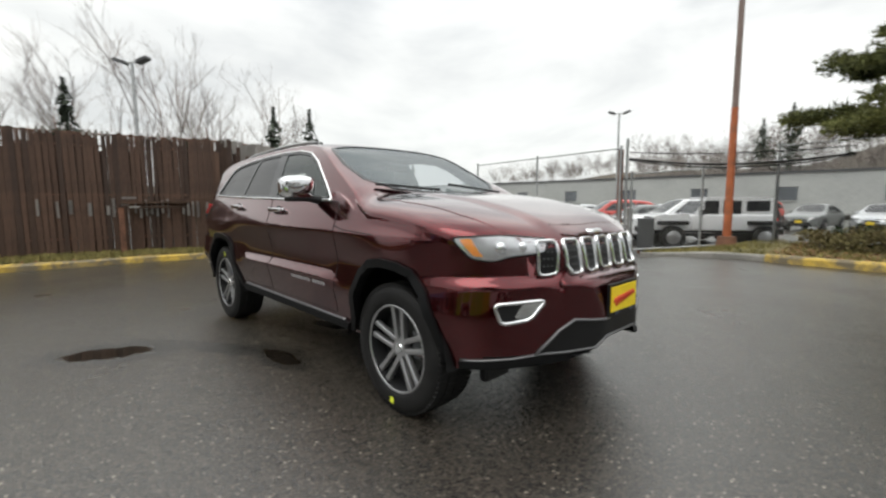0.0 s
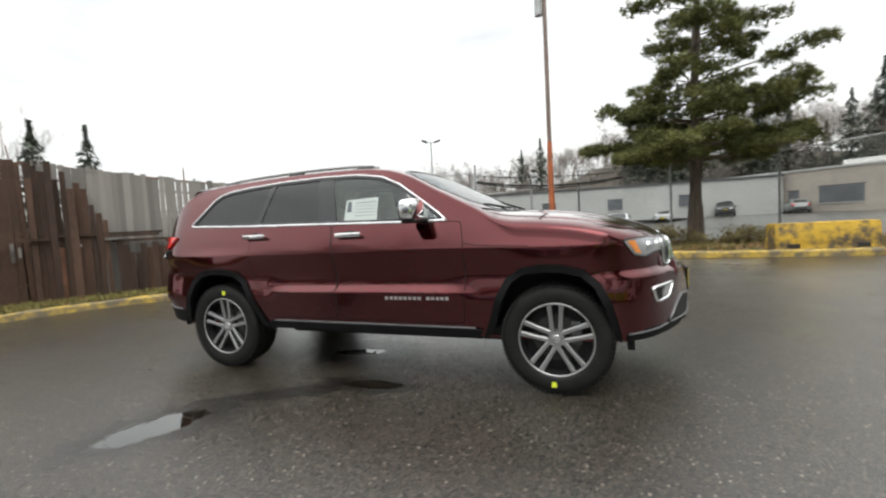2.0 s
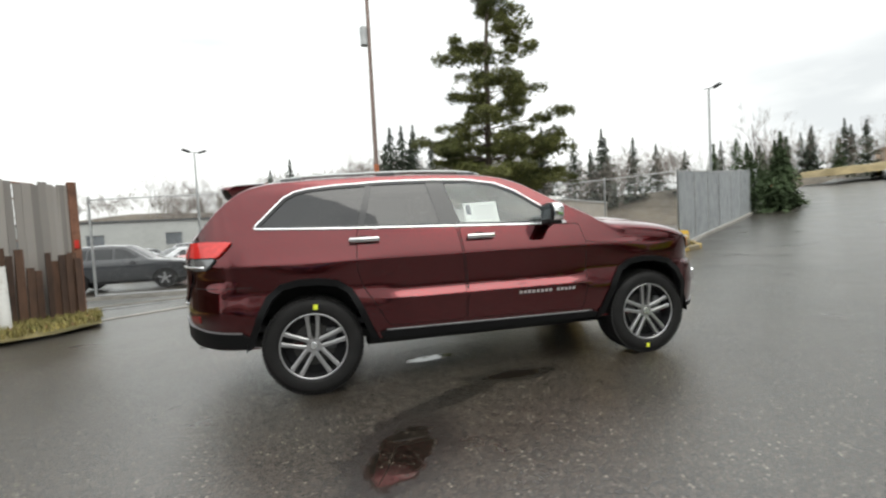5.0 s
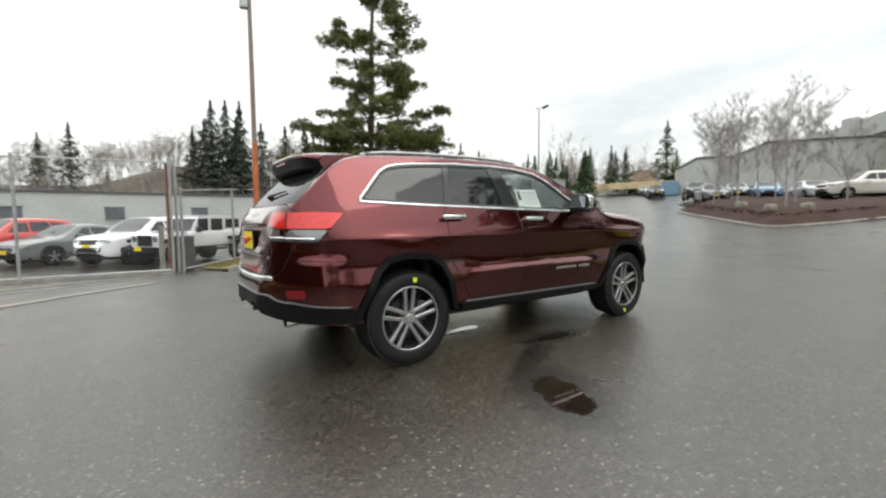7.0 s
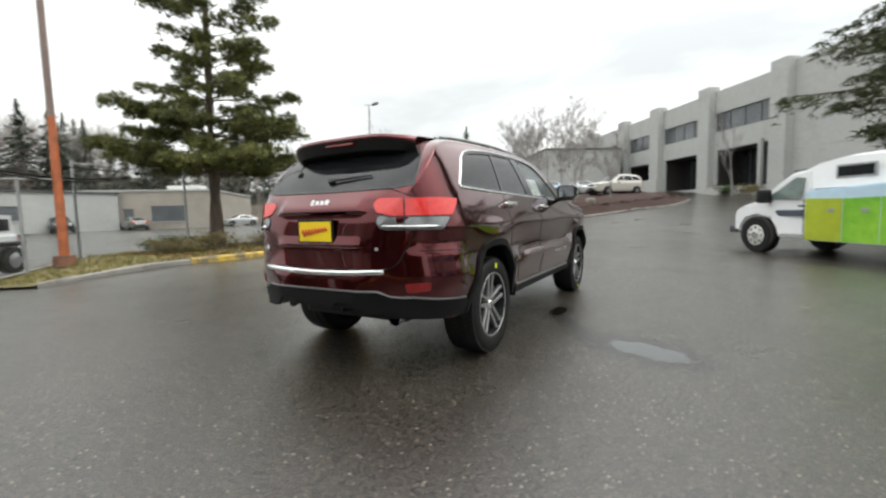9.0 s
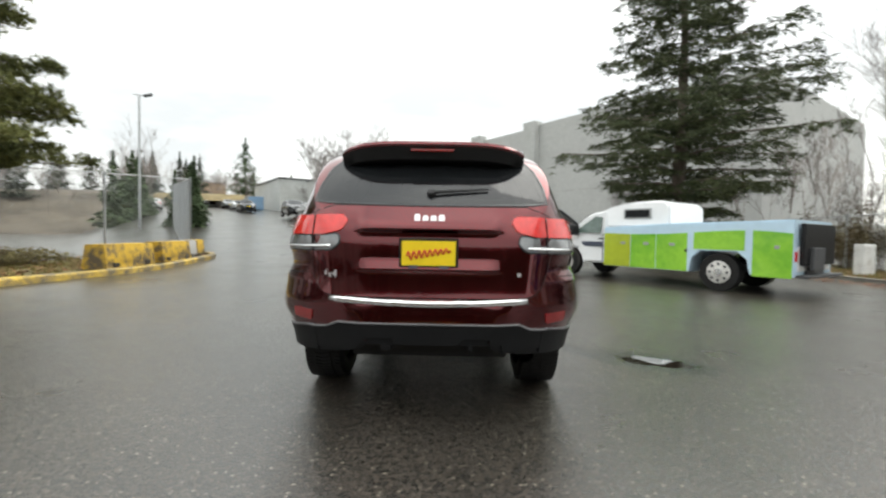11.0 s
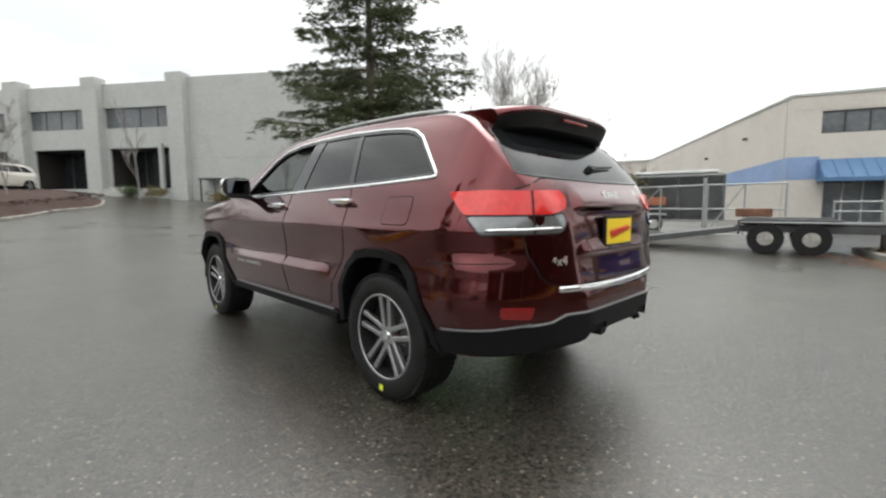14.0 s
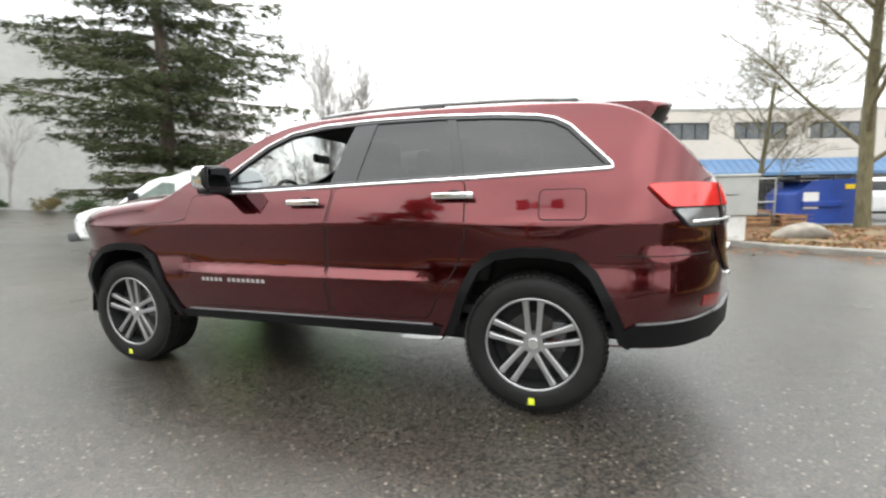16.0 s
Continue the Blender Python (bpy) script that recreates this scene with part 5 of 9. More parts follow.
M_PAINT = mat("dark_red_metallic_paint", (0.088, 0.0034, 0.0060), 0.13, metal=0.95, vary=0.06, scale=1.2, coat=1.0)
M_PAINT.node_tree.nodes["Principled BSDF"].inputs["Coat IOR"].default_value = 1.5
M_CLAD = mat("textured_dark_grey_cladding", (0.007, 0.0072, 0.0078), 0.5, spec=0.16, vary=0.15, scale=4, bump=0.12, bump_scale=350)
M_INTERIOR = mat("black_cabin_trim", (0.022, 0.022, 0.023), 0.7, vary=0.2, scale=5)
M_SEAT = mat("dark_leather_seat", (0.03, 0.029, 0.028), 0.5, vary=0.2, scale=6, bump=0.1, bump_scale=120)
M_REFLECT = mat("dark_red_reflector", (0.20, 0.008, 0.008), 0.12, vary=0.2, scale=40, coat=0.5)
M_BADGE = mat("satin_silver_badge", (0.60, 0.60, 0.61), 0.30, metal=0.6, vary=0.05)
# satin trim, and the strips that imitate highlights on sill and rear bumper
M_EDGE = mat("satin_trim_and_glint", (0.13, 0.13, 0.135), 0.3, metal=0.4, vary=0.1, scale=3)
M_PILLAR = mat("gloss_black_pillar", (0.02, 0.021, 0.023), 0.12, vary=0.1, scale=2)
M_TINT = glass("privacy_tint_glass", (0.010, 0.011, 0.012), 0.93)
M_CLEAR = glass("clear_green_glass", (0.30, 0.38, 0.36), 0.10)
M_WIND = glass("windscreen_glass", (0.16, 0.22, 0.24), 0.30)
M_SEAM = mat("panel_gap", (0.008, 0.004, 0.004), 0.8, vary=0.1)
M_PAPER = mat("printed_paper", (0.78, 0.80, 0.78), 0.6, vary=0.04, scale=8)
M_PRINT = mat("dark_print", (0.06, 0.07, 0.10), 0.6, vary=0.1)
M_REDINK = mat("red_print", (0.55, 0.05, 0.02), 0.5, vary=0.1)
M_TAG = mat("yellow_green_sticker", (0.72, 0.80, 0.05), 0.5, vary=0.05)
M_DISC = mat("brake_disc_steel", (0.05, 0.049, 0.047), 0.5, metal=0.5, vary=0.15, scale=9)
M_LAMPDARK = mat("dark_headlamp_bowl", (0.60, 0.605, 0.62), 0.24, metal=0.7, vary=0.25, scale=14, coat=0.6)


SLOPES = {}


def curve1(table, x):
    """A smooth value from a short table of (position, value), with no overshoot between its points."""
    if x <= table[0][0]:
        return table[0][1]
    if x >= table[-1][0]:
        return table[-1][1]
    if id(table) not in SLOPES:
        h = [b[0] - a[0] for a, b in zip(table, table[1:])]
        d = [(b[1] - a[1]) / (b[0] - a[0]) for a, b in zip(table, table[1:])]
        m = [d[0]]
        for i in range(1, len(d)):
            if d[i - 1] * d[i] <= 0:
                m.append(0.0)
            else:
                p, q = 2 * h[i] + h[i - 1], h[i] + 2 * h[i - 1]
                m.append((p + q) / (p / d[i - 1] + q / d[i]))
        SLOPES[id(table)] = m + [d[-1]]
    m = SLOPES[id(table)]
    for i in range(len(table) - 1):
        (a, va), (b, vb) = table[i], table[i + 1]
        if x <= b:
            h, u = b - a, (x - a) / (b - a)
            return va * (1 + 2 * u) * (1 - u) ** 2 + m[i] * h * u * (1 - u) ** 2 + vb * u * u * (3 - 2 * u) + m[i + 1] * h * u * u * (u - 1)


TOP = [(-2.465, 0.62), (-2.460, 0.725), (-2.442, 0.752), (-2.428, 0.80), (-2.412, 0.92), (-2.398, 1.06), (-2.375, 1.15), (-2.345, 1.215), (-2.31, 1.27), (-2.18, 1.41), (-2.04, 1.545), (-1.95, 1.612), (-1.86, 1.652), (-1.70, 1.685), (-1.2, 1.715),
       (-0.6, 1.73), (-0.1, 1.72), (0.15, 1.69), (0.30, 1.645), (0.60, 1.495), (0.90, 1.345), (1.04, 1.275), (1.12, 1.258), (1.35, 1.24), (1.60, 1.21), (1.85, 1.155), (2.05, 1.095),
       (2.14, 1.052), (2.20, 1.005), (2.222, 0.94), (2.24, 0.845), (2.305, 0.80), (2.325, 0.74), (2.34, 0.64)]
BOT = [(-2.465, 0.50), (-2.455, 0.47), (-2.43, 0.455), (-2.30, 0.425), (-2.0, 0.40), (-1.0, 0.385), (0.9, 0.375), (1.80, 0.37), (2.0, 0.375), (2.12, 0.385), (2.22, 0.395), (2.28, 0.415), (2.32, 0.445), (2.34, 0.50)]
WIDE = [(0.36, 0.848), (0.45, 0.871), (0.58, 0.901), (0.66, 0.9185), (0.694, 0.9258), (0.700, 0.9262), (0.706, 0.9222), (0.750, 0.8850), (0.758, 0.8812), (0.80, 0.880), (0.88, 0.889), (0.96, 0.9045), (1.010, 0.9155), (1.018, 0.9162), (1.028, 0.9135),
        (1.12, 0.880), (1.20, 0.848), (1.245, 0.830), (1.30, 0.806), (1.45, 0.742), (1.58, 0.680), (1.66, 0.625), (1.75, 0.55)]


def plan(x):
    """How far the plan outline draws in towards nose and tail."""
    if x > 1.62:
        u = min(0.995, (x - 1.62) / 0.80)
        return (1 - u ** 3.2) ** 1.22
    if x < -1.90:
        u = min(0.995, (-1.90 - x) / 0.62)
        return (1 - u ** 2.4) ** (1 / 1.65)
    return 1.0


def half_width(x, z):
    w = curve1(WIDE, z)
    # the ledge low on the doors fades out ahead of and behind them
    if 0.64 < z < 0.82:
        on = sst(-0.95, -0.72, x) * (1 - sst(0.62, 0.95, x))
        a, b = curve1(WIDE, 0.64), curve1(WIDE, 0.82)
        w = w * on + (a + (b - a) * (z - 0.64) / 0.18) * (1 - on)
    for xa in (1.4575, -1.4575):
        w += 0.036 * math.exp(-((x - xa) / 0.42) ** 2) * sst(0.42, 0.75, z) * (1 - sst(0.90, 1.08, z))
    w += 0.052 * (1 - max(0.0, min(1.0, (z - 0.838) / 0.075))) * sst(0.50, 0.72, z) * (1 - sst(-2.10, -1.90, x))
    return w * plan(x + (0.055 * sst(0.79, 0.845, z) * (1 - sst(1.06, 1.2, z)) if x > 1.6 else 0))


def section(x, n=104):
    """Half of the cross-section at x, from the sill up over the shoulder to the middle."""
    top, bot = curve1(TOP, x), curve1(BOT, x)
    hood = sst(0.95, 1.25, x)
    tail = 1 - sst(-2.35, -2.05, x)
    drop = 0.055 + 0.095 * hood * (1 - sst(2.1, 2.3, x)) + 0.02 * tail
    sh = max(bot + 0.04, top - drop)
    ws = half_width(x, sh)
    pts = []
    m = int(n * 0.66)
    zs = sorted([bot + (sh - bot) * i / (m - 11) for i in range(m - 10)] + [min(max(z, bot), sh) for z in (0.694, 0.700, 0.706, 0.750, 0.758, 0.838, 0.913, 1.010, 1.018, 1.028)])
    for z in zs:
        pts.append((half_width(x, z), z))
    k = n - m
    power = 2.4 + 0.9 * hood
    for i in range(1, k + 1):
        a = math.pi / 2 * i / k
        c = math.cos(a)
        y = ws * c ** (2 / power) if c > 1e-6 else 0.0
        u = y / ws if ws else 0
        z = sh + (top - sh) * (1 - u ** power) ** (1 / power)
        pts.append((y, z))
    return pts


def stations():
    xs = [-2.465, -2.462, -2.459, -2.455, -2.45, -2.445, -2.44, -2.43, -2.42, -2.41, -2.40, -2.39, -2.38, -2.37]
    x = -2.36
    while x < 2.20:
        xs.append(x)
        x += 0.0195
    xs += [2.205, 2.215, 2.225, 2.235, 2.245, 2.255, 2.263, 2.27, 2.278, 2.286, 2.294, 2.302, 2.309, 2.316, 2.323, 2.329, 2.335, 2.34]
    return xs


XS = stations()
SECT = [section(x) for x in XS]
NS = len(SECT[0])


def shell_verts():
    vs = []
    for x, pts in zip(XS, SECT):
        row = [(x, -y, z) for y, z in pts] + [(x, y, z) for y, z in pts[-2::-1]]
        vs += row
    return vs, 2 * NS - 1


VS, ROW = shell_verts()
FS = [(i * ROW + j, (i + 1) * ROW + j, (i + 1) * ROW + j + 1, i * ROW + j + 1) for i in range(len(XS) - 1) for j in range(ROW - 1)]
CAPS = [(r * ROW + k, r * ROW + k + 1, r * ROW + ROW - 2 - k, r * ROW + ROW - 1 - k) for r in (0, len(XS) - 1) for k in range(NS - 1)]
TREE = BVHTree.FromPolygons([Vector(v) for v in VS], FS + CAPS)
CUR = {"tree": TREE}


def grid_normals():
    """Vertex normals of the whole shell, smoothed along and across."""
    n = len(XS)
    p = np.array(VS).reshape(n, ROW, 3)
    du = np.empty_like(p)
    du[1:-1], du[0], du[-1] = p[2:] - p[:-2], p[1] - p[0], p[-1] - p[-2]
    dv = np.empty_like(p)
    dv[:, 1:-1], dv[:, 0], dv[:, -1] = p[:, 2:] - p[:, :-2], p[:, 1] - p[:, 0], p[:, -1] - p[:, -2]
    q = np.cross(du, dv)
    q /= np.linalg.norm(q, axis=2, keepdims=True) + 1e-9
    mid = p.mean(axis=1, keepdims=True)
    sign = np.sign(((p - mid) * q).sum(axis=2).mean())
    q *= sign
    for _ in range(2):
        s = q.copy()
        s[1:-1] += 0.5 * (q[2:] + q[:-2])
        s[:, 1:-1] += 0.4 * (q[:, 2:] + q[:, :-2])
        q = s / (np.linalg.norm(s, axis=2, keepdims=True) + 1e-9)
    tail = sum(1 for x in XS if x < -1.93)
    for _ in range(6):
        s = q.copy()
        s[1:-1] += 0.6 * (q[2:] + q[:-2])
        s[:, 1:-1] += 0.06 * (q[:, 2:] + q[:, :-2])
        s /= np.linalg.norm(s, axis=2, keepdims=True) + 1e-9
        q[:tail] = s[:tail]
    return [tuple(v) for v in q.reshape(-1, 3)]


GRID_N = grid_normals()


def drop_on(axis, side, u, v):
    """The place and outward normal where a ray from outside meets the body. axis x: u=y, v=z; y: u=x, v=z; z: u=x, v=y; c: u runs round the tail corner, v=z."""
    if axis == "y":
        o, d = Vector((u, side * 3, v)), Vector((0, -side, 0))
    elif axis == "x":
        o, d = Vector((side * 5, u, v)), Vector((-side, 0, 0))
    elif axis == "c":
        a = u / 0.55
        d = Vector((math.sin(a), -side * math.cos(a), 0))
        o = Vector((-1.85, side * 0.35, v)) - d * 3
    else:
        o, d = Vector((u, v, 4)), Vector((0, 0, -1))
    p, nrm, _, _ = CUR["tree"].ray_cast(o, d)
    if p is None:
        q = o + d * ((3 - 0.85) if axis == "y" else (5 - 2.38) if axis == "x" else 2.4 if axis == "c" else 2.8)
        p, nrm, _, _ = CUR["tree"].find_nearest(q)
    if nrm.dot(d) > 0:
        nrm = -nrm
    return p, nrm


def body_normal(p, out):
    """The smoothed outward normal of the body at a point on it."""
    _, nr, k, _ = TREE.find_nearest(p)
    if k is not None and k < len(FS):
        w = poly_3d_calc([Vector(VS[i]) for i in FS[k]], p)
        nr = sum((Vector(GRID_N[i]) * f for i, f in zip(FS[k], w)), Vector()).normalized()
    return nr if nr.dot(out) > 0 else -nr


def in_poly(poly, x, y):
    c = False
    for i in range(len(poly)):
        (x1, y1), (x2, y2) = poly[i], poly[i - 1]
        if (y1 > y) != (y2 > y) and x < (x2 - x1) * (y - y1) / (y2 - y1) + x1:
            c = not c
    return c


def rounded(poly, r=0.03, k=4):
    """A plan polygon with rounded corners."""
    out = []
    n = len(poly)
    for i in range(n):
        p, a, b = Vector(poly[i]), Vector(poly[i - 1]), Vector(poly[(i + 1) % n])
        ra = min(r, (a - p).length * 0.45)
        rb = min(r, (b - p).length * 0.45)
        s, e = p + (a - p).normalized() * ra, p + (b - p).normalized() * rb
        for j in range(k + 1):
            t = j / k
            q = s * (1 - t) ** 2 + p * 2 * t * (1 - t) + e * t * t
            out.append((q.x, q.y))
    return out


def panel(name, poly, axis, side, offset, material, parent, label="", res=0.05, thick=0.012, lift=None, rows=(), fine=0.0, surf=None):
    """A sheet of the given outline laid on the body, with turned-in edges."""
    edge = []
    n = len(poly)
    for i in range(n):
        a, b = Vector(poly[i]), Vector(poly[(i + 1) % n])
        k = max(1, int((b - a).length / (res * 0.7)))
        edge += [a.lerp(b, j / k) for j in range(k)]
    inner = []
    us, vs_ = [p[0] for p in poly], [p[1] for p in poly]
    u = min(us) + res * 0.5
    while u < max(us):
        v = min(vs_) + res * 0.5
        while v < max(vs_):
            if all(abs(v - q) > 0.008 for q in rows) and in_poly(poly, u, v) and min((Vector((u, v)) - e).length for e in edge) > res * 0.4:
                inner.append(Vector((u, v)))
            v += res
        u += res
    for v in rows:
        u = min(us) + res * 0.5
        while u < max(us):
            if in_poly(poly, u, v) and min((Vector((u, v)) - e).length for e in edge) > res * 0.3:
                inner.append(Vector((u, v)))
            u += res
    m = len(edge)
    co, _, fs, *_ = delaunay_2d_cdt(edge + inner, [(i, (i + 1) % m) for i in range(m)], [list(range(m))], 1, 1e-6)
    verts, normals = [], []
    out = Vector((-1, side, 0)) if axis == "c" else Vector((side, 0, 0)) if axis == "x" else Vector((0, side, 0)) if axis == "y" else Vector((0, 0, 1))

    def at(u, v):
        p, nr = surf(u, v) if surf else drop_on(axis, side, u, v)
        return p + nr * (offset + (lift(u, v) if lift else 0))

    for q in co:
        verts.append(at(q.x, q.y))
        if fine:
            nn = surf(q.x, q.y)[1] if surf else body_normal(drop_on(axis, side, q.x, q.y)[0], out)
            if lift:
                e = 0.003
                gu, gv = (lift(q.x + e, q.y) - lift(q.x - e, q.y)) / (2 * e), (lift(q.x, q.y + e) - lift(q.x, q.y - e)) / (2 * e)
                nn = (nn - (Vector((0, gu, gv)) if axis == "x" else Vector((gu, 0, gv)) if axis == "y" else Vector((gu, gv, 0)))).normalized()
            normals.append(nn)
    bm = bmesh.new()
    bv = [bm.verts.new(p) for p in verts]
    keep_n = {v: n_.copy() for v, n_ in zip(bv, normals)}
    for f in fs:
        try:
            bm.faces.new([bv[i] for i in f])
        except ValueError:
            pass
    bm.normal_update()
    tot = sum((f.normal * f.calc_area() for f in bm.faces), Vector())
    if tot.dot(out) < 0:
        bmesh.ops.reverse_faces(bm, faces=bm.faces)
    if thick:
        bm.normal_update()
        rim = [e for e in bm.edges if e.is_boundary]
        norm = {v: v.normal.copy() for v in bm.verts}
        r = bmesh.ops.extrude_edge_only(bm, edges=rim)
        for v in r["geom"]:
            if isinstance(v, bmesh.types.BMVert):
                src = min((w for e in v.link_edges for w in e.verts if w in norm), key=lambda w: (w.co - v.co).length, default=None)
                if src:
                    v.co -= norm[src] * thick
                    if fine:
                        keep_n[v] = norm[src]
    if not fine:
        return part(name, bm, material, parent, label, smooth=40)
    bm.verts.index_update()
    order = [keep_n.get(v, v.normal) for v in bm.verts]
    ob = part(name, bm, material, parent, label, smooth=40)
    ob.data.polygons.foreach_set("use_smooth", [True] * len(ob.data.polygons))
    ob.data.normals_split_custom_set_from_vertices([tuple(n_) for n_ in order])
    return ob


def ribbon(name, path, axis, side, width, height, material, parent, label="", closed=False, offset=0.0, res=0.04, flat=False):
    """A moulding of half-round section along an outline laid on the body."""
    pts = []
    n = len(path)
    for i in range(n if closed else n - 1):
        a, b = Vector(path[i]), Vector(path[(i + 1) % n])
        k = max(1, int((b - a).length / res))
        pts += [a.lerp(b, j / k) for j in range(k)]
    if not closed:
        pts.append(Vector(path[-1]))
    hit = [drop_on(axis, side, q.x, q.y) for q in pts]
    prof = [(-1, -0.4), (-1, 0.5), (-0.6, 0.95), (0, 1.1), (0.6, 0.95), (1, 0.5), (1, -0.4)] if not flat else [(-1, -0.4), (-1, 1), (1, 1), (1, -0.4)]
    vs, fs = [], []
    m = len(hit)
    for i, (p, nr) in enumerate(hit):
        a = hit[(i - 1) % m if closed else max(0, i - 1)][0]
        b = hit[(i + 1) % m if closed else min(m - 1, i + 1)][0]
        t = (b - a).normalized()
        s = nr.cross(t).normalized()
        for u, h in prof:
            vs.append(tuple(p + s * u * width / 2 + nr * (offset + h * height)))
    k = len(prof)
    for i in range(m if closed else m - 1):
        for j in range(k - 1):
            a, b = i * k + j, ((i + 1) % m) * k + j
            fs.append((a, b, b + 1, a + 1))
    if not closed:
        fs += [tuple(range(k)), tuple(range((m - 1) * k, m * k))[::-1]]
    me = bpy.data.meshes.new(name)
    me.from_pydata(vs, [], fs)
    me.materials.append(material)
    me.polygons.foreach_set("use_smooth", [True] * len(me.polygons))
    bm = bmesh.new()
    bm.from_mesh(me)
    bmesh.ops.recalc_face_normals(bm, faces=bm.faces)
    bm.to_mesh(me)
    bm.free()
    ob = new(name, me)
    ob.parent = parent
    if label:
        ob["label"] = label
    return ob


ARCH_F = [(0.93, 0.36), (0.985, 0.50), (1.055, 0.70), (1.13, 0.83), (1.24, 0.905), (1.38, 0.925), (1.52, 0.92), (1.66, 0.885), (1.765, 0.79), (1.835, 0.64), (1.875, 0.47), (1.89, 0.36)]
ARCH_R = [(-0.93, 0.36), (-0.985, 0.50), (-1.055, 0.68), (-1.13, 0.82), (-1.24, 0.90), (-1.38, 0.925), (-1.54, 0.925), (-1.67, 0.895), (-1.77, 0.80), (-1.84, 0.66), (-1.905, 0.50), (-1.93, 0.38)]
ARCH_F = [(1.4575 + (x - 1.4575) * 0.955, 0.36 + (z - 0.36) * 0.945) for x, z in ARCH_F]
ARCH_R = [(-1.4575 + (x + 1.4575) * (1.0 if x < -1.4575 else 0.955), 0.36 + (z - 0.36) * 0.955) for x, z in ARCH_R]
WINDOW = [(0.705, 1.222), (0.63, 1.285), (0.46, 1.405), (0.29, 1.52), (0.12, 1.595), (-0.12, 1.632), (-0.45, 1.642), (-0.85, 1.636), (-1.25, 1.612), (-1.46, 1.588), (-1.55, 1.566), (-1.63, 1.520), (-1.735, 1.41),
          (-1.825, 1.315), (-1.838, 1.294), (-1.822, 1.285), (-1.40, 1.268), (-1.03, 1.257), (-0.32, 1.240), (0.36, 1.222)]


def shrink(poly, d):
    """The polygon moved in by d towards its own middle line."""
    out = []
    n = len(poly)
    area = sum(poly[i - 1][0] * poly[i][1] - poly[i][0] * poly[i - 1][1] for i in range(n))
    sg = 1 if area > 0 else -1
    for i in range(n):
        a, p, b = Vector(poly[i - 1]), Vector(poly[i]), Vector(poly[(i + 1) % n])
        t1, t2 = (p - a).normalized(), (b - p).normalized()
        n1, n2 = Vector((-t1.y, t1.x)) * sg, Vector((-t2.y, t2.x)) * sg
        m_ = (n1 + n2)
        m_ = m_.normalized() / max(0.5, m_.normalized().dot(n1))
        q = p + m_ * d
        out.append((q.x, q.y))
    return out


WSCREEN = [(1.045, 0.0), (1.03, 0.30), (0.97, 0.52), (0.83, 0.655), (0.60, 0.665), (0.42, 0.635), (0.30, 0.60), (0.25, 0.45), (0.235, 0.20), (0.23, 0.0)]
WSCREEN = WSCREEN + [(x, -y) for x, y in WSCREEN[-2:0:-1]]
RGLASS = [(0.685, 1.292), (0.668, 1.40), (0.630, 1.51), (0.585, 1.565), (0.50, 1.588), (0.30, 1.602)]
RGLASS = RGLASS + [(0.0, 1.605)] + [(-y, z) for y, z in RGLASS[::-1]] + [(-0.60, 1.280), (-0.3, 1.272), (0, 1.268), (0.3, 1.272), (0.60, 1.280)]


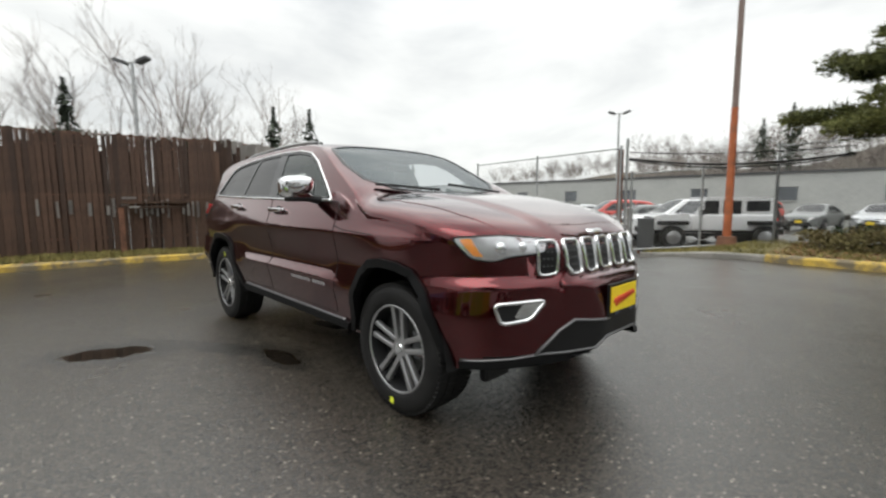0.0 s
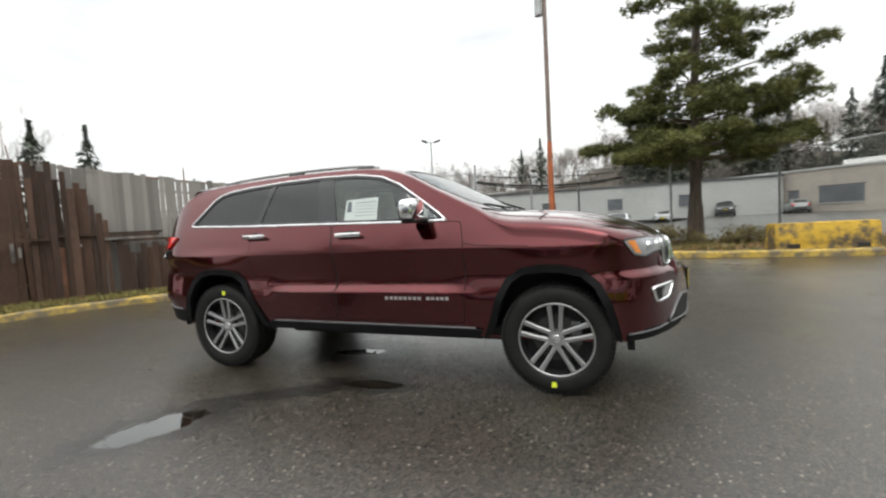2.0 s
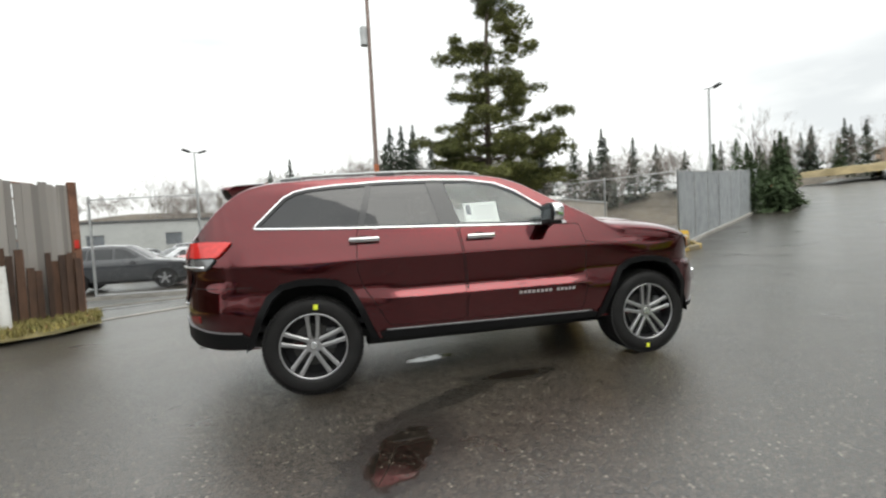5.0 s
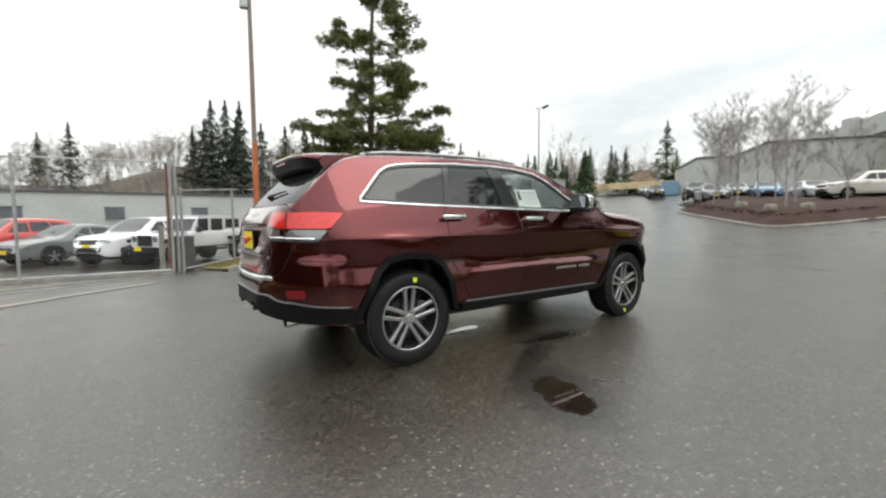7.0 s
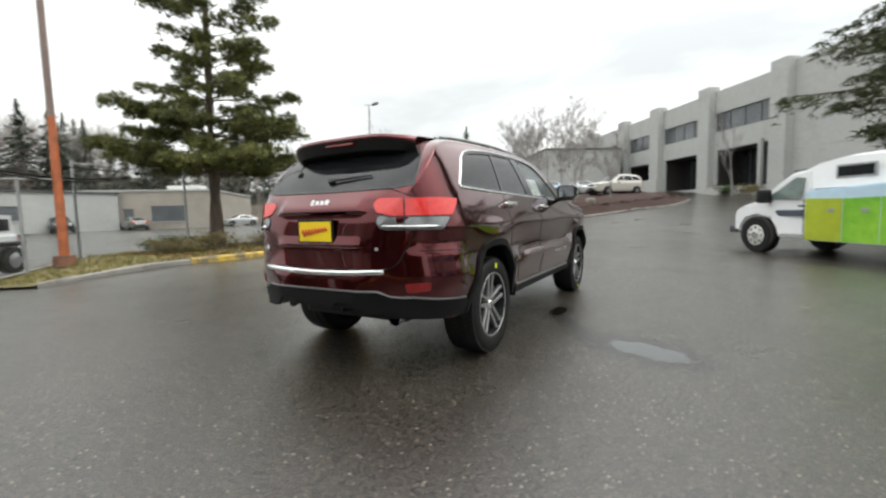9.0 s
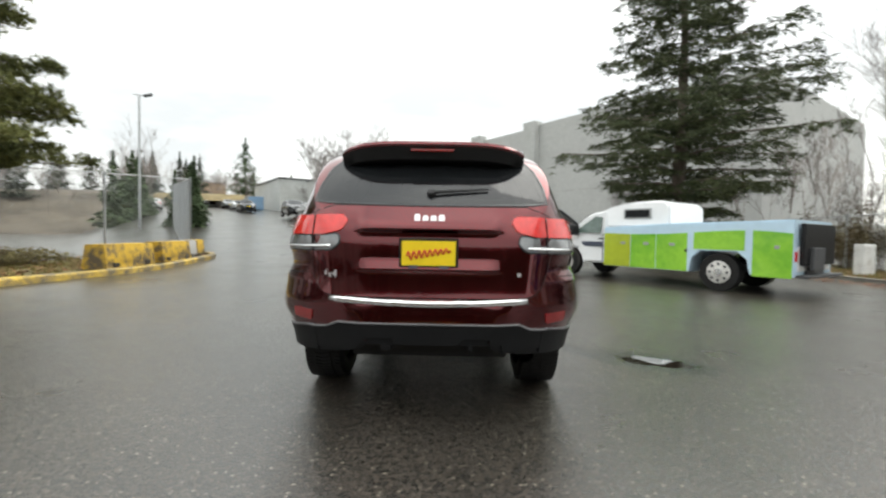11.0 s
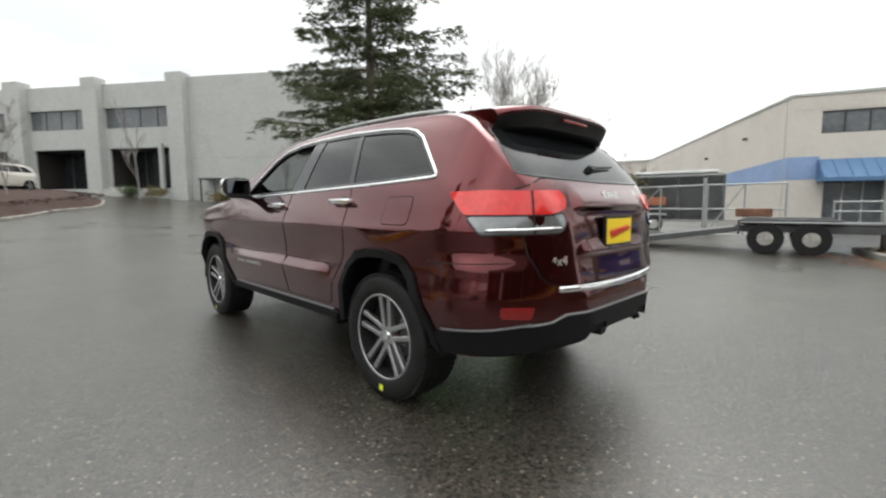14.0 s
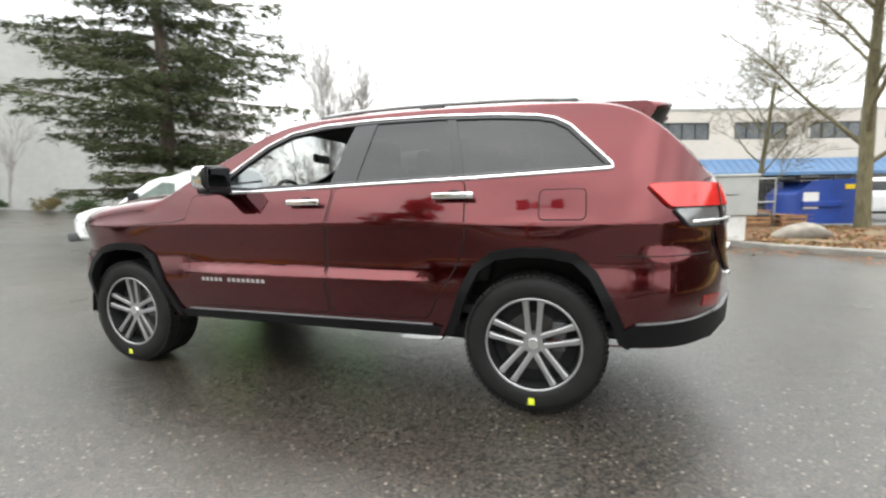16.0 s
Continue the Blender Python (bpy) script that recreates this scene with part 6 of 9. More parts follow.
def body_shell(t):
    """The painted shell with its wheel and window openings, and a dark lining inside it."""
    arch_holes = [shrink(p, 0.03) for p in (ARCH_F, ARCH_R)]
    win = shrink(WINDOW, 0.012)
    vs = [Vector(v) for v in VS]

    def nearest(poly, x, z):
        best, q = 9, None
        for i in range(len(poly)):
            a, b = Vector(poly[i - 1]), Vector(poly[i])
            d = b - a
            s = max(0, min(1, (Vector((x, z)) - a).dot(d) / d.length_squared))
            c = a + d * s
            e = (c - Vector((x, z))).length
            if e < best:
                best, q = e, c
        return best, q

    for i, v in enumerate(vs):
        if abs(v.y) < 0.5:
            continue
        for poly in arch_holes + [win]:
            if min(p[0] for p in poly) - 0.03 < v.x < max(p[0] for p in poly) + 0.03 and v.z < max(p[1] for p in poly) + 0.03:
                e, q = nearest(poly, v.x, v.z)
                if e < 0.0105:
                    y = half_width(q.x, q.y)
                    vs[i] = Vector((q.x, math.copysign(min(y, abs(v.y) + 0.012) if v.z > 1.5 else y, v.y), q.y))
    keep = []
    for f in FS:
        c = sum((vs[i] for i in f), Vector()) / 4
        if abs(c.y) > 0.5 and (in_poly(win, c.x, c.z) or any(in_poly(p, c.x, c.z) for p in arch_holes)):
            continue
        if c.z > 1.2 and 0.2 < c.x < 1.1 and in_poly(WSCREEN, c.x, c.y):
            continue
        if c.x < -1.85 and c.z > 1.2 and in_poly(RGLASS, c.y, c.z) and c.x < -1.9:
            continue
        keep.append(f)
    ob = raw("body", [tuple(v) for v in vs], keep, M_PAINT, t, "dark red metallic body shell", smooth=True)
    bm = bmesh.new()
    bm.from_mesh(ob.data)
    for rows in ((0, 1), (len(XS) - 1, -1)):
        r = rows[0]
        try:
            bm.verts.ensure_lookup_table()
            bm.faces.new([bm.verts[r * ROW + j] for j in range(ROW)])
        except ValueError:
            pass
    loose = [v for v in bm.verts if not v.link_faces]
    order = [GRID_N[v.index] for v in bm.verts if v.link_faces]
    bmesh.ops.delete(bm, geom=loose, context="VERTS")
    bmesh.ops.recalc_face_normals(bm, faces=bm.faces)
    bm.to_mesh(ob.data)
    ob.data.polygons.foreach_set("use_smooth", [True] * len(ob.data.polygons))
    ob.data.normals_split_custom_set_from_vertices(order)
    ob.data.materials.append(M_CLAD)
    for p in ob.data.polygons:
        if p.center.x < -2.464 or p.center.z < (0.515 if p.center.x < -2.1 else 0.452 if p.center.x > 2.0 else 0.0):
            p.material_index = 1
    bm.normal_update()
    for v in bm.verts:
        v.co -= v.normal * 0.035
    lo = [f for f in bm.faces if f.calc_center_median().x > 1.05 or f.calc_center_median().z < 0.5]
    bmesh.ops.delete(bm, geom=lo, context="FACES")
    part("cabin_lining", bm, M_INTERIOR, t, "dark cabin lining", smooth=60)
    return ob


def wheel(t, x, side, sticker):
    """Tyre, five twin-spoke alloy rim, brake disc, hub cap and nuts."""
    w = new("wheel")
    w.parent = t
    w.matrix_basis = pose(x, side * 0.762, 0.379, 0, 0, 0) @ (Matrix.Rotation(radians(180), 4, "Z") if side > 0 else Matrix.Identity(4))
    # outer side is local -y
    prof = [(0.245, 0.105), (0.250, 0.125), (0.275, 0.136), (0.32, 0.137), (0.346, 0.128), (0.362, 0.112), (0.370, 0.085), (0.374, 0.05), (0.374, 0.0)]
    prof = [(r, -y) for r, y in prof] + [(r, y) for r, y in prof[-2::-1]]
    n = 64
    vs, fs = [], []
    for i in range(n):
        a = 2 * math.pi * i / n
        for r, y in prof:
            vs.append((r * math.cos(a), y, r * math.sin(a)))
    k = len(prof)
    for i in range(n):
        for j in range(k - 1):
            fs.append((i * k + j, i * k + j + 1, ((i + 1) % n) * k + j + 1, ((i + 1) % n) * k + j))
    tyre = raw("tyre", vs, fs, M_TYRE, w, "black all-season tyre", smooth=True)
    tr = bmesh.new()
    for i in range(72):
        a = 2 * math.pi * i / 72
        for yy, sk in ((-0.095, 0.3), (-0.032, -0.25), (0.032, 0.25), (0.095, -0.3)):
            vsx = box(tr, (0, 0, 0), (0.024, 0.052, 0.014))
            m_ = Matrix.Rotation(-a, 4, "Y") @ Matrix.Translation((0, yy, 0.372 - (0.006 if abs(yy) > 0.05 else 0))) @ Matrix.Rotation(sk, 4, "Z")
            bmesh.ops.transform(tr, matrix=m_, verts=vsx)
    o = part("tread", tr, M_TYRE, tyre)
    o["kind"] = "stuff"
    rimp = [(0.250, -0.118), (0.256, -0.122), (0.252, -0.129), (0.244, -0.129), (0.240, -0.124)]
    vs, fs = [], []
    for i in range(n):
        a = 2 * math.pi * i / n
        for r, y in rimp:
            vs.append((r * math.cos(a), y, r * math.sin(a)))
    k = len(rimp)
    for i in range(n):
        for j in range(k - 1):
            fs.append((i * k + j, i * k + j + 1, ((i + 1) % n) * k + j + 1, ((i + 1) % n) * k + j))
    rim = raw("rim", vs, fs, M_RIM, w, "grey alloy rim", smooth=True)
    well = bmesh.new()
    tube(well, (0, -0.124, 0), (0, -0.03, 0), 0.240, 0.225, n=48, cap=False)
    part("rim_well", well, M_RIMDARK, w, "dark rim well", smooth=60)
    for s in range(5):
        a0 = 2 * math.pi * s / 5 + math.pi / 2 + 0.0
        for d in (-1, 1):
            bm = bmesh.new()
            # a tapered bar from hub to rim, bevelled on its face
            pr = [(0.045, d * 0.026, 0.0160), (0.12, d * 0.032, 0.0140), (0.19, d * 0.037, 0.0150), (0.243, d * 0.041, 0.0185)]
            rows = []
            for r, off, hw in pr:
                y = -0.098 - 0.016 * ((r - 0.05) / 0.19)
                rows.append([bm.verts.new((r, y + 0.030, off - hw)), bm.verts.new((r, y + 0.004, off - hw)), bm.verts.new((r, y, off - hw * 0.55)),
                             bm.verts.new((r, y, off + hw * 0.55)), bm.verts.new((r, y + 0.004, off + hw)), bm.verts.new((r, y + 0.030, off + hw))])
            for A, B in zip(rows, rows[1:]):
                for j in range(5):
                    bm.faces.new((A[j], A[j + 1], B[j + 1], B[j]))
            bmesh.ops.rotate(bm, cent=(0, 0, 0), matrix=Matrix.Rotation(-a0, 3, "Y"), verts=bm.verts)
            bmesh.ops.recalc_face_normals(bm, faces=bm.faces)
            part("spoke", bm, M_RIM, rim)
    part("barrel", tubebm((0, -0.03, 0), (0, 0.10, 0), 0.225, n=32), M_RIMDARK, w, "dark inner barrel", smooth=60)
    part("brake_disc", tubebm((0, -0.046, 0), (0, -0.028, 0), 0.16, n=32), M_DISC, w, "steel brake disc", smooth=60)
    part("caliper", boxbm((0.13, -0.05, 0.04), (0.07, 0.05, 0.16), 0, 0.012), M_DARKMETAL, w)
    part("hub", tubebm((0, -0.06, 0), (0, -0.098, 0), 0.062, 0.055, n=20), M_RIM, w, smooth=50)
    part("hub_cap", tubebm((0, -0.098, 0), (0, -0.106, 0), 0.031, 0.027, n=20), M_CHROME, w, "round hub cap", smooth=50)
    for s in range(5):
        a = 2 * math.pi * s / 5 + math.pi / 2 + 0.63
        c, q = math.cos(a) * 0.060, math.sin(a) * 0.060
        part("lug_nut", tubebm((c, -0.07, q), (c, -0.094, q), 0.011, n=6), M_CHROME, w)
    if sticker:
        a = radians(sticker)
        vs = []
        for da, r in ((-0.055, 0.285), (0.055, 0.285), (0.055, 0.322), (-0.055, 0.322)):
            vs.append((r * math.cos(a + da), -0.1390, r * math.sin(a + da)))
        raw("inspection_sticker", vs, [(0, 1, 2, 3)], M_TAG, w, "yellow green inspection sticker")
    return w


def text_part(name, words, size, m, material, parent, label="", extrude=0.004):
    cu = bpy.data.curves.new(name, "FONT")
    cu.body, cu.size, cu.extrude, cu.align_x, cu.align_y = words, size, extrude, "CENTER", "CENTER"
    tmp = bpy.data.objects.new(name, cu)
    me = bpy.data.meshes.new_from_object(tmp)
    bpy.data.objects.remove(tmp)
    ob = new(name, me)
    me.materials.clear()
    me.materials.append(material)
    ob.parent = parent
    ob.matrix_basis = m
    if label:
        ob["label"] = label
    return ob


def fair_tail(y1, z0, z1):
    """A fair surface laid over the tail of the shell between two heights, just clear of it."""
    ys, zs = np.linspace(0.0, y1, 15), np.linspace(z0, z1, 15)
    pts = np.array([(y, z, drop_on("x", -1, y, z)[0].x) for y in ys for z in zs])

    def terms(y, z):
        w, h = (y / 0.7) ** 2, (z - 1.0) / 0.3
        return np.array([w * 0 + 1, w, w * w, w ** 3, h, h * h, h ** 3, w * h, w * h * h, w * w * h]).T

    k = np.linalg.lstsq(terms(pts[:, 0], pts[:, 1]), pts[:, 2], rcond=None)[0]
    clear = float(np.max(terms(pts[:, 0], pts[:, 1]) @ k - pts[:, 2]))

    def at(y, z):
        f = lambda a, b: float(terms(np.array(a), np.array(b)) @ k)
        e = 0.004
        nr = Vector((-1, (f(y + e, z) - f(y - e, z)) / (2 * e), (f(y, z + e) - f(y, z - e)) / (2 * e))).normalized()
        return Vector((f(y, z) - clear, y, z)), nr

    return at, clear


def suv():
    t = thing("suv", "dark red metallic mid-size SUV with chrome trim, parked on wet asphalt", "car")
    body_shell(t)
    # underside and wheel wells
    bm = bmesh.new()
    box(bm, (0, 0, 0.42), (1.9, 1.50, 0.10), 0, 0.03)
    box(bm, (-0.1, 0, 0.42), (4.0, 0.98, 0.18), 0, 0.03)
    box(bm, (-1.98, 0, 0.49), (0.5, 1.1, 0.12), 0, 0.03)
    box(bm, (1.9, 0, 0.46), (0.4, 1.2, 0.12), 0, 0.03)
    # low boxes for axles and tank, added to block light under the car
    box(bm, (0.1, 0, 0.30), (2.3, 0.95, 0.12), 0, 0.03)
    box(bm, (-1.45, 0, 0.33), (0.5, 1.1, 0.14), 0, 0.05)
    box(bm, (1.45, 0, 0.33), (0.55, 1.1, 0.14), 0, 0.05)
    part("underbody", bm, M_BLACK, t, "black underside")
    for xa in (1.4575, -1.4575):
        for s in (-1, 1):
            bm = bmesh.new()
            box(bm, (xa, s * 0.50, 0.64), (0.98, 0.03, 0.62))
            prof = shrink(ARCH_F if xa > 0 else ARCH_R, -0.005)
            a = [bm.verts.new((x, s * 0.50, z)) for x, z in prof]
            b = [bm.verts.new((x, s * 0.885, z)) for x, z in prof]
            for i in range(len(prof) - 1):
                bm.faces.new((a[i], b[i], b[i + 1], a[i + 1]))
            part("wheel_well", bm, M_BLACK, t, "black wheel well liner")
            part("axle", tubebm((xa, s * 0.2, 0.385), (xa, s * 0.74, 0.385), 0.05, n=10), M_DARKMETAL, t)
    for x, s, st in ((1.4575, -1, -94), (-1.4575, -1, 84), (1.4575, 1, -96), (-1.4575, 1, -91)):
        wheel(t, x, s, st)
    for s in (-1, 1):
        L = "driver" if s > 0 else "passenger"
        # wheel arch cladding
        for arch, nm in ((ARCH_F, "front"), (ARCH_R, "rear")):
            inner = shrink(arch, 0.048)
            ring = arch + inner[::-1]
            panel("wheel_arch_trim", ring, "y", s, 0.016, M_CLAD, t, "dark grey textured wheel arch trim", res=0.035, thick=0.05)
        # sill
        sill = [(0.93, 0.385), (0.955, 0.425), (0.90, 0.436), (-0.90, 0.446), (-0.955, 0.435), (-0.93, 0.388)]
        panel("sill", sill, "y", s, 0.022, M_CLAD, t, "dark grey sill with pale highlight edge", res=0.05, thick=0.05)
        # a paler strip painted in as the highlight along the sill
        ribbon("sill_trim", [(0.90, 0.441), (-0.90, 0.451)], "y", s, 0.012, 0.014, M_EDGE, t, "thin grey strip painted in for the sill highlight")
        # doors
        front = rounded([(0.815, 1.205), (0.84, 1.05), (0.845, 0.80), (0.815, 0.475), (-0.235, 0.482), (-0.215, 0.80), (-0.262, 1.226)], 0.03)
        rear = rounded([(-0.285, 1.228), (-0.24, 0.80), (-0.258, 0.482), (-0.875, 0.487), (-0.93, 0.60), (-1.055, 0.80), (-1.10, 0.95), (-1.085, 1.246)], 0.04)
        for outline in (front, rear):
            d = panel("door", outline, "y", s, 0.0035, M_PAINT, t, "dark red door panel", res=0.030, thick=0.006, rows=(0.682, 0.694, 0.700, 0.706, 0.750, 0.758, 0.775, 1.000, 1.010, 1.018, 1.028, 1.040), fine=0.004)
            ribbon("door_gap", shrink(outline, -0.0035), "y", s, 0.007, 0.0012, M_SEAM, d, "dark gap round the door", closed=True, flat=True)
        # glass
        w_front = [(0.66, 1.236), (0.45, 1.388), (0.28, 1.503), (0.11, 1.578), (-0.12, 1.614), (-0.355, 1.622), (-0.245, 1.253), (0.36, 1.235)]
        w_rear = [(-0.485, 1.626), (-0.85, 1.620), (-0.945, 1.614), (-1.035, 1.270), (-0.405, 1.256)]
        w_quarter = [(-0.985, 1.611), (-1.25, 1.595), (-1.49, 1.567), (-1.60, 1.520), (-1.72, 1.402), (-1.808, 1.300), (-1.40, 1.281), (-1.075, 1.272)]
        if s < 0:
            panel("window_pane", w_front, "y", s, -0.004, M_CLEAR, t, "clear front window", res=0.06, thick=0, fine=0.03).visible_shadow = False
        panel("window_pane", w_rear, "y", s, -0.004, M_TINT, t, "dark tinted rear window", res=0.06, thick=0, fine=0.03).visible_shadow = False
        panel("window_pane", w_quarter, "y", s, -0.004, M_TINT, t, "dark tinted quarter window", res=0.06, thick=0, fine=0.03).visible_shadow = False
        panel("pillar_trim", [(-0.345, 1.626), (-0.495, 1.630), (-0.412, 1.252), (-0.237, 1.248)], "y", s, 0.001, M_PILLAR, t, "gloss black door pillar", res=0.05)
        panel("pillar_trim", [(-0.938, 1.618), (-0.992, 1.615), (-1.082, 1.268), (-1.028, 1.266)], "y", s, 0.001, M_PILLAR, t, "black window divider", res=0.05)
        ribbon("window_seal", shrink(WINDOW, 0.016), "y", s, 0.022, 0.004, M_PILLAR, t, "black window seal", closed=True)
        ribbon("window_trim", WINDOW[:15], "y", s, 0.015, 0.007, M_CHROME, t, "chrome window surround", offset=0.002)
        ribbon("window_trim", WINDOW[14:] + [WINDOW[0]], "y", s, 0.019, 0.008, M_CHROME, t, "chrome belt moulding", offset=0.002)
        # handles
        for hx, hz in ((-0.095, 1.145), (-1.035, 1.165)):
            p, nr = drop_on("y", s, hx, hz)
            h = new("door_handle")
            h.parent = t
            h["label"] = "chrome door handle"
            h.matrix_basis = Matrix.Translation(p)
            bm = bmesh.new()
            box(bm, (0, s * 0.036, 0.004), (0.235, 0.022, 0.034), 0, 0.009)
            part("grip", bm, M_CHROME, h, smooth=60)
            for e in (-0.095, 0.095):
                part("mount", boxbm((e, s * 0.016, 0.002), (0.034, 0.04, 0.030), 0, 0.008), M_CHROME, h, smooth=60)
            bm = bmesh.new()
            r = bmesh.ops.create_uvsphere(bm, u_segments=16, v_segments=8, radius=0.045)
            bmesh.ops.scale(bm, vec=(1.3, 0.14, 0.8), verts=bm.verts)
            part("cup", bm, M_SEAM, h, "dark finger recess", smooth=180)
        # door badge: a row of plain chrome bars
        bd = new("door_badge")
        bd.parent = t
        bd["label"] = "small chrome badge lettering as plain bars"
        x = 0.72
        for w_ in [0.032] * 5 + [-0.03] + [0.034] * 8:
            if w_ > 0:
                panel("bar", [(x, 0.648), (x, 0.672), (x - w_ * 0.78, 0.672), (x - w_ * 0.78, 0.648)], "y", s, 0.004, M_BADGE, bd, res=0.03, thick=0.004)
            x -= abs(w_) * 1.13
        # fuel door on the driver side
        if s > 0:
            fd = rounded([(-1.49, 1.185), (-1.49, 1.04), (-1.71, 1.04), (-1.71, 1.185)], 0.025)
            panel("fuel_door", fd, "y", s, 0.003, M_PAINT, t, "dark red fuel door", res=0.04, thick=0.004, fine=0.015)
            ribbon("fuel_door_gap", shrink(fd, -0.003), "y", s, 0.006, 0.0012, M_SEAM, t, "dark gap round the fuel door", closed=True, flat=True)
        # fender and quarter panel gaps
        for line in ([(0.83, 1.06), (0.95, 1.035), (1.30, 1.02)], [(-1.86, 0.86), (-2.1, 0.865), (-2.28, 0.87)]):
            ribbon("panel_gap", line, "y", s, 0.006, 0.0012, M_SEAM, t, "dark body panel gap", flat=True)
        # mirror
        mi = new("door_mirror")
        mi.parent = t
        mi["label"] = "door mirror with chrome cap and black housing"
        mi.matrix_basis = pose(0.50, s * 0.99, 1.310, 0, 0, 0) @ Matrix.Scale(0.9, 4)
        bm = bmesh.new()
        bmesh.ops.create_uvsphere(bm, u_segments=32, v_segments=18, radius=1.0)
        for v in bm.verts:
            c = v.co.copy()
            v.co = Vector([math.copysign(abs(q) ** 0.55, q) * h for q, h in zip(c, (0.078, 0.132, 0.090))])
        for v in bm.verts:
            v.co.x *= 1.0 - 0.5 * max(0, s * v.co.y) if v.co.x > 0 else 1
            v.co.z *= 1.0 - 0.5 * max(0, s * v.co.y)
        back = bm.copy()
        bmesh.ops.scale(back, vec=(0.97, 0.975, 0.97), verts=back.verts)
        bmesh.ops.bisect_plane(bm, geom=bm.verts[:] + bm.edges[:] + bm.faces[:], plane_co=(-0.042, 0, 0), plane_no=(-1, 0, 0), clear_outer=True)
        bmesh.ops.bisect_plane(back, geom=back.verts[:] + back.edges[:] + back.faces[:], plane_co=(-0.060, 0, 0), plane_no=(-1, 0, 0), clear_outer=True)
        part("cap", bm, M_CHROME, mi, "chrome mirror cap", smooth=180)
        part("shell", back, M_BLACK, mi, "black mirror shell", smooth=180)
        part("housing", boxbm((0.0, -s * 0.02, -0.088), (0.12, 0.20, 0.04), 0, 0.018), M_BLACK, mi, smooth=60)
        part("glass", boxbm((-0.066, 0, 0.0), (0.006, 0.19, 0.125), 0, 0.002), mat("mirror_glass", (0.42, 0.44, 0.47), 0.03, metal=1.0, vary=0.02) if s < 0 else bpy.data.materials["mirror_glass"], mi, "mirror glass")
        part("rim", boxbm((-0.058, 0, 0.0), (0.012, 0.215, 0.148), 0, 0.004), M_BLACK, mi)
        bm = bmesh.new()
        tube(bm, (0.06, -s * 0.20, -0.105), (0.02, -s * 0.06, -0.08), 0.034, 0.026, n=8)
        part("arm", bm, M_BLACK, mi, smooth=60)
        # roof rail
        rr = new("roof_rail")
        rr.parent = t
        rr["label"] = "bright roof rail with dark feet"
        pts = []
        for i in range(30):
            x = 0.02 - i * 1.72 / 29
            y = s * (0.535 + 0.012 * math.sin(i / 29 * 3.14))
            pts.append(Vector((x, y, drop_on("z", 1, x, y)[0].z + 0.020 - 0.020 * (abs(i / 29 - 0.5) * 2) ** 8)))
        vs, fs = [], []
        limb(vs, fs, pts, [0.014] * 30, 8)
        raw("bar", vs, fs, M_GALV, rr, smooth=True)
        for i in (2, 14, 27):
            q = pts[i]
            part("foot", boxbm((q.x, q.y, q.z - 0.022), (0.16, 0.032, 0.05), 0, 0.012), M_DARKMETAL, rr, smooth=60)
        # tail lamp, on the side and the tail
        tl = new("tail_lamp")
        tl.parent = t
        tl["label"] = "red tail lamp with clear lower strip"
        red = rounded([(0.145, 1.196), (0.34, 1.204), (0.72, 1.200), (0.75, 1.17), (0.72, 1.115), (0.63, 1.094), (0.235, 1.088)], 0.02)
        panel("red_lens", red, "c", s, 0.020, M_REDLENS, tl, "bright red lens", res=0.024, thick=0.03)
        low = rounded([(0.25, 1.080), (0.63, 1.086), (0.705, 1.095), (0.715, 1.05), (0.675, 1.012), (0.31, 1.006)], 0.02)
        panel("clear_lens", low, "c", s, 0.015, M_CLEARLENS, tl, "clear lower lens", res=0.024, thick=0.03)
        ribbon("lens_seal", shrink(low, -0.004), "c", s, 0.012, 0.016, M_PILLAR, tl, "dark lens edge", closed=True)
        ribbon("lens_trim", [(0.33, 1.020), (0.56, 1.026), (0.672, 1.030)], "c", s, 0.020, 0.026, M_CHROME, tl, "chrome strip in the lamp")
        ribbon("lamp_split", [(0.545, 1.202), (0.545, 1.09), (0.550, 1.005)], "c", s, 0.008, 0.024, M_SEAM, tl, "dark gap between the two lamp halves", flat=True)
        # rear reflector, set low in the bumper
        panel("reflector", rounded([(0.40, 0.668), (0.555, 0.662), (0.54, 0.602), (0.40, 0.612)], 0.015), "c", s, 0.006, M_REFLECT, t, "dark red bumper reflector", res=0.03)
        # head lamp
        hl = new("head_lamp")
        hl.parent = t
        hl["label"] = "clear head lamp with amber corner"
        lens = rounded([(1.89, 1.030), (1.955, 0.935), (2.03, 0.918), (2.07, 0.940), (2.165, 0.955), (2.150, 1.012), (2.04, 1.036)], 0.02)
        panel("bowl", lens, "y", s, 0.004, M_LAMPDARK, hl, "dark lamp bowl", res=0.03, thick=0.03)
        panel("amber_lens", rounded([(1.915, 1.024), (1.966, 0.945), (1.998, 0.940), (1.955, 1.026)], 0.008), "y", s, 0.009, M_AMBER, hl, "amber side marker", res=0.025, thick=0.006)
        for cx, cz, r in ((2.05, 0.982, 0.033), (2.105, 0.986, 0.027)):
            p, nr = drop_on("y", s, cx, cz)
            bm = bmesh.new()
            bmesh.ops.create_uvsphere(bm, u_segments=20, v_segments=10, radius=r)
            bmesh.ops.translate(bm, vec=p - nr * r * 0.35, verts=bm.verts)
            part("projector", bm, M_CHROME, hl, "round projector", smooth=180)
        ribbon("lamp_edge", shrink(lens, -0.004), "y", s, 0.010, 0.008, M_BLACK, hl, closed=True)
        panel("cover", shrink(lens, 0.004), "y", s, 0.030, glass("head_lamp_cover", (0.7, 0.72, 0.74), 0.06) if s < 0 else bpy.data.materials["head_lamp_cover"], hl, "clear lamp cover", res=0.04, thick=0).visible_shadow = False
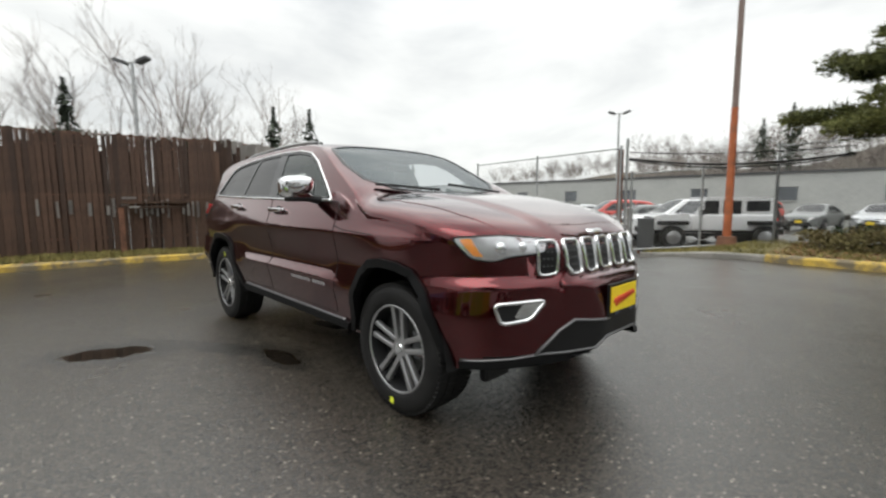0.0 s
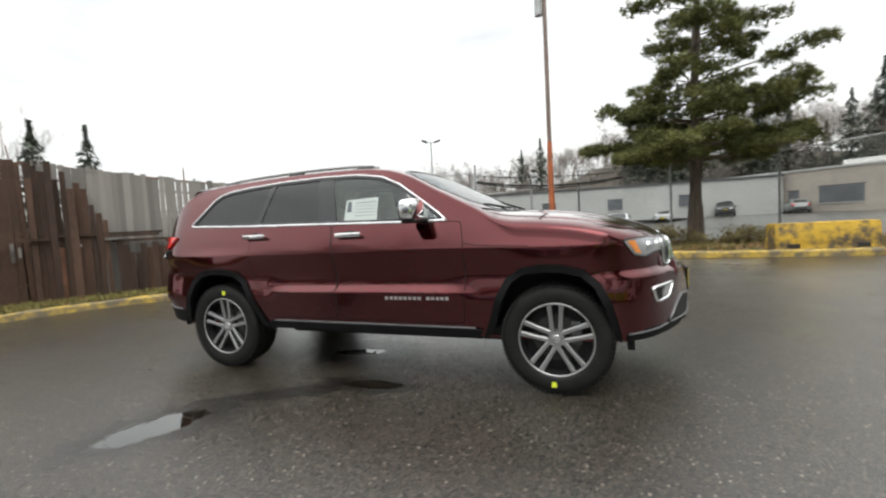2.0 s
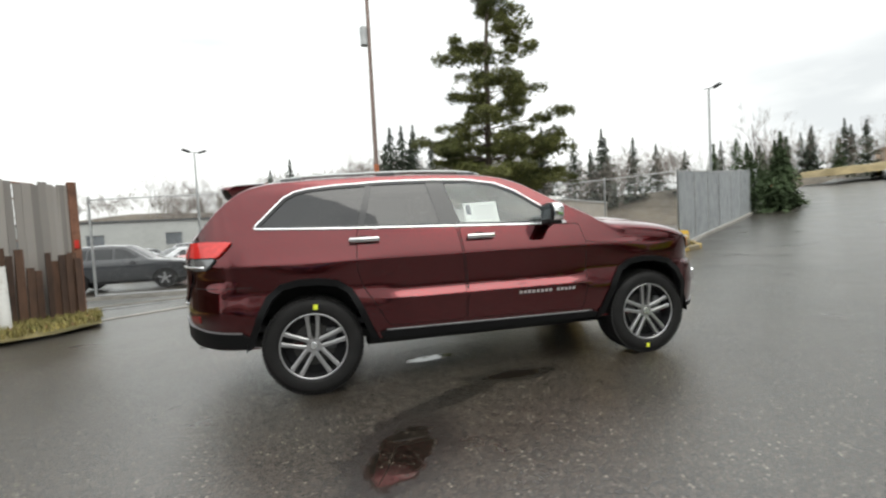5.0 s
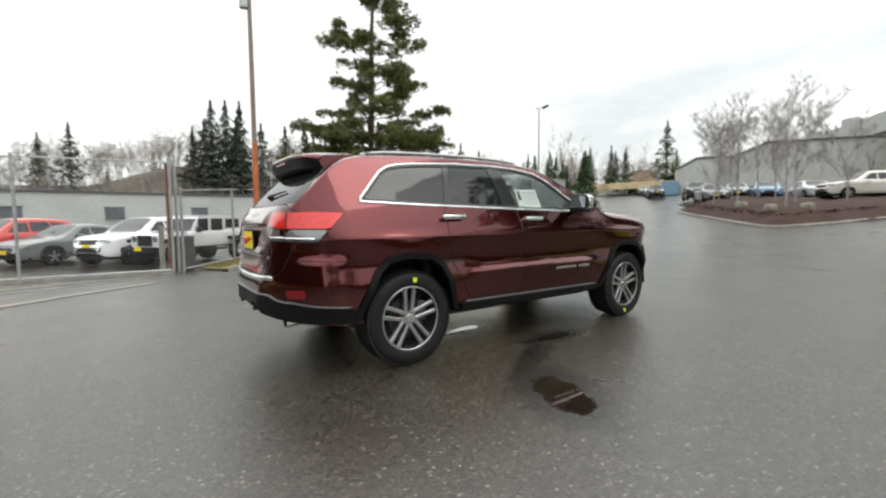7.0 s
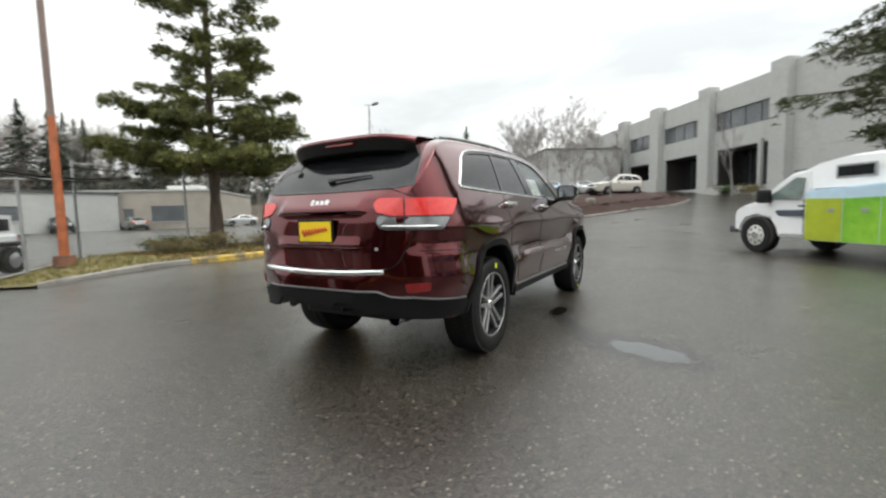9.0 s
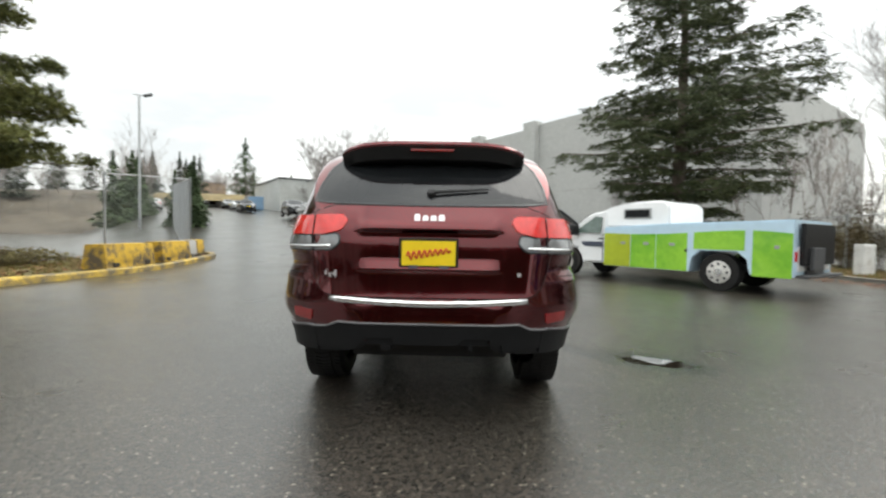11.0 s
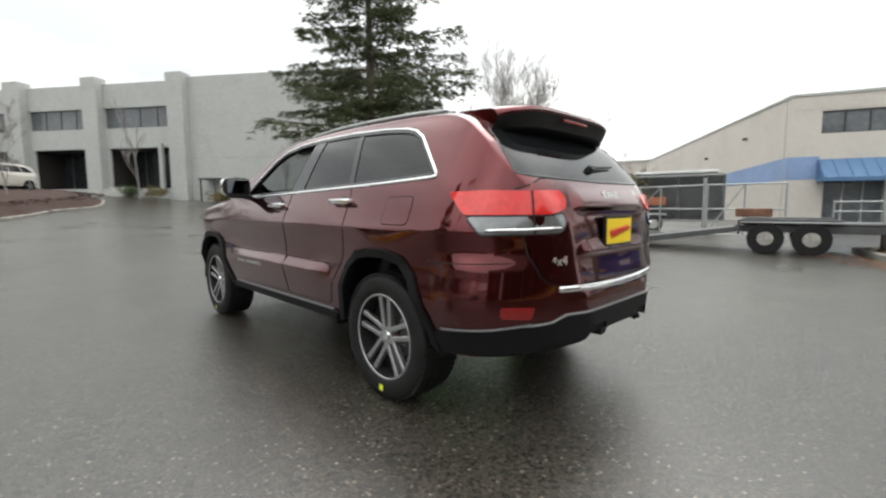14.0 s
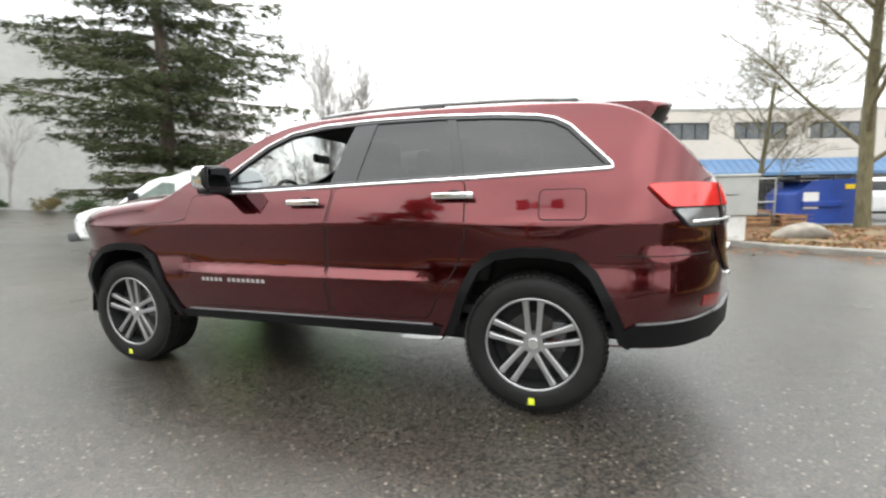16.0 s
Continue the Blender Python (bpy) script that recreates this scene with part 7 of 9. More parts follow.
        # fog lamp
        fg = new("fog_lamp")
        fg.parent = t
        fg["label"] = "fog lamp in a chrome bezel"
        fo = rounded([(2.06, 0.712), (2.20, 0.725), (2.165, 0.635), (2.085, 0.618)], 0.02)
        panel("recess", fo, "y", s, 0.004, M_BLACK, fg, "dark recess", res=0.03)
        ribbon("bezel", fo, "y", s, 0.020, 0.014, M_CHROME, fg, "chrome bezel", closed=True, offset=0.002)
        panel("chrome_patch", rounded([(2.14, 0.712), (2.19, 0.717), (2.16, 0.645), (2.12, 0.645)], 0.012), "y", s, 0.010, M_CHROME, fg, "bright chrome lamp", res=0.03)
    # windscreen, rear glass, roof parts
    panel("windscreen", WSCREEN, "z", 1, -0.003, M_WIND, t, "windscreen", res=0.08, thick=0, fine=0.04).visible_shadow = False
    ribbon("windscreen_seal", shrink(WSCREEN, 0.006), "z", 1, 0.03, 0.004, M_PILLAR, t, "black windscreen seal", closed=True)
    panel("rear_window", RGLASS, "x", -1, 0.001, M_TINT, t, "dark rear window", res=0.06, thick=0, fine=0.05).visible_shadow = False
    ribbon("rear_window_seal", RGLASS, "x", -1, 0.016, 0.003, M_PILLAR, t, "black rear window edge", closed=True)
    for s in (-1, 1):
        wp = new("wiper")
        wp.parent = t
        y0 = -0.15 if s < 0 else 0.52
        vs, fs = [], []
        pts = []
        for i in range(9):
            p, nr = drop_on("z", 1, 1.035 - 0.012 * i, y0 - 0.062 * i)
            pts.append(p + nr * 0.02)
        limb(vs, fs, pts, [0.009] * 9, 5)
        raw("blade", vs, fs, M_BLACK, wp)
    # bonnet
    bon = [(1.11, 0.0), (1.09, 0.35), (1.05, 0.58), (1.02, 0.70), (1.40, 0.742), (1.80, 0.725), (2.02, 0.655), (2.13, 0.56), (2.19, 0.40), (2.21, 0.20), (2.215, 0.0)]
    bon = bon + [(x, -y) for x, y in bon[-2:0:-1]]

    def crease(x, y):
        """Two long ridges and a raised middle on the bonnet."""
        a = abs(y)
        e = 0.34 + 0.10 * (2.2 - x)
        return 0.016 * (1 - sst(e - 0.02, e + 0.09, a)) * sst(1.08, 1.3, x) * (1 - sst(2.0, 2.2, x))

    panel("bonnet", bon, "z", 1, 0.004, M_PAINT, t, "dark red bonnet with a raised middle", res=0.03, thick=0.008, lift=crease, fine=0.02)
    # grille of seven chrome framed slots
    gr = new("grille")
    gr.parent = t
    gr["label"] = "seven slot grille in chrome frames"
    for i in range(7):
        c = (i - 3) * 0.156
        wd = 0.058 if abs(i - 3) < 3 else 0.054
        slot = rounded([(c - wd, 1.005), (c + wd, 1.005), (c + wd * 0.84, 0.838), (c - wd * 0.84, 0.838)], 0.022)
        sl = panel("slot", slot, "x", 1, 0.002, M_BLACK, gr, "black honeycomb insert", res=0.03)
        ribbon("slot_frame", slot, "x", 1, 0.019, 0.016, M_CHROME, sl, "chrome slot frame", closed=True, offset=0.001, res=0.02)
        for k in range(9):
            z = 0.850 + k * 0.0175
            for q in range(-2, 3):
                yy = c + q * 0.021 + (0.0105 if k % 2 else 0)
                if abs(yy - c) < wd * 0.82 and len(sl.children) < 40:
                    p, nr = drop_on("x", 1, yy, z)
                    if k % 2 == 0 and q in (-1, 0, 1):
                        part("mesh_cell", boxbm(p + nr * 0.004, (0.006, 0.010, 0.010), 0, 0), M_DARKMETAL, sl)
    ribbon("nose_badge", [(-0.075, 1.036), (0.075, 1.036)], "x", 1, 0.030, 0.010, M_CHROME, t, "small plain chrome nose badge", flat=True)
    # lower front
    low = [(0.0, 0.595), (0.20, 0.597), (0.36, 0.607), (0.445, 0.56), (0.55, 0.455), (0.40, 0.452), (0.0, 0.455)]
    low = low + [(-y, z) for y, z in low[-2:0:-1]]
    panel("lower_intake", low, "x", 1, 0.004, M_BLACK, t, "black lower intake", res=0.04)
    ribbon("intake_trim", [(-0.14, 0.592), (-0.25, 0.598), (-0.37, 0.612), (-0.45, 0.565), (-0.56, 0.452), (-0.40, 0.447), (-0.2, 0.450), (0.2, 0.450), (0.40, 0.447), (0.56, 0.452), (0.45, 0.565), (0.37, 0.612), (0.25, 0.598), (0.14, 0.592)],
           "x", 1, 0.014, 0.012, M_EDGE, t, "satin trim round the lower intake")
    for s in (-1, 1):
        panel("front_valance", [(1.90, 0.378), (2.02, 0.384), (2.11, 0.395), (2.19, 0.420), (2.195, 0.447), (2.10, 0.430), (1.90, 0.416)], "y", s, 0.012, M_CLAD, t, "dark grey lower front edge", res=0.04, thick=0.05)
        ribbon("valance_trim", [(1.91, 0.422), (2.10, 0.436), (2.195, 0.453)], "y", s, 0.010, 0.012, M_EDGE, t)
        part("tow_flap", boxbm((1.93, s * 0.58, 0.33), (0.05, 0.20, 0.12), 0, 0.015), M_BLACK, t, "black air deflector")

    def plate(side, zc, yc, name):
        p, nr = drop_on("x", side, yc, zc)
        e = new(name)
        e.parent = t
        e["label"] = "yellow dealer plate with a red squiggle in a black frame"
        e.matrix_basis = Matrix.Translation((p.x + side * (0.016 if side > 0 else 0.034), yc, zc))
        part("frame", boxbm((-side * 0.004, 0, 0), (0.016, 0.325, 0.175), 0, 0.004), M_BLACK, e, "black plate frame")
        part("sheet", boxbm((side * 0.006, 0, 0.004), (0.006, 0.296, 0.135), 0, 0.0015), M_PLATE, e, "yellow sheet")
        vs, fs = [], []
        pts = [Vector((side * 0.0095, side * (-0.118 + 0.236 * k / 70), -0.012 + 0.034 * k / 70 + 0.017 * math.sin(k * 0.72) * (1.5 - 0.8 * k / 70))) for k in range(71)]
        limb(vs, fs, pts, [0.0055] * 71, 5)
        raw("red_squiggle", vs, fs, M_REDINK, e, "red handwriting squiggle", smooth=True)
        for q in (-0.12, 0.12):
            part("dark_tab", boxbm((side * 0.0105, q * 0.7, -0.070), (0.003, 0.05, 0.016)), M_PRINT, e)
        return e

    plate(1, 0.685, 0.0, "front_plate")
    plate(-1, 0.995, 0.0, "rear_plate")
    # tail
    gate = [(0.0, 1.262), (0.55, 1.268), (0.70, 1.215), (0.70, 0.99), (0.675, 0.90), (0.63, 0.80), (0.585, 0.765), (0.52, 0.752), (0.0, 0.748)]
    gate = gate + [(-y, z) for y, z in gate[-2:0:-1]]
    ribbon("tailgate_gap", gate, "x", -1, 0.009, 0.0015, M_SEAM, t, "dark gap round the tailgate", closed=True, flat=True)

    def dish(y, z):
        """A proud brow over the hollow for the plate, and a lip under it."""
        a = 1 - sst(0.34, 0.43, abs(y))
        brow = 0.024 * max(0.0, min(1.0, (z - 1.108) / 0.012)) * (1 - sst(1.13, 1.25, z))
        lip = 0.020 * max(0.0, min(1.0, (0.965 - z) / 0.06)) * max(0.0, min(1.0, (z - 0.888) / 0.014)) * (1 - sst(0.30, 0.50, abs(y)))
        return a * (brow + lip)

    tail_at, _ = fair_tail(0.68, 0.752, 1.262)
    panel("tailgate", shrink(gate, 0.006), "x", -1, 0.003, M_PAINT, t, "dark red tailgate", res=0.026, thick=0.008, lift=dish, rows=(0.886, 0.894, 0.904, 0.914, 0.964, 1.106, 1.112, 1.119, 1.128), fine=0.004, surf=tail_at)
    ribbon("tailgate_strip", [(0.545, 0.742), (0.30, 0.728), (0.0, 0.722), (-0.30, 0.728), (-0.545, 0.742)], "x", -1, 0.036, 0.016, M_CHROME, t, "bright strip along the bumper top", offset=0.002)
    rb = [(0.0, 0.605), (0.50, 0.605), (0.57, 0.575), (0.66, 0.565), (0.705, 0.568), (0.705, 0.412), (0.5, 0.428), (0.0, 0.436)]
    rb = rb + [(-y, z) for y, z in rb[-2:0:-1]]
    panel("rear_bumper_cover", rb, "x", -1, 0.010, M_CLAD, t, "dark grey lower rear bumper", res=0.035, thick=0.03)
    for s in (-1, 1):
        panel("rear_bumper_side", [(-1.92, 0.405), (-2.33, 0.438), (-2.33, 0.570), (-2.2, 0.548), (-1.95, 0.525), (-1.905, 0.50)], "y", s, 0.012, M_CLAD, t, "dark grey rear bumper side", res=0.04, thick=0.03)
        # pale strips imitate the reflection along the bumper edge, here on its sides
        ribbon("bumper_edge", [(-1.95, 0.530), (-2.2, 0.553), (-2.33, 0.577)], "y", s, 0.010, 0.012, M_EDGE, t)
    # the same painted reflection line across the tail
    ribbon("bumper_edge", [(0.70, 0.573), (0.66, 0.570), (0.57, 0.580), (0.50, 0.612), (0.0, 0.612), (-0.50, 0.612), (-0.57, 0.580), (-0.66, 0.570), (-0.70, 0.573)], "x", -1, 0.012, 0.014, M_EDGE, t, "pale strip painted in for the bumper edge reflection")
    # spoiler
    bm = bmesh.new()
    rows = []
    for i in range(25):
        y = -0.575 + 1.15 * i / 24
        k = abs(y) / 0.575
        xb = -2.155 + 0.11 * k ** 6
        zt = 1.672 - 0.046 * k ** 4
        lo = 0.108 - 0.020 * k ** 10
        pts = [(-1.78, zt + 0.028), (-2.0, zt + 0.016), (xb, zt - 0.004), (xb - 0.010, zt - 0.022), (xb - 0.002, zt - 0.034), (xb + 0.030, zt - lo), (-2.00, zt - lo - 0.025), (-1.92, zt - lo - 0.02), (-1.78, zt - 0.03)]
        rows.append([bm.verts.new((x, y, z)) for x, z in pts])
    for A, B in zip(rows, rows[1:]):
        for j in range(len(A)):
            f = bm.faces.new((A[j], A[(j + 1) % len(A)], B[(j + 1) % len(A)], B[j]))
            f.material_index = 1 if j in (4, 5, 6, 7) else 0
    bm.faces.new(rows[0])
    bm.faces.new(rows[-1][::-1])
    bmesh.ops.recalc_face_normals(bm, faces=bm.faces)
    sp = part("spoiler", bm, [M_PAINT, M_BLACK], t, "dark red roof spoiler with black underside", smooth=50)
    part("brake_light", boxbm((-2.162, 0, 1.612), (0.02, 0.26, 0.016), 0, 0.004), M_REFLECT, sp, "red high brake light")
    # rear wiper
    rw = new("rear_wiper")
    rw.parent = t
    rw["label"] = "black rear wiper"
    a, n0 = drop_on("x", -1, 0.0, 1.335)
    b, n1 = drop_on("x", -1, -0.34, 1.365)
    part("arm", tubebm(a + n0 * 0.020, b + n1 * 0.014, 0.012, 0.006, n=6), M_BLACK, rw)
    part("pivot", tubebm(a, a + n0 * 0.028, 0.026, 0.020, n=12), M_BLACK, rw)
    # badges as plain shapes, and the drive mark
    for i, (w_, h_) in enumerate(((0.03, 0.05), (0.034, 0.034), (0.034, 0.034), (0.034, 0.044))):
        y = 0.068 - i * 0.045
        panel("tail_badge", rounded([(y + w_ / 2, 1.178 + h_ / 2), (y - w_ / 2, 1.178 + h_ / 2), (y - w_ / 2, 1.178 - h_ / 2), (y + w_ / 2, 1.178 - h_ / 2)], 0.012), "x", -1, 0.030, M_BADGE, t, "plain chrome badge shape", res=0.03, thick=0.012)
    p, nr = drop_on("x", -1, 0.545, 0.872)
    text_part("drive_mark", "4x4", 0.062, Matrix.Translation(p + nr * 0.012) @ Matrix.Rotation(math.atan2(nr.y, nr.x), 4, "Z") @ Matrix(((0, 0, 1, 0), (1, 0, 0, 0), (0, 1, 0, 0), (0, 0, 0, 1))), M_BADGE, t, "chrome 4x4 lettering")
    for i in range(5):
        y = -0.50 - i * 0.026
        panel("trim_badge", [(y + 0.010, 0.896), (y - 0.010, 0.896), (y - 0.010, 0.876), (y + 0.010, 0.876)], "x", -1, 0.008, M_BADGE, t, "small chrome badge bar", res=0.03, thick=0.006)
    bm = bmesh.new()
    tube(bm, (-2.02, -0.56, 0.44), (-2.33, -0.56, 0.418), 0.040, 0.044, n=20, cap=False)
    tube(bm, (-2.33, -0.56, 0.418), (-2.22, -0.56, 0.424), 0.038, 0.036, n=20, cap=False)
    part("exhaust_tip", bm, M_CHROME, t, "chrome exhaust tip", smooth=60)
    part("antenna_fin", (lambda q: (bmesh.ops.create_cone(q, segments=10, radius1=0.05, radius2=0.008, depth=0.05, cap_ends=True), bmesh.ops.scale(q, vec=(1.8, 0.5, 1), verts=q.verts), bmesh.ops.translate(q, vec=(-1.55, 0.0, 1.715), verts=q.verts), q)[3])(bmesh.new()), M_PAINT, t, smooth=60)
    # cabin
    bm = bmesh.new()
    box(bm, (0.72, 0, 1.08), (0.42, 1.42, 0.24), 0, 0.05)
    box(bm, (0.55, 0, 0.86), (0.35, 0.30, 0.40), 0, 0.04)
    part("dashboard", bm, M_INTERIOR, t, "black dashboard", smooth=60)
    st = bmesh.new()
    ring = [Vector((0.36 + 0.185 * math.sin(a) * 0.35, 0.37 + 0.185 * math.cos(a), 1.13 + 0.185 * math.sin(a))) for a in [6.2832 * i / 28 for i in range(28)]]
    for i in range(28):
        tube(st, ring[i], ring[(i + 1) % 28], 0.015, n=6, cap=False)
    tube(st, (0.36, 0.37, 1.13), (0.55, 0.37, 1.06), 0.05, 0.035, n=10)
    for a in (0.3, 2.84, 4.71):
        tube(st, (0.37, 0.37, 1.13), (0.36 + 0.175 * math.sin(a) * 0.35, 0.37 + 0.175 * math.cos(a), 1.13 + 0.175 * math.sin(a)), 0.02, 0.014, n=6)
    part("steering_wheel", st, M_INTERIOR, t, "black steering wheel", smooth=60)
    part("floor", boxbm((-0.6, 0, 0.52), (3.1, 1.5, 0.05)), M_INTERIOR, t)
    for x, y in ((-0.12, -0.38), (-0.12, 0.38), (-1.02, -0.40), (-1.02, 0.40)):
        se = new("seat")
        se.parent = t
        se.matrix_basis = pose(x, y, 0)
        part("cushion", boxbm((0.10, 0, 0.74), (0.52, 0.50, 0.18), 0, 0.06), M_SEAT, se, smooth=60)
        bm = boxbm((0, 0, 0.30), (0.16, 0.50, 0.62), 0, 0.06)
        bmesh.ops.transform(bm, matrix=pose(-0.14, 0, 0.80, 0, -14, 0), verts=bm.verts)
        part("backrest", bm, M_SEAT, se, smooth=60)
        part("headrest", boxbm((-0.30, 0, 1.47), (0.10, 0.26, 0.17), 0, 0.04), M_SEAT, se, smooth=60)
    part("rear_view_mirror", boxbm((0.36, 0.0, 1.50), (0.04, 0.24, 0.07), 8, 0.015), M_BLACK, t, "black rear-view mirror")
    # price sheet inside the passenger window
    sh = new("window_sheet")
    sh.parent = t
    sh["label"] = "white price sheet inside the front window"
    panel("paper", [(0.10, 1.445), (-0.19, 1.435), (-0.185, 1.262), (0.115, 1.262)], "y", -1, -0.022, M_PAPER, sh, res=0.08, thick=0)
    panel("dark_block", [(0.075 - 0.21, 1.42), (-0.17, 1.42), (-0.17, 1.335), (-0.125, 1.335)], "y", -1, -0.019, M_PRINT, sh, res=0.08, thick=0)
    for i in range(5):
        z = 1.41 - i * 0.026
        panel("print_bar", [(0.085, z), (-0.10, z), (-0.10, z - 0.006), (0.085, z - 0.006)], "y", -1, -0.019, M_PRINT if i == 0 else M_GALV, sh, res=0.1, thick=0)
    return t


suv()


# ---- parked cars ----
def table_car(name, at, turn, paint, label, top, bot, wide, length, plan_n, plan_t, windows, axles, wheel_r=0.34, extras=True, group="", screen=None, rear_screen=None, grille=None, lamp_z=0.75):
    """A parked car lofted from short tables of its roofline, underside and width."""
    t = thing(name, label, "car", group, at, turn)
    x0, x1 = length

    def pl(x):
        u = max(0.0, (x - plan_n) / (x1 - plan_n + 0.10)) if x > plan_n else max(0.0, (plan_t - x) / (plan_t - x0 + 0.10)) if x < plan_t else 0.0
        return (1 - min(0.99, u) ** 2.5) ** 0.55

    xs = [x0 + (x1 - x0) * i / 70 for i in range(71)]
    vs = []
    n = 30
    for x in xs:
        tp, bt = curve1(top, x), curve1(bot, x)
        sh = max(bt + 0.04, tp - 0.10)
        half = []
        for i in range(20):
            z = bt + (sh - bt) * i / 19
            half.append((curve1(wide, z) * pl(x), z))
        ws = half[-1][0]
        for i in range(1, 11):
            c = math.cos(math.pi / 2 * i / 10)
            y = ws * max(0, c) ** 0.75 if i < 10 else 0.0
            half.append((y, sh + (tp - sh) * (1 - (y / ws) ** 2.6) ** (1 / 2.6)))
        vs += [(x, -y, z) for y, z in half] + [(x, y, z) for y, z in half[-2::-1]]
    row = 2 * n - 1
    fs = [(i * row + j, (i + 1) * row + j, (i + 1) * row + j + 1, i * row + j + 1) for i in range(70) for j in range(row - 1)]
    fs += [tuple(range(row))[::-1], tuple(range(70 * row, 71 * row))]
    CUR["tree"] = BVHTree.FromPolygons([Vector(v) for v in vs], fs)
    raw("body", vs, fs, paint, t, smooth=True)
    part("underbody", boxbm(((x0 + x1) / 2, 0, 0.33), (x1 - x0 - 0.5, 1.45, 0.16), 0, 0.02), M_BLACK, t)
    for s in (-1, 1):
        for w in windows:
            panel("side_window", w, "y", s, 0.008, M_DARKGLASS, t, "dark side window", res=0.12, thick=0.008)
        for xa in axles:
            arch = [(xa - 0.42, 0.28), (xa - 0.40, 0.50), (xa - 0.26, 0.68), (xa, 0.74), (xa + 0.26, 0.68), (xa + 0.40, 0.50), (xa + 0.42, 0.28)]
            panel("wheel_arch", arch, "y", s, 0.006, M_BLACK, t, "dark wheel arch", res=0.12, thick=0.006)
            w = new("wheel")
            w.parent = t
            w.matrix_basis = pose(xa, s * (curve1(wide, 0.6) - 0.09), wheel_r)
            part("tyre", tubebm((0, -s * 0.11, 0), (0, s * 0.11, 0), wheel_r, n=24), M_TYRE, w, smooth=50)
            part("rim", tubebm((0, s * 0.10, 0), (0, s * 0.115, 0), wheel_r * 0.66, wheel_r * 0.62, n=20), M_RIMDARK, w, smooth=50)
            for k in range(5):
                a = k * 1.2566
                bm = boxbm((0, 0, wheel_r * 0.33), (0.06, 0.012, wheel_r * 0.62))
                bmesh.ops.transform(bm, matrix=Matrix.Translation((0, s * 0.118, 0)) @ Matrix.Rotation(a, 4, "Y"), verts=bm.verts)
                part("spoke", bm, M_RIM, w)
        p, nr = drop_on("x", 1, s * 0.60, lamp_z)
        panel("head_lamp", rounded([(s * 0.42, lamp_z + 0.06), (s * 0.74, lamp_z + 0.08), (s * 0.74, lamp_z - 0.05), (s * 0.45, lamp_z - 0.04)], 0.02), "x", 1, 0.01, M_CLEARLENS, t, "clear head lamp", res=0.08)
        panel("tail_lamp", rounded([(s * 0.48, lamp_z + 0.24), (s * 0.74, lamp_z + 0.24), (s * 0.74, lamp_z + 0.06), (s * 0.5, lamp_z + 0.08)], 0.02), "x", -1, 0.01, M_REDLENS, t, "red tail lamp", res=0.08)
        bm = boxbm((windows[0][0][0] - 0.16, s * (curve1(wide, 0.95) + 0.10), 1.03), (0.11, 0.20, 0.13), 0, 0.03)
        part("door_mirror", bm, paint, t, smooth=60)
    if screen:
        panel("windscreen", screen, "z", 1, 0.006, M_DARKGLASS, t, "dark windscreen", res=0.12, thick=0.006)
    if rear_screen:
        panel("rear_window", rear_screen, "x", -1, 0.006, M_DARKGLASS, t, "dark rear window", res=0.12, thick=0.006)
    panel("grille", rounded([(-0.40, lamp_z + 0.05), (0.40, lamp_z + 0.05), (0.36, lamp_z - 0.10), (-0.36, lamp_z - 0.10)], 0.02), "x", 1, 0.006, M_BLACK, t, "black grille", res=0.10)
    panel("lower_intake", rounded([(-0.55, lamp_z - 0.20), (0.55, lamp_z - 0.20), (0.50, lamp_z - 0.36), (-0.50, lamp_z - 0.36)], 0.02), "x", 1, 0.006, M_BLACK, t, "black lower intake", res=0.10)
    if extras:
        p, nr = drop_on("x", 1, 0, lamp_z - 0.17)
        part("plate", boxbm((p.x + 0.01, 0, lamp_z - 0.17), (0.012, 0.30, 0.14), 0, 0.003), M_PLATE, t, "yellow plate")
    CUR["tree"] = TREE
    return t


SUV_T = [(-2.30, 0.70), (-2.27, 0.95), (-2.18, 1.15), (-1.95, 1.48), (-1.78, 1.60), (-1.2, 1.68), (-0.5, 1.70), (0.05, 1.67), (0.45, 1.46), (0.95, 1.15), (1.6, 1.08), (2.05, 0.98), (2.2, 0.85), (2.28, 0.65)]
SUV_B = [(-2.30, 0.55), (-2.2, 0.42), (-1.9, 0.36), (1.9, 0.34), (2.15, 0.36), (2.28, 0.48)]
SUV_W = [(0.3, 0.84), (0.5, 0.90), (0.9, 0.91), (1.08, 0.87), (1.15, 0.83), (1.35, 0.76), (1.55, 0.68), (1.75, 0.55)]
SUV_WIN = [[(0.55, 1.16), (0.10, 1.50), (-0.20, 1.53), (-0.20, 1.16)], [(-0.28, 1.16), (-0.28, 1.54), (-1.0, 1.54), (-1.05, 1.17)], [(-1.12, 1.17), (-1.07, 1.53), (-1.50, 1.49), (-1.85, 1.20)]]
SUV_SCR = [(0.93, -0.55), (0.98, 0.0), (0.93, 0.55), (0.75, 0.66), (0.15, 0.58), (0.10, 0.0), (0.15, -0.58), (0.75, -0.66)]
SUV_REAR = [(-0.58, 1.18), (0.58, 1.18), (0.50, 1.50), (-0.50, 1.50)]
CAR_T = [(-2.25, 0.62), (-2.2, 0.90), (-2.05, 1.02), (-1.55, 1.18), (-1.0, 1.38), (-0.4, 1.46), (0.1, 1.43), (0.5, 1.25), (0.95, 1.02), (1.6, 0.93), (2.0, 0.83), (2.18, 0.70), (2.24, 0.55)]
CAR_B = [(-2.25, 0.48), (-2.1, 0.34), (-1.8, 0.28), (1.8, 0.25), (2.1, 0.27), (2.24, 0.40)]
CAR_W = [(0.22, 0.80), (0.45, 0.88), (0.80, 0.88), (0.95, 0.83), (1.1, 0.75), (1.3, 0.66), (1.46, 0.55)]
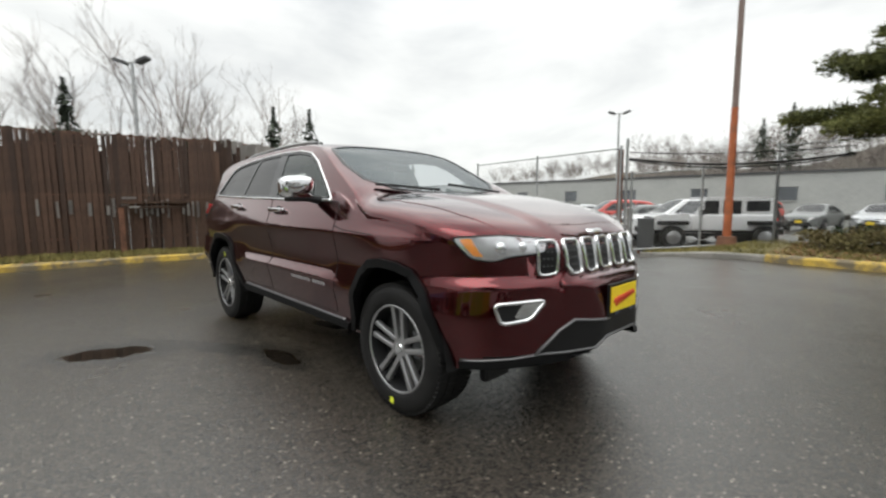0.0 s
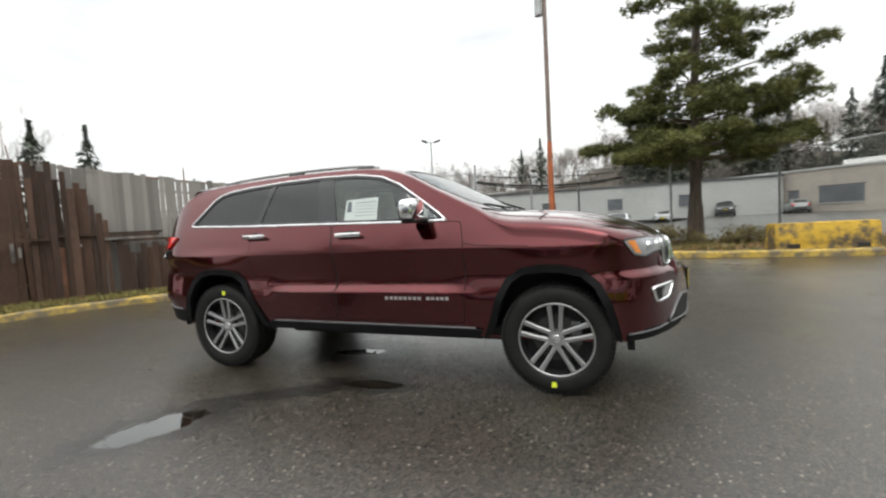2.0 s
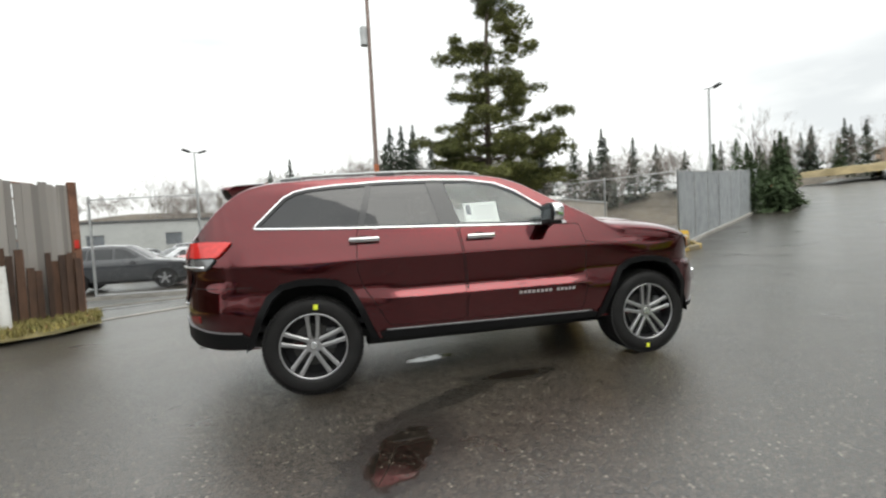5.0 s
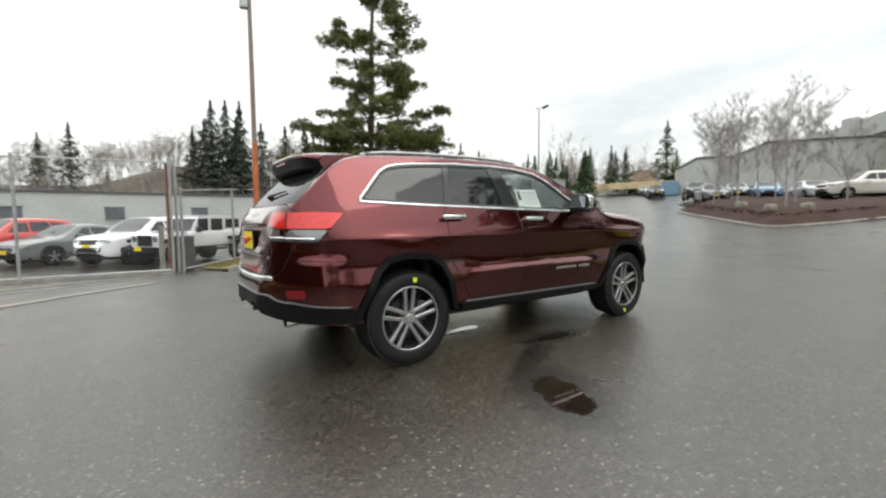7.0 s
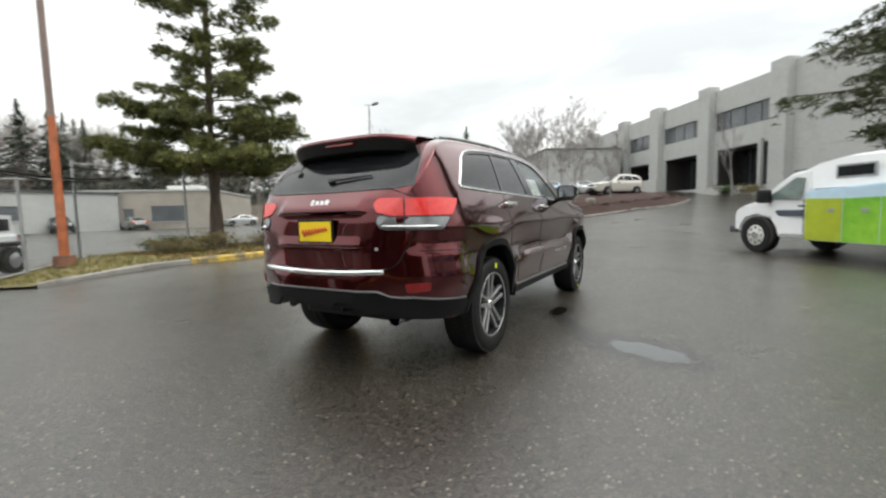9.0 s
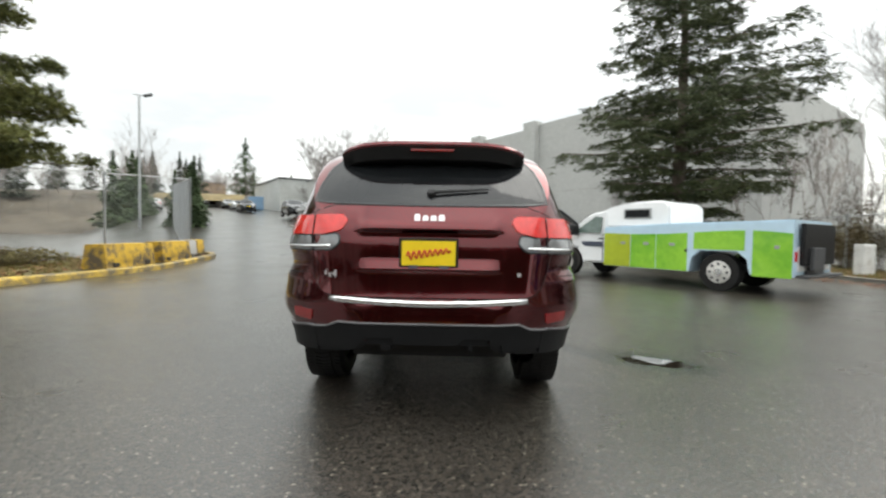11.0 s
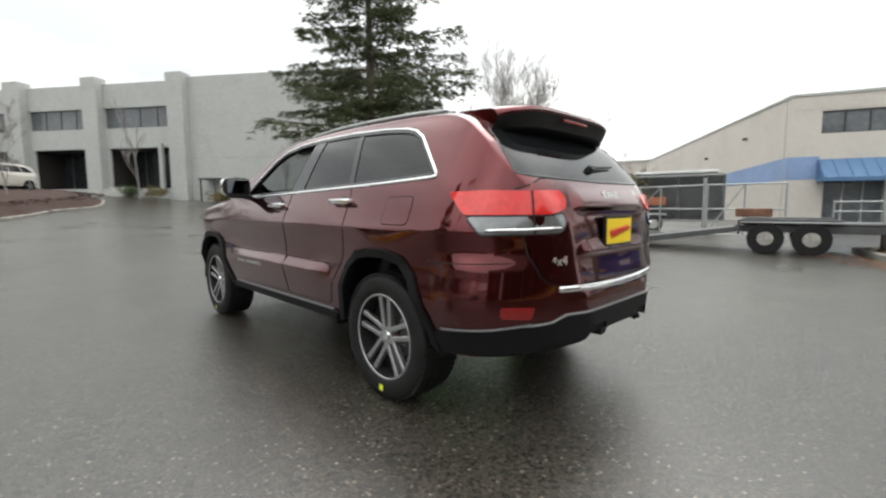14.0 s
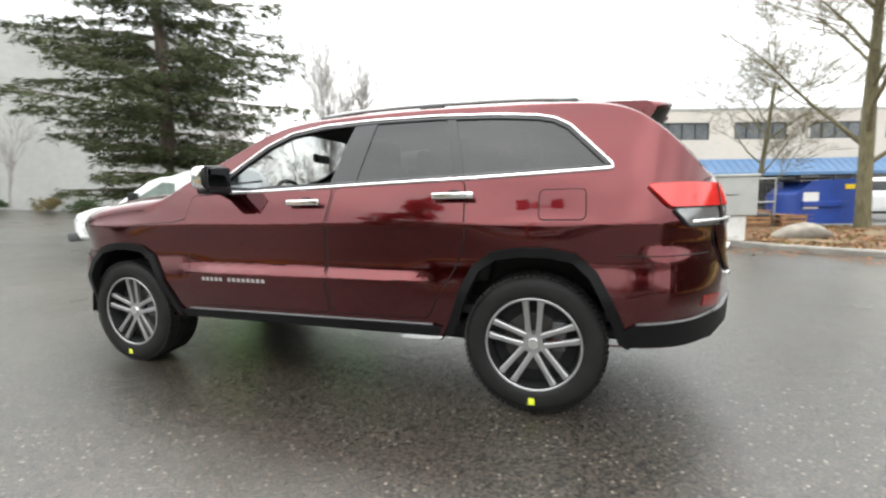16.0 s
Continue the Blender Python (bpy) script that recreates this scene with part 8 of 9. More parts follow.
CAR_WIN = [[(0.55, 0.98), (0.10, 1.28), (-0.15, 1.32), (-0.18, 0.98)], [(-0.25, 0.98), (-0.22, 1.32), (-0.75, 1.31), (-1.35, 1.05), (-1.3, 0.99)]]
CAR_SCR = [(0.90, -0.5), (0.95, 0.0), (0.90, 0.5), (0.70, 0.62), (0.18, 0.52), (0.12, 0.0), (0.18, -0.52), (0.70, -0.62)]
CAR_REAR = [(-0.52, 1.04), (0.52, 1.04), (0.44, 1.28), (-0.44, 1.28)]


def parked_suv(name, at, turn, paint, label, group="", extras=True):
    return table_car(name, at, turn, paint, label, SUV_T, SUV_B, SUV_W, (-2.30, 2.28), 1.55, -1.75, SUV_WIN, (1.38, -1.40), 0.36, extras, group, SUV_SCR, SUV_REAR, lamp_z=0.86)


def parked_car(name, at, turn, paint, label, group="", extras=True):
    return table_car(name, at, turn, paint, label, CAR_T, CAR_B, CAR_W, (-2.25, 2.24), 1.45, -1.6, CAR_WIN, (1.32, -1.36), 0.32, extras, group, CAR_SCR, CAR_REAR, lamp_z=0.68)


LOT = "cars in the fenced lot"
wsuv = parked_suv("white_suv", (-2.9, 16.6, -0.38), -136, M_WHITE, "white SUV with yellow plate in the fenced lot", LOT)
bsuv = parked_suv("black_suv", (-9.3, 14.8, -0.38), 6, M_BLACKPAINT, "black SUV parked behind the chain link gate", LOT)
rcar = parked_suv("red_crossover", (-7.2, 19.6, -0.38), -136, M_REDPAINT, "bright red crossover in the fenced lot", LOT)
gcar = parked_car("grey_sedan", (-5.2, 18.2, -0.38), -136, M_GREYPAINT, "dark grey sedan with yellow plate in the fenced lot", LOT)
scar = parked_car("silver_sedan", (-9.8, 21.2, -0.38), -136, M_SILVERPAINT, "silver sedan in the fenced lot", LOT)
far_lot = [(rcar, (-3.0, 30, gz(-3.0, 30)), -100), (gcar, (-6.2, 30.5, gz(-6.2, 30.5)), -100), (scar, (-9.4, 31, gz(-9.4, 31)), -100), (wsuv, (-12.6, 31.5, gz(-12.6, 31.5)), -100), (gcar, (-15.8, 32, gz(-15.8, 32)), -100), (bsuv, (-19, 32.5, gz(-19, 32.5)), -100),
           (scar, (-13.0, 22.8, gz(-13.0, 22.8)), -136), (gcar, (-0.2, 30, gz(-0.2, 30)), -100), (scar, (2.6, 29.6, gz(2.6, 29.6)), -100), (bsuv, (14, 52, gz(14, 52)), -100), (gcar, (20, 50.5, gz(20, 50.5)), 80), (scar, (8, 52, gz(8, 52)), -100), (scar, (31, 48, gz(31, 48)), 170)]
for ob, at, turn in far_lot:
    copy_thing(ob, pose(*at, 0, 0, turn))


def offroader(at, turn):
    """A boxy white four-door off-roader with hard top and spare wheel."""
    t = thing("white_offroader", "boxy white off-roader with black fenders in the fenced lot", "car", LOT, at, turn)
    part("tub", boxbm((-0.55, 0, 0.92), (2.75, 1.50, 0.56), 0, 0.05), M_WHITE, t, smooth=60)
    bm = bmesh.new()
    extrude_profile(bm, [(0.80, 0.66), (2.0, 0.66), (2.02, 1.12), (1.9, 1.18), (0.85, 1.22)], -0.62, 0.62)
    part("bonnet", bm, M_WHITE, t)
    bm = bmesh.new()
    extrude_profile(bm, [(0.72, 1.18), (0.35, 1.76), (-0.55, 1.80), (-0.55, 1.18)], -0.66, 0.66)
    part("cab", bm, M_WHITE, t)
    part("roof_panel", boxbm((-0.10, 0, 1.80), (0.92, 1.30, 0.04), 0, 0.01), M_WHITE, t)
    bm = bmesh.new()
    extrude_profile(bm, [(-0.55, 1.20), (-0.55, 1.82), (-1.85, 1.80), (-1.93, 1.20)], -0.67, 0.67)
    part("hard_top", bm, M_WHITE, t, "white hard top")
    for s in (-1, 1):
        for a, b in ((0.42, -0.12), (-0.20, -0.85)):
            part("window", boxbm(((a + b) / 2, s * 0.668, 1.46), (abs(a - b) - 0.06, 0.02, 0.46), 0, 0.01), M_DARKGLASS, t, "dark window")
        part("window", boxbm((-1.35, s * 0.676, 1.50), (0.75, 0.02, 0.36), 0, 0.01), M_DARKGLASS, t)
        for xa in (1.45, -1.50):
            part("fender", boxbm((xa, s * 0.80, 0.92), (1.02, 0.26, 0.14), 0, 0.05), M_BLACK, t, "black fender flare", smooth=60)
            w = new("wheel")
            w.parent = t
            w.matrix_basis = pose(xa, s * 0.80, 0.41)
            part("tyre", tubebm((0, -0.13, 0), (0, 0.13, 0), 0.41, n=26), M_TYRE, w, smooth=50)
            part("rim", tubebm((0, s * 0.12, 0), (0, s * 0.138, 0), 0.25, 0.23, n=20), M_RIM, w, smooth=50)
        part("step", boxbm((0, s * 0.78, 0.52), (1.9, 0.14, 0.08), 0, 0.02), M_BLACK, t)
        part("head_lamp", tubebm((2.0, s * 0.46, 0.98), (2.04, s * 0.46, 0.98), 0.10, n=16), M_CLEARLENS, t, smooth=50)
        part("tail_lamp", boxbm((-1.95, s * 0.66, 1.0), (0.05, 0.14, 0.2), 0, 0.01), M_REDLENS, t)
        part("door_mirror", boxbm((0.55, s * 0.86, 1.28), (0.1, 0.2, 0.2), 0, 0.03), M_BLACK, t)
    part("windscreen", (lambda bm: (box(bm, (0, 0, 0), (0.02, 1.2, 0.52)), bmesh.ops.transform(bm, matrix=pose(0.56, 0, 1.46, 0, -32, 0), verts=bm.verts), bm)[2])(bmesh.new()), M_DARKGLASS, t)
    part("grille", boxbm((2.02, 0, 0.93), (0.05, 0.62, 0.36), 0, 0.01), M_BLACK, t)
    part("front_bumper", boxbm((2.18, 0, 0.62), (0.22, 1.6, 0.20), 0, 0.04), M_BLACK, t)
    part("rear_bumper", boxbm((-2.06, 0, 0.62), (0.20, 1.6, 0.20), 0, 0.04), M_BLACK, t)
    part("spare_wheel", tubebm((-1.96, 0, 1.08), (-2.22, 0, 1.08), 0.41, n=26), M_TYRE, t, smooth=50)
    part("plate", boxbm((2.30, 0, 0.66), (0.012, 0.30, 0.14), 0, 0.003), M_PLATE, t, "yellow plate")
    return t


offroader((-1.41, 14.92, -0.39), 219).scale = (0.96, 0.96, 0.96)


# ---- utility van beside the street ----
def utility_van():
    t = thing("utility_van", "white utility van with lime green service body on wet asphalt", "van", at=(5.08, -6.68, 0), turn=34.5)
    # local x forward, rear axle at 0; its driver side is +y
    wb = 4.1
    for xa, r in ((0, 0.40), (wb, 0.40)):
        for s in (-1, 1):
            w = new("wheel")
            w.parent = t
            w.matrix_basis = pose(xa, s * 0.86, r)
            part("tyre", tubebm((0, -s * 0.13, 0), (0, s * 0.13, 0), r, n=28), M_TYRE, w, smooth=50)
            part("rim", tubebm((0, s * 0.12, 0), (0, s * 0.136, 0), 0.25, 0.235, n=22), M_STEELWHEEL, w, "pale steel wheel", smooth=50)
            part("hub", tubebm((0, s * 0.10, 0), (0, s * 0.17, 0), 0.10, 0.08, n=14), M_CHROME, w, smooth=50)
            for k in range(8):
                a = k * 0.7854
                part("hand_hole", tubebm((math.cos(a) * 0.175, s * 0.130, math.sin(a) * 0.175), (math.cos(a) * 0.175, s * 0.139, math.sin(a) * 0.175), 0.032, n=8), M_DARKMETAL, w)
    # cab with a short nose
    prof = [(2.82, 0.42), (3.56, 0.40), (3.62, 0.62), (3.78, 0.84), (4.1, 0.92), (4.42, 0.84), (4.56, 0.64), (4.60, 0.48), (4.90, 0.48), (4.96, 0.60), (4.97, 0.92), (4.90, 1.10), (4.62, 1.22), (4.12, 1.31),
            (3.50, 1.88), (3.26, 1.99), (2.82, 2.03)]
    bm = bmesh.new()
    extrude_profile(bm, prof, -0.97, 0.97)
    for v in bm.verts:
        if v.co.z > 1.35:
            v.co.y *= 0.88
        if v.co.x > 4.6:
            v.co.y *= 0.88
    bmesh.ops.bevel(bm, geom=[e for e in bm.edges if abs(e.verts[0].co.y - e.verts[1].co.y) < 0.2], offset=0.06, segments=3, affect="EDGES")
    part("cab", bm, M_WHITE, t, "white cab", smooth=50)
    # raised roof cap that slopes into the cab
    bm = bmesh.new()
    extrude_profile(bm, [(1.18, 1.5), (3.10, 1.5), (3.14, 1.98), (2.75, 2.15), (2.2, 2.26), (1.5, 2.27), (1.30, 2.22), (1.20, 2.10)], -0.84, 0.84)
    for v in bm.verts:
        if v.co.z > 2.18:
            v.co.y *= 0.84
    bmesh.ops.bevel(bm, geom=[e for e in bm.edges if abs(e.verts[0].co.y - e.verts[1].co.y) < 0.2], offset=0.06, segments=3, affect="EDGES")
    part("raised_roof", bm, M_WHITE, t, "white raised roof", smooth=50)
    for s in (-1, 1):
        rw_ = part("roof_window", boxbm((2.0, s * 0.842, 1.90), (0.66, 0.03, 0.22), 0, 0.012), M_DARKGLASS, t, "dark roof window")
        part("window_rim", boxbm((2.0, s * 0.838, 1.90), (0.74, 0.02, 0.30), 0, 0.008), M_GALV, t)
        bm = bmesh.new()
        v = [bm.verts.new((x, s * 0.945, z)) for x, z in ((2.98, 1.34), (3.76, 1.34), (3.86, 1.40), (3.36, 1.86), (2.98, 1.88))]
        bm.faces.new(v if s < 0 else v[::-1])
        r = bmesh.ops.extrude_face_region(bm, geom=bm.faces[:])
        bmesh.ops.translate(bm, vec=(0, s * 0.012, 0), verts=[q for q in r["geom"] if isinstance(q, bmesh.types.BMVert)])
        for q in bm.verts:
            q.co.y *= 1.025 - 0.128 * (q.co.z - 1.31) / 0.55
        bmesh.ops.recalc_face_normals(bm, faces=bm.faces)
        part("door_window", bm, M_VANGLASS, t, "dark door window")
        m_ = new("door_mirror")
        m_.parent = t
        m_.matrix_basis = pose(3.72, s * 1.14, 1.42)
        part("shell", boxbm((0, 0, 0), (0.14, 0.30, 0.30), 0, 0.05), M_BLACK, m_, smooth=60)
        part("arm", tubebm((0, -s * 0.24, -0.10), (0, 0, -0.05), 0.035, n=6), M_BLACK, m_)
        part("head_lamp", boxbm((4.91, s * 0.66, 0.90), (0.10, 0.28, 0.20), 0, 0.04), M_CLEARLENS, t, "clear head lamp", smooth=60)
        part("wheel_well", tubebm((4.1, s * 0.90, 0.44), (4.1, s * 0.974, 0.44), 0.475, n=24), M_DARKINT, t, "dark wheel well", smooth=60)
        part("door_handle", boxbm((2.94, s * 0.985, 1.16), (0.15, 0.03, 0.04), 0, 0.01), M_BLACK, t)
        part("door_sign", boxbm((3.24, s * 0.976, 0.99), (0.66, 0.008, 0.15)), M_PRINT, t, "dark plain lettering bar")
        for x in (2.90, 3.72):
            part("door_joint", boxbm((x, s * 0.974, 0.90), (0.012, 0.006, 0.86)), M_SEAM, t)
    bm = bmesh.new()
    v = [bm.verts.new(p) for p in ((4.14, -0.82, 1.325), (4.14, 0.82, 1.325), (3.53, 0.76, 1.885), (3.53, -0.76, 1.885))]
    bm.faces.new(v)
    bmesh.ops.translate(bm, vec=(0.014, 0, 0.014), verts=bm.verts)
    part("windscreen", bm, M_DARKGLASS, t, "dark windscreen")
    part("front_bumper", boxbm((5.00, 0, 0.54), (0.20, 1.74, 0.22), 0, 0.05), M_DARKMETAL, t, smooth=60)
    part("grille", boxbm((4.965, 0, 0.88), (0.04, 0.86, 0.24), 0, 0.02), M_BLACK, t)
    # service body: pale blue upper sides, lime green wrap below
    body = bmesh.new()
    prof = [(-1.72, 0.40), (-0.60, 0.40), (-0.54, 0.74), (-0.36, 0.92), (0.36, 0.92), (0.54, 0.74), (0.60, 0.36), (2.80, 0.36), (2.80, 1.50), (1.2, 1.60), (-1.72, 1.66)]
    extrude_profile(body, prof, -1.04, 1.04)
    bmesh.ops.bevel(body, geom=[e for e in body.edges if abs(e.verts[0].co.y - e.verts[1].co.y) < 0.1 and e.verts[0].co.z > 1.4 and e.verts[1].co.z > 1.4], offset=0.04, segments=2, affect="EDGES")
    part("service_body", body, M_PALEBLUE, t, "pale blue service body", smooth=40)
    for s in (-1, 1):
        for x0, x1, mt in ((-1.70, -0.64, M_GREENWRAP), (-0.50, 0.50, M_GREENWRAP), (0.64, 1.36, M_GREENWRAP), (1.38, 2.02, M_GREENWRAP), (2.04, 2.79, M_LIMEWRAP)):
            low = 0.95 if x0 == -0.50 else 0.37
            n_ = 8
            def top(x):
                return 1.30 + 0.05 * math.sin(x * 1.6 + 2.4) + (0.07 if x < 1.4 else 0.07 * (2.8 - x) / 1.4)
            xs = [x0 + (x1 - x0) * i / n_ for i in range(n_ + 1)]
            bm = bmesh.new()
            f = bm.faces.new([bm.verts.new((x, s * 1.041, low)) for x in (x0, x1)] + [bm.verts.new((x, s * 1.041, top(x))) for x in xs[::-1]])
            r = bmesh.ops.extrude_face_region(bm, geom=[f])
            bmesh.ops.translate(bm, vec=(0, s * 0.008, 0), verts=[q for q in r["geom"] if isinstance(q, bmesh.types.BMVert)])
            bmesh.ops.recalc_face_normals(bm, faces=bm.faces)
            part("side_panel", bm, mt, t, "lime green side panel")
        for x in (0.98, 1.62, 2.24, -1.3):
            part("latch", boxbm((x, s * 1.052, 1.05), (0.13, 0.016, 0.08), 0, 0.006), M_GALV, t, "pale latch plate")
        part("fuel_cap", tubebm((0.66, s * 1.045, 0.9), (0.66, s * 1.056, 0.9), 0.035, n=10), M_BLACK, t)
        part("tail_lamp", boxbm((-1.73, s * 0.93, 0.85), (0.04, 0.10, 0.22), 0, 0.01), M_REDLENS, t, "red tail lamp")
    part("rear_panel", boxbm((-1.74, 0, 0.80), (0.05, 1.7, 0.55)), M_WHITEPAINT, t, "white rear panel")
    part("lift_gate", boxbm((-1.84, 0, 1.12), (0.12, 1.7, 0.92), 0, 0.02), M_BLACK, t, "black folded lift gate")
    part("lift_frame", boxbm((-1.96, 0.3, 0.80), (0.12, 0.6, 0.5), 0, 0.02), M_DARKMETAL, t)
    part("rear_step", boxbm((-1.92, 0, 0.42), (0.36, 1.9, 0.06), 0, 0.01), M_DARKMETAL, t)
    part("chassis", boxbm((1.4, 0, 0.50), (6.4, 0.9, 0.2), 0, 0.02), M_DARKMETAL, t)
    # the body stands low over its wheels
    for ob in t.children:
        if ob.type == "MESH":
            for v in ob.data.vertices:
                v.co.z = 0.40 + (v.co.z - 0.40) * 0.87
                if v.co.x < -0.65:
                    v.co.x = -0.65 + (v.co.x + 0.65) * 0.62
        elif ob.name.startswith("door_mirror"):
            ob.location.z -= 0.13
    return t


utility_van()


# ---- verge and yard by the trailer ----
KERB_S = [(14, -10.6), (9, -11.1), (5.5, -11.45), (2.4, -11.9)]
sweep_kerb("kerb_south", KERB_S[::-1], -0.16, 0.12, M_KERBGREY, "weathered grey kerb below the brambles", 17)
KERB_SW = [(-2.9, -12.2), (-3.3, -10.6), (-4.2, -8.7), (-5.4, -7.1), (-7.2, -5.9), (-9.5, -5.0), (-13, -4.2)]
sweep_kerb("kerb_southwest", KERB_SW, 0.16, 0.13, M_KERBGREY, "weathered kerb with leaf litter", 19)
BED_S = [(14, -10.75), (9, -11.25), (5.5, -11.6), (2.4, -12.05), (2.8, -13.4), (6, -14.0), (10, -15), (14, -16)]
_, in_bed_s = bed("verge_south", BED_S, 0.11, M_SOIL, "leaf strewn verge before the brambles", 0.04, 23)
tufts("verge_south_grass", in_bed_s, (2.4, -16, 14, -10.7), 1500, 0.10, M_GRASS, "dull winter grass before the brambles", 0.10, 37)
tufts("verge_south_leaf_litter", in_bed_s, (2.4, -16, 14, -10.7), 1200, 0.07, M_LEAF, "brown leaves before the brambles", 0.11, 38, 3, 0.03)
BED_SW = [(-3.05, -12.2), (-3.45, -10.65), (-4.35, -8.8), (-5.5, -7.25), (-7.3, -6.05), (-9.6, -5.15), (-13, -4.4), (-14, -12), (-9, -13.6), (-4, -12.6)]
_, in_bed_sw = bed("verge_southwest", BED_SW, 0.11, M_SOIL, "bare ground with fallen leaves beside the kerb", 0.04, 24)
tufts("yard_leaf_litter", in_bed_sw, (-14, -13.6, -3, -4.4), 5200, 0.075, M_LEAF, "many fallen brown leaves on the verge", 0.10, 39, 3, 0.03)
tufts("yard_grass", in_bed_sw, (-14, -13.6, -3, -4.4), 1200, 0.08, M_GRASS, "sparse yellow grass", 0.10, 40)
rnd_k = random.Random(5)


def near_kerb(x, y):
    return any((Vector((x, y)) - Vector(p)).length < 0.9 for p in [(-3.0, -10.8), (-3.6, -9.4), (-4.3, -8.2), (-5.2, -6.9), (-6.5, -6.0), (-8, -5.3), (3, -11.5), (4.2, -11.3), (5.5, -11.1), (7, -10.9), (8.6, -10.8)])


tufts("gutter_leaf_litter", near_kerb, (-9, -12, 9.5, -4.8), 1500, 0.07, M_LEAF, "brown leaves washed along the gutter", 0.003, 41, 2, 0.01)
for i in range(16):
    x = 3.4 + i * 0.62
    shrub("bramble", (x, -13.6 - 0.10 * i + rnd_k.uniform(-0.5, 0.5), 0.05), (0.9, 0.8, rnd_k.uniform(1.5, 2.3)), M_BRAMBLE if i % 4 else M_SHRUB, "tangled brown bramble bush behind the verge", 80 + i, 1500, 0.065, group="brambles by the street")
bare_tree("bare_tree", (9.0, -15.5, 0), 6.6, 0.45, 0.08, M_PALEBARK, "pale leafless tree behind the brambles", 91, 4, 7, "bare trees by the yard", upright=0.95, thin=0.0045, clear=0.12, slim=0.32)
bare_tree("bare_tree", (11.0, -16.5, 0), 7.8, 0.45, 0.09, M_PALEBARK, "pale leafless tree behind the brambles", 92, 4, 7, "bare trees by the yard", upright=0.95, thin=0.0045, clear=0.12, slim=0.32)
bare_tree("bare_tree", (6.6, -15.6, 0), 5.0, 0.8, 0.07, M_PALEBARK, "small leafless tree behind the brambles", 93, 4, 4, "bare trees by the yard")
chainlink("yard_fence", [(14, -14.6), (4.2, -13.2)], 2.0, "chain link fence lost in brambles", posts_at=3.0, cell=0.12)
tagged(part("utility_box", boxbm((8.25, -12.45, 0.55), (0.36, 0.34, 0.95), -4, 0.03), M_WHITEPAINT), "white utility cabinet on the verge", "cabinet")

conifer("fir_tree", (13.6, -9.7, 0.2), 16.0, 5.0, 0.34, M_FIRNEEDLE, "broad dark fir with drooping boughs", 17, bare=0.05, whorls=26, limbs=9, spray=150, leaf=0.24, droop=0.22, uneven=0.45, gap=0.32, power=0.50)
for i in range(6):
    shrub("juniper", (9.4 + i * 0.9, -9.9 + 0.2 * (i % 2), 0.1), (0.9, 0.8, 1.3), M_HEDGE, "dark green juniper at the foot of the fir", 130 + i, 1300, 0.10, group="junipers under the fir")

hy = thing("fire_hydrant", "yellow fire hydrant among dead grass", "hydrant", at=(3.5, -12.4, 0.05))
part("barrel", tubebm((0, 0, 0), (0, 0, 0.55), 0.10, 0.095, n=16), M_YELLOW, hy, smooth=50)
part("bonnet", tubebm((0, 0, 0.55), (0, 0, 0.72), 0.12, 0.03, n=16), M_YELLOW, hy, smooth=50)
for a in ((0.18, 0), (-0.18, 0), (0, 0.18)):
    part("outlet", tubebm((0, 0, 0.42), (a[0], a[1], 0.42), 0.055, n=12), M_YELLOW, hy, smooth=50)


def trailer():
    """A low car hauler with tandem axles, its ramp end towards the street."""
    t = thing("car_trailer", "low tandem axle car trailer with dark deck and grey rails", "trailer", at=(-1.75, -11.3, 0), turn=188)
    # local x points to the tongue
    for xa in (-0.42, 0.42):
        for s in (-1, 1):
            w = new("wheel")
            w.parent = t
            w.matrix_basis = pose(xa, s * 1.0, 0.36)
            part("tyre", tubebm((0, -0.10, 0), (0, 0.10, 0), 0.36, n=26), M_TYRE, w, smooth=50)
            part("rim", tubebm((0, s * 0.09, 0), (0, s * 0.108, 0), 0.17, 0.155, n=20), M_OLDWHEEL, w, "dirty steel wheel", smooth=50)
    for s in (-1, 1):
        part("mudguard", boxbm((0, s * 1.0, 0.79), (1.85, 0.26, 0.05), 0, 0.015), M_DARKMETAL, t)
        part("guard_end", boxbm((-0.95, s * 1.0, 0.62), (0.05, 0.26, 0.34), 0, 0.01), M_DARKMETAL, t)
        part("frame_rail", boxbm((0.9, s * 0.80, 0.58), (3.9, 0.10, 0.16), 0, 0.01), M_DARKMETAL, t)
    bm = bmesh.new()
    extrude_profile(bm, [(-0.9, 0.64), (-0.9, 0.52), (-3.6, 0.06), (-3.75, 0.10), (-3.6, 0.22)], -0.95, 0.95)
    part("ramp_deck", bm, M_DARKMETAL, t, "dark sloping ramp deck")
    part("deck", boxbm((1.0, 0, 0.70), (3.8, 1.7, 0.05), 0, 0.01), M_DARKMETAL, t, "worn dark deck")
    part("tongue", tubebm((2.8, 0, 0.62), (5.0, 0, 0.52), 0.06, n=8), M_DARKMETAL, t)
    part("jack", tubebm((4.4, 0.1, 0.02), (4.4, 0.1, 1.0), 0.04, n=8), M_GALV, t)
    for z in (0.98, 1.22):
        part("side_rail", tubebm((0.9, 0.95, z), (4.3, 0.95, z), 0.025, n=6), M_GALV, t)
    for x in (0.9, 2.0, 3.2, 4.3):
        part("stake", tubebm((x, 0.95, 0.55), (x, 0.95, 1.25), 0.02, n=6), M_GALV, t)
    tagged(part("red_chock", boxbm((-1.0, -11.5, 0.95), (0.8, 0.25, 0.22), 8, 0.03), M_RUST), "rust red bundle on the trailer", "bundle")
    return t


trailer()


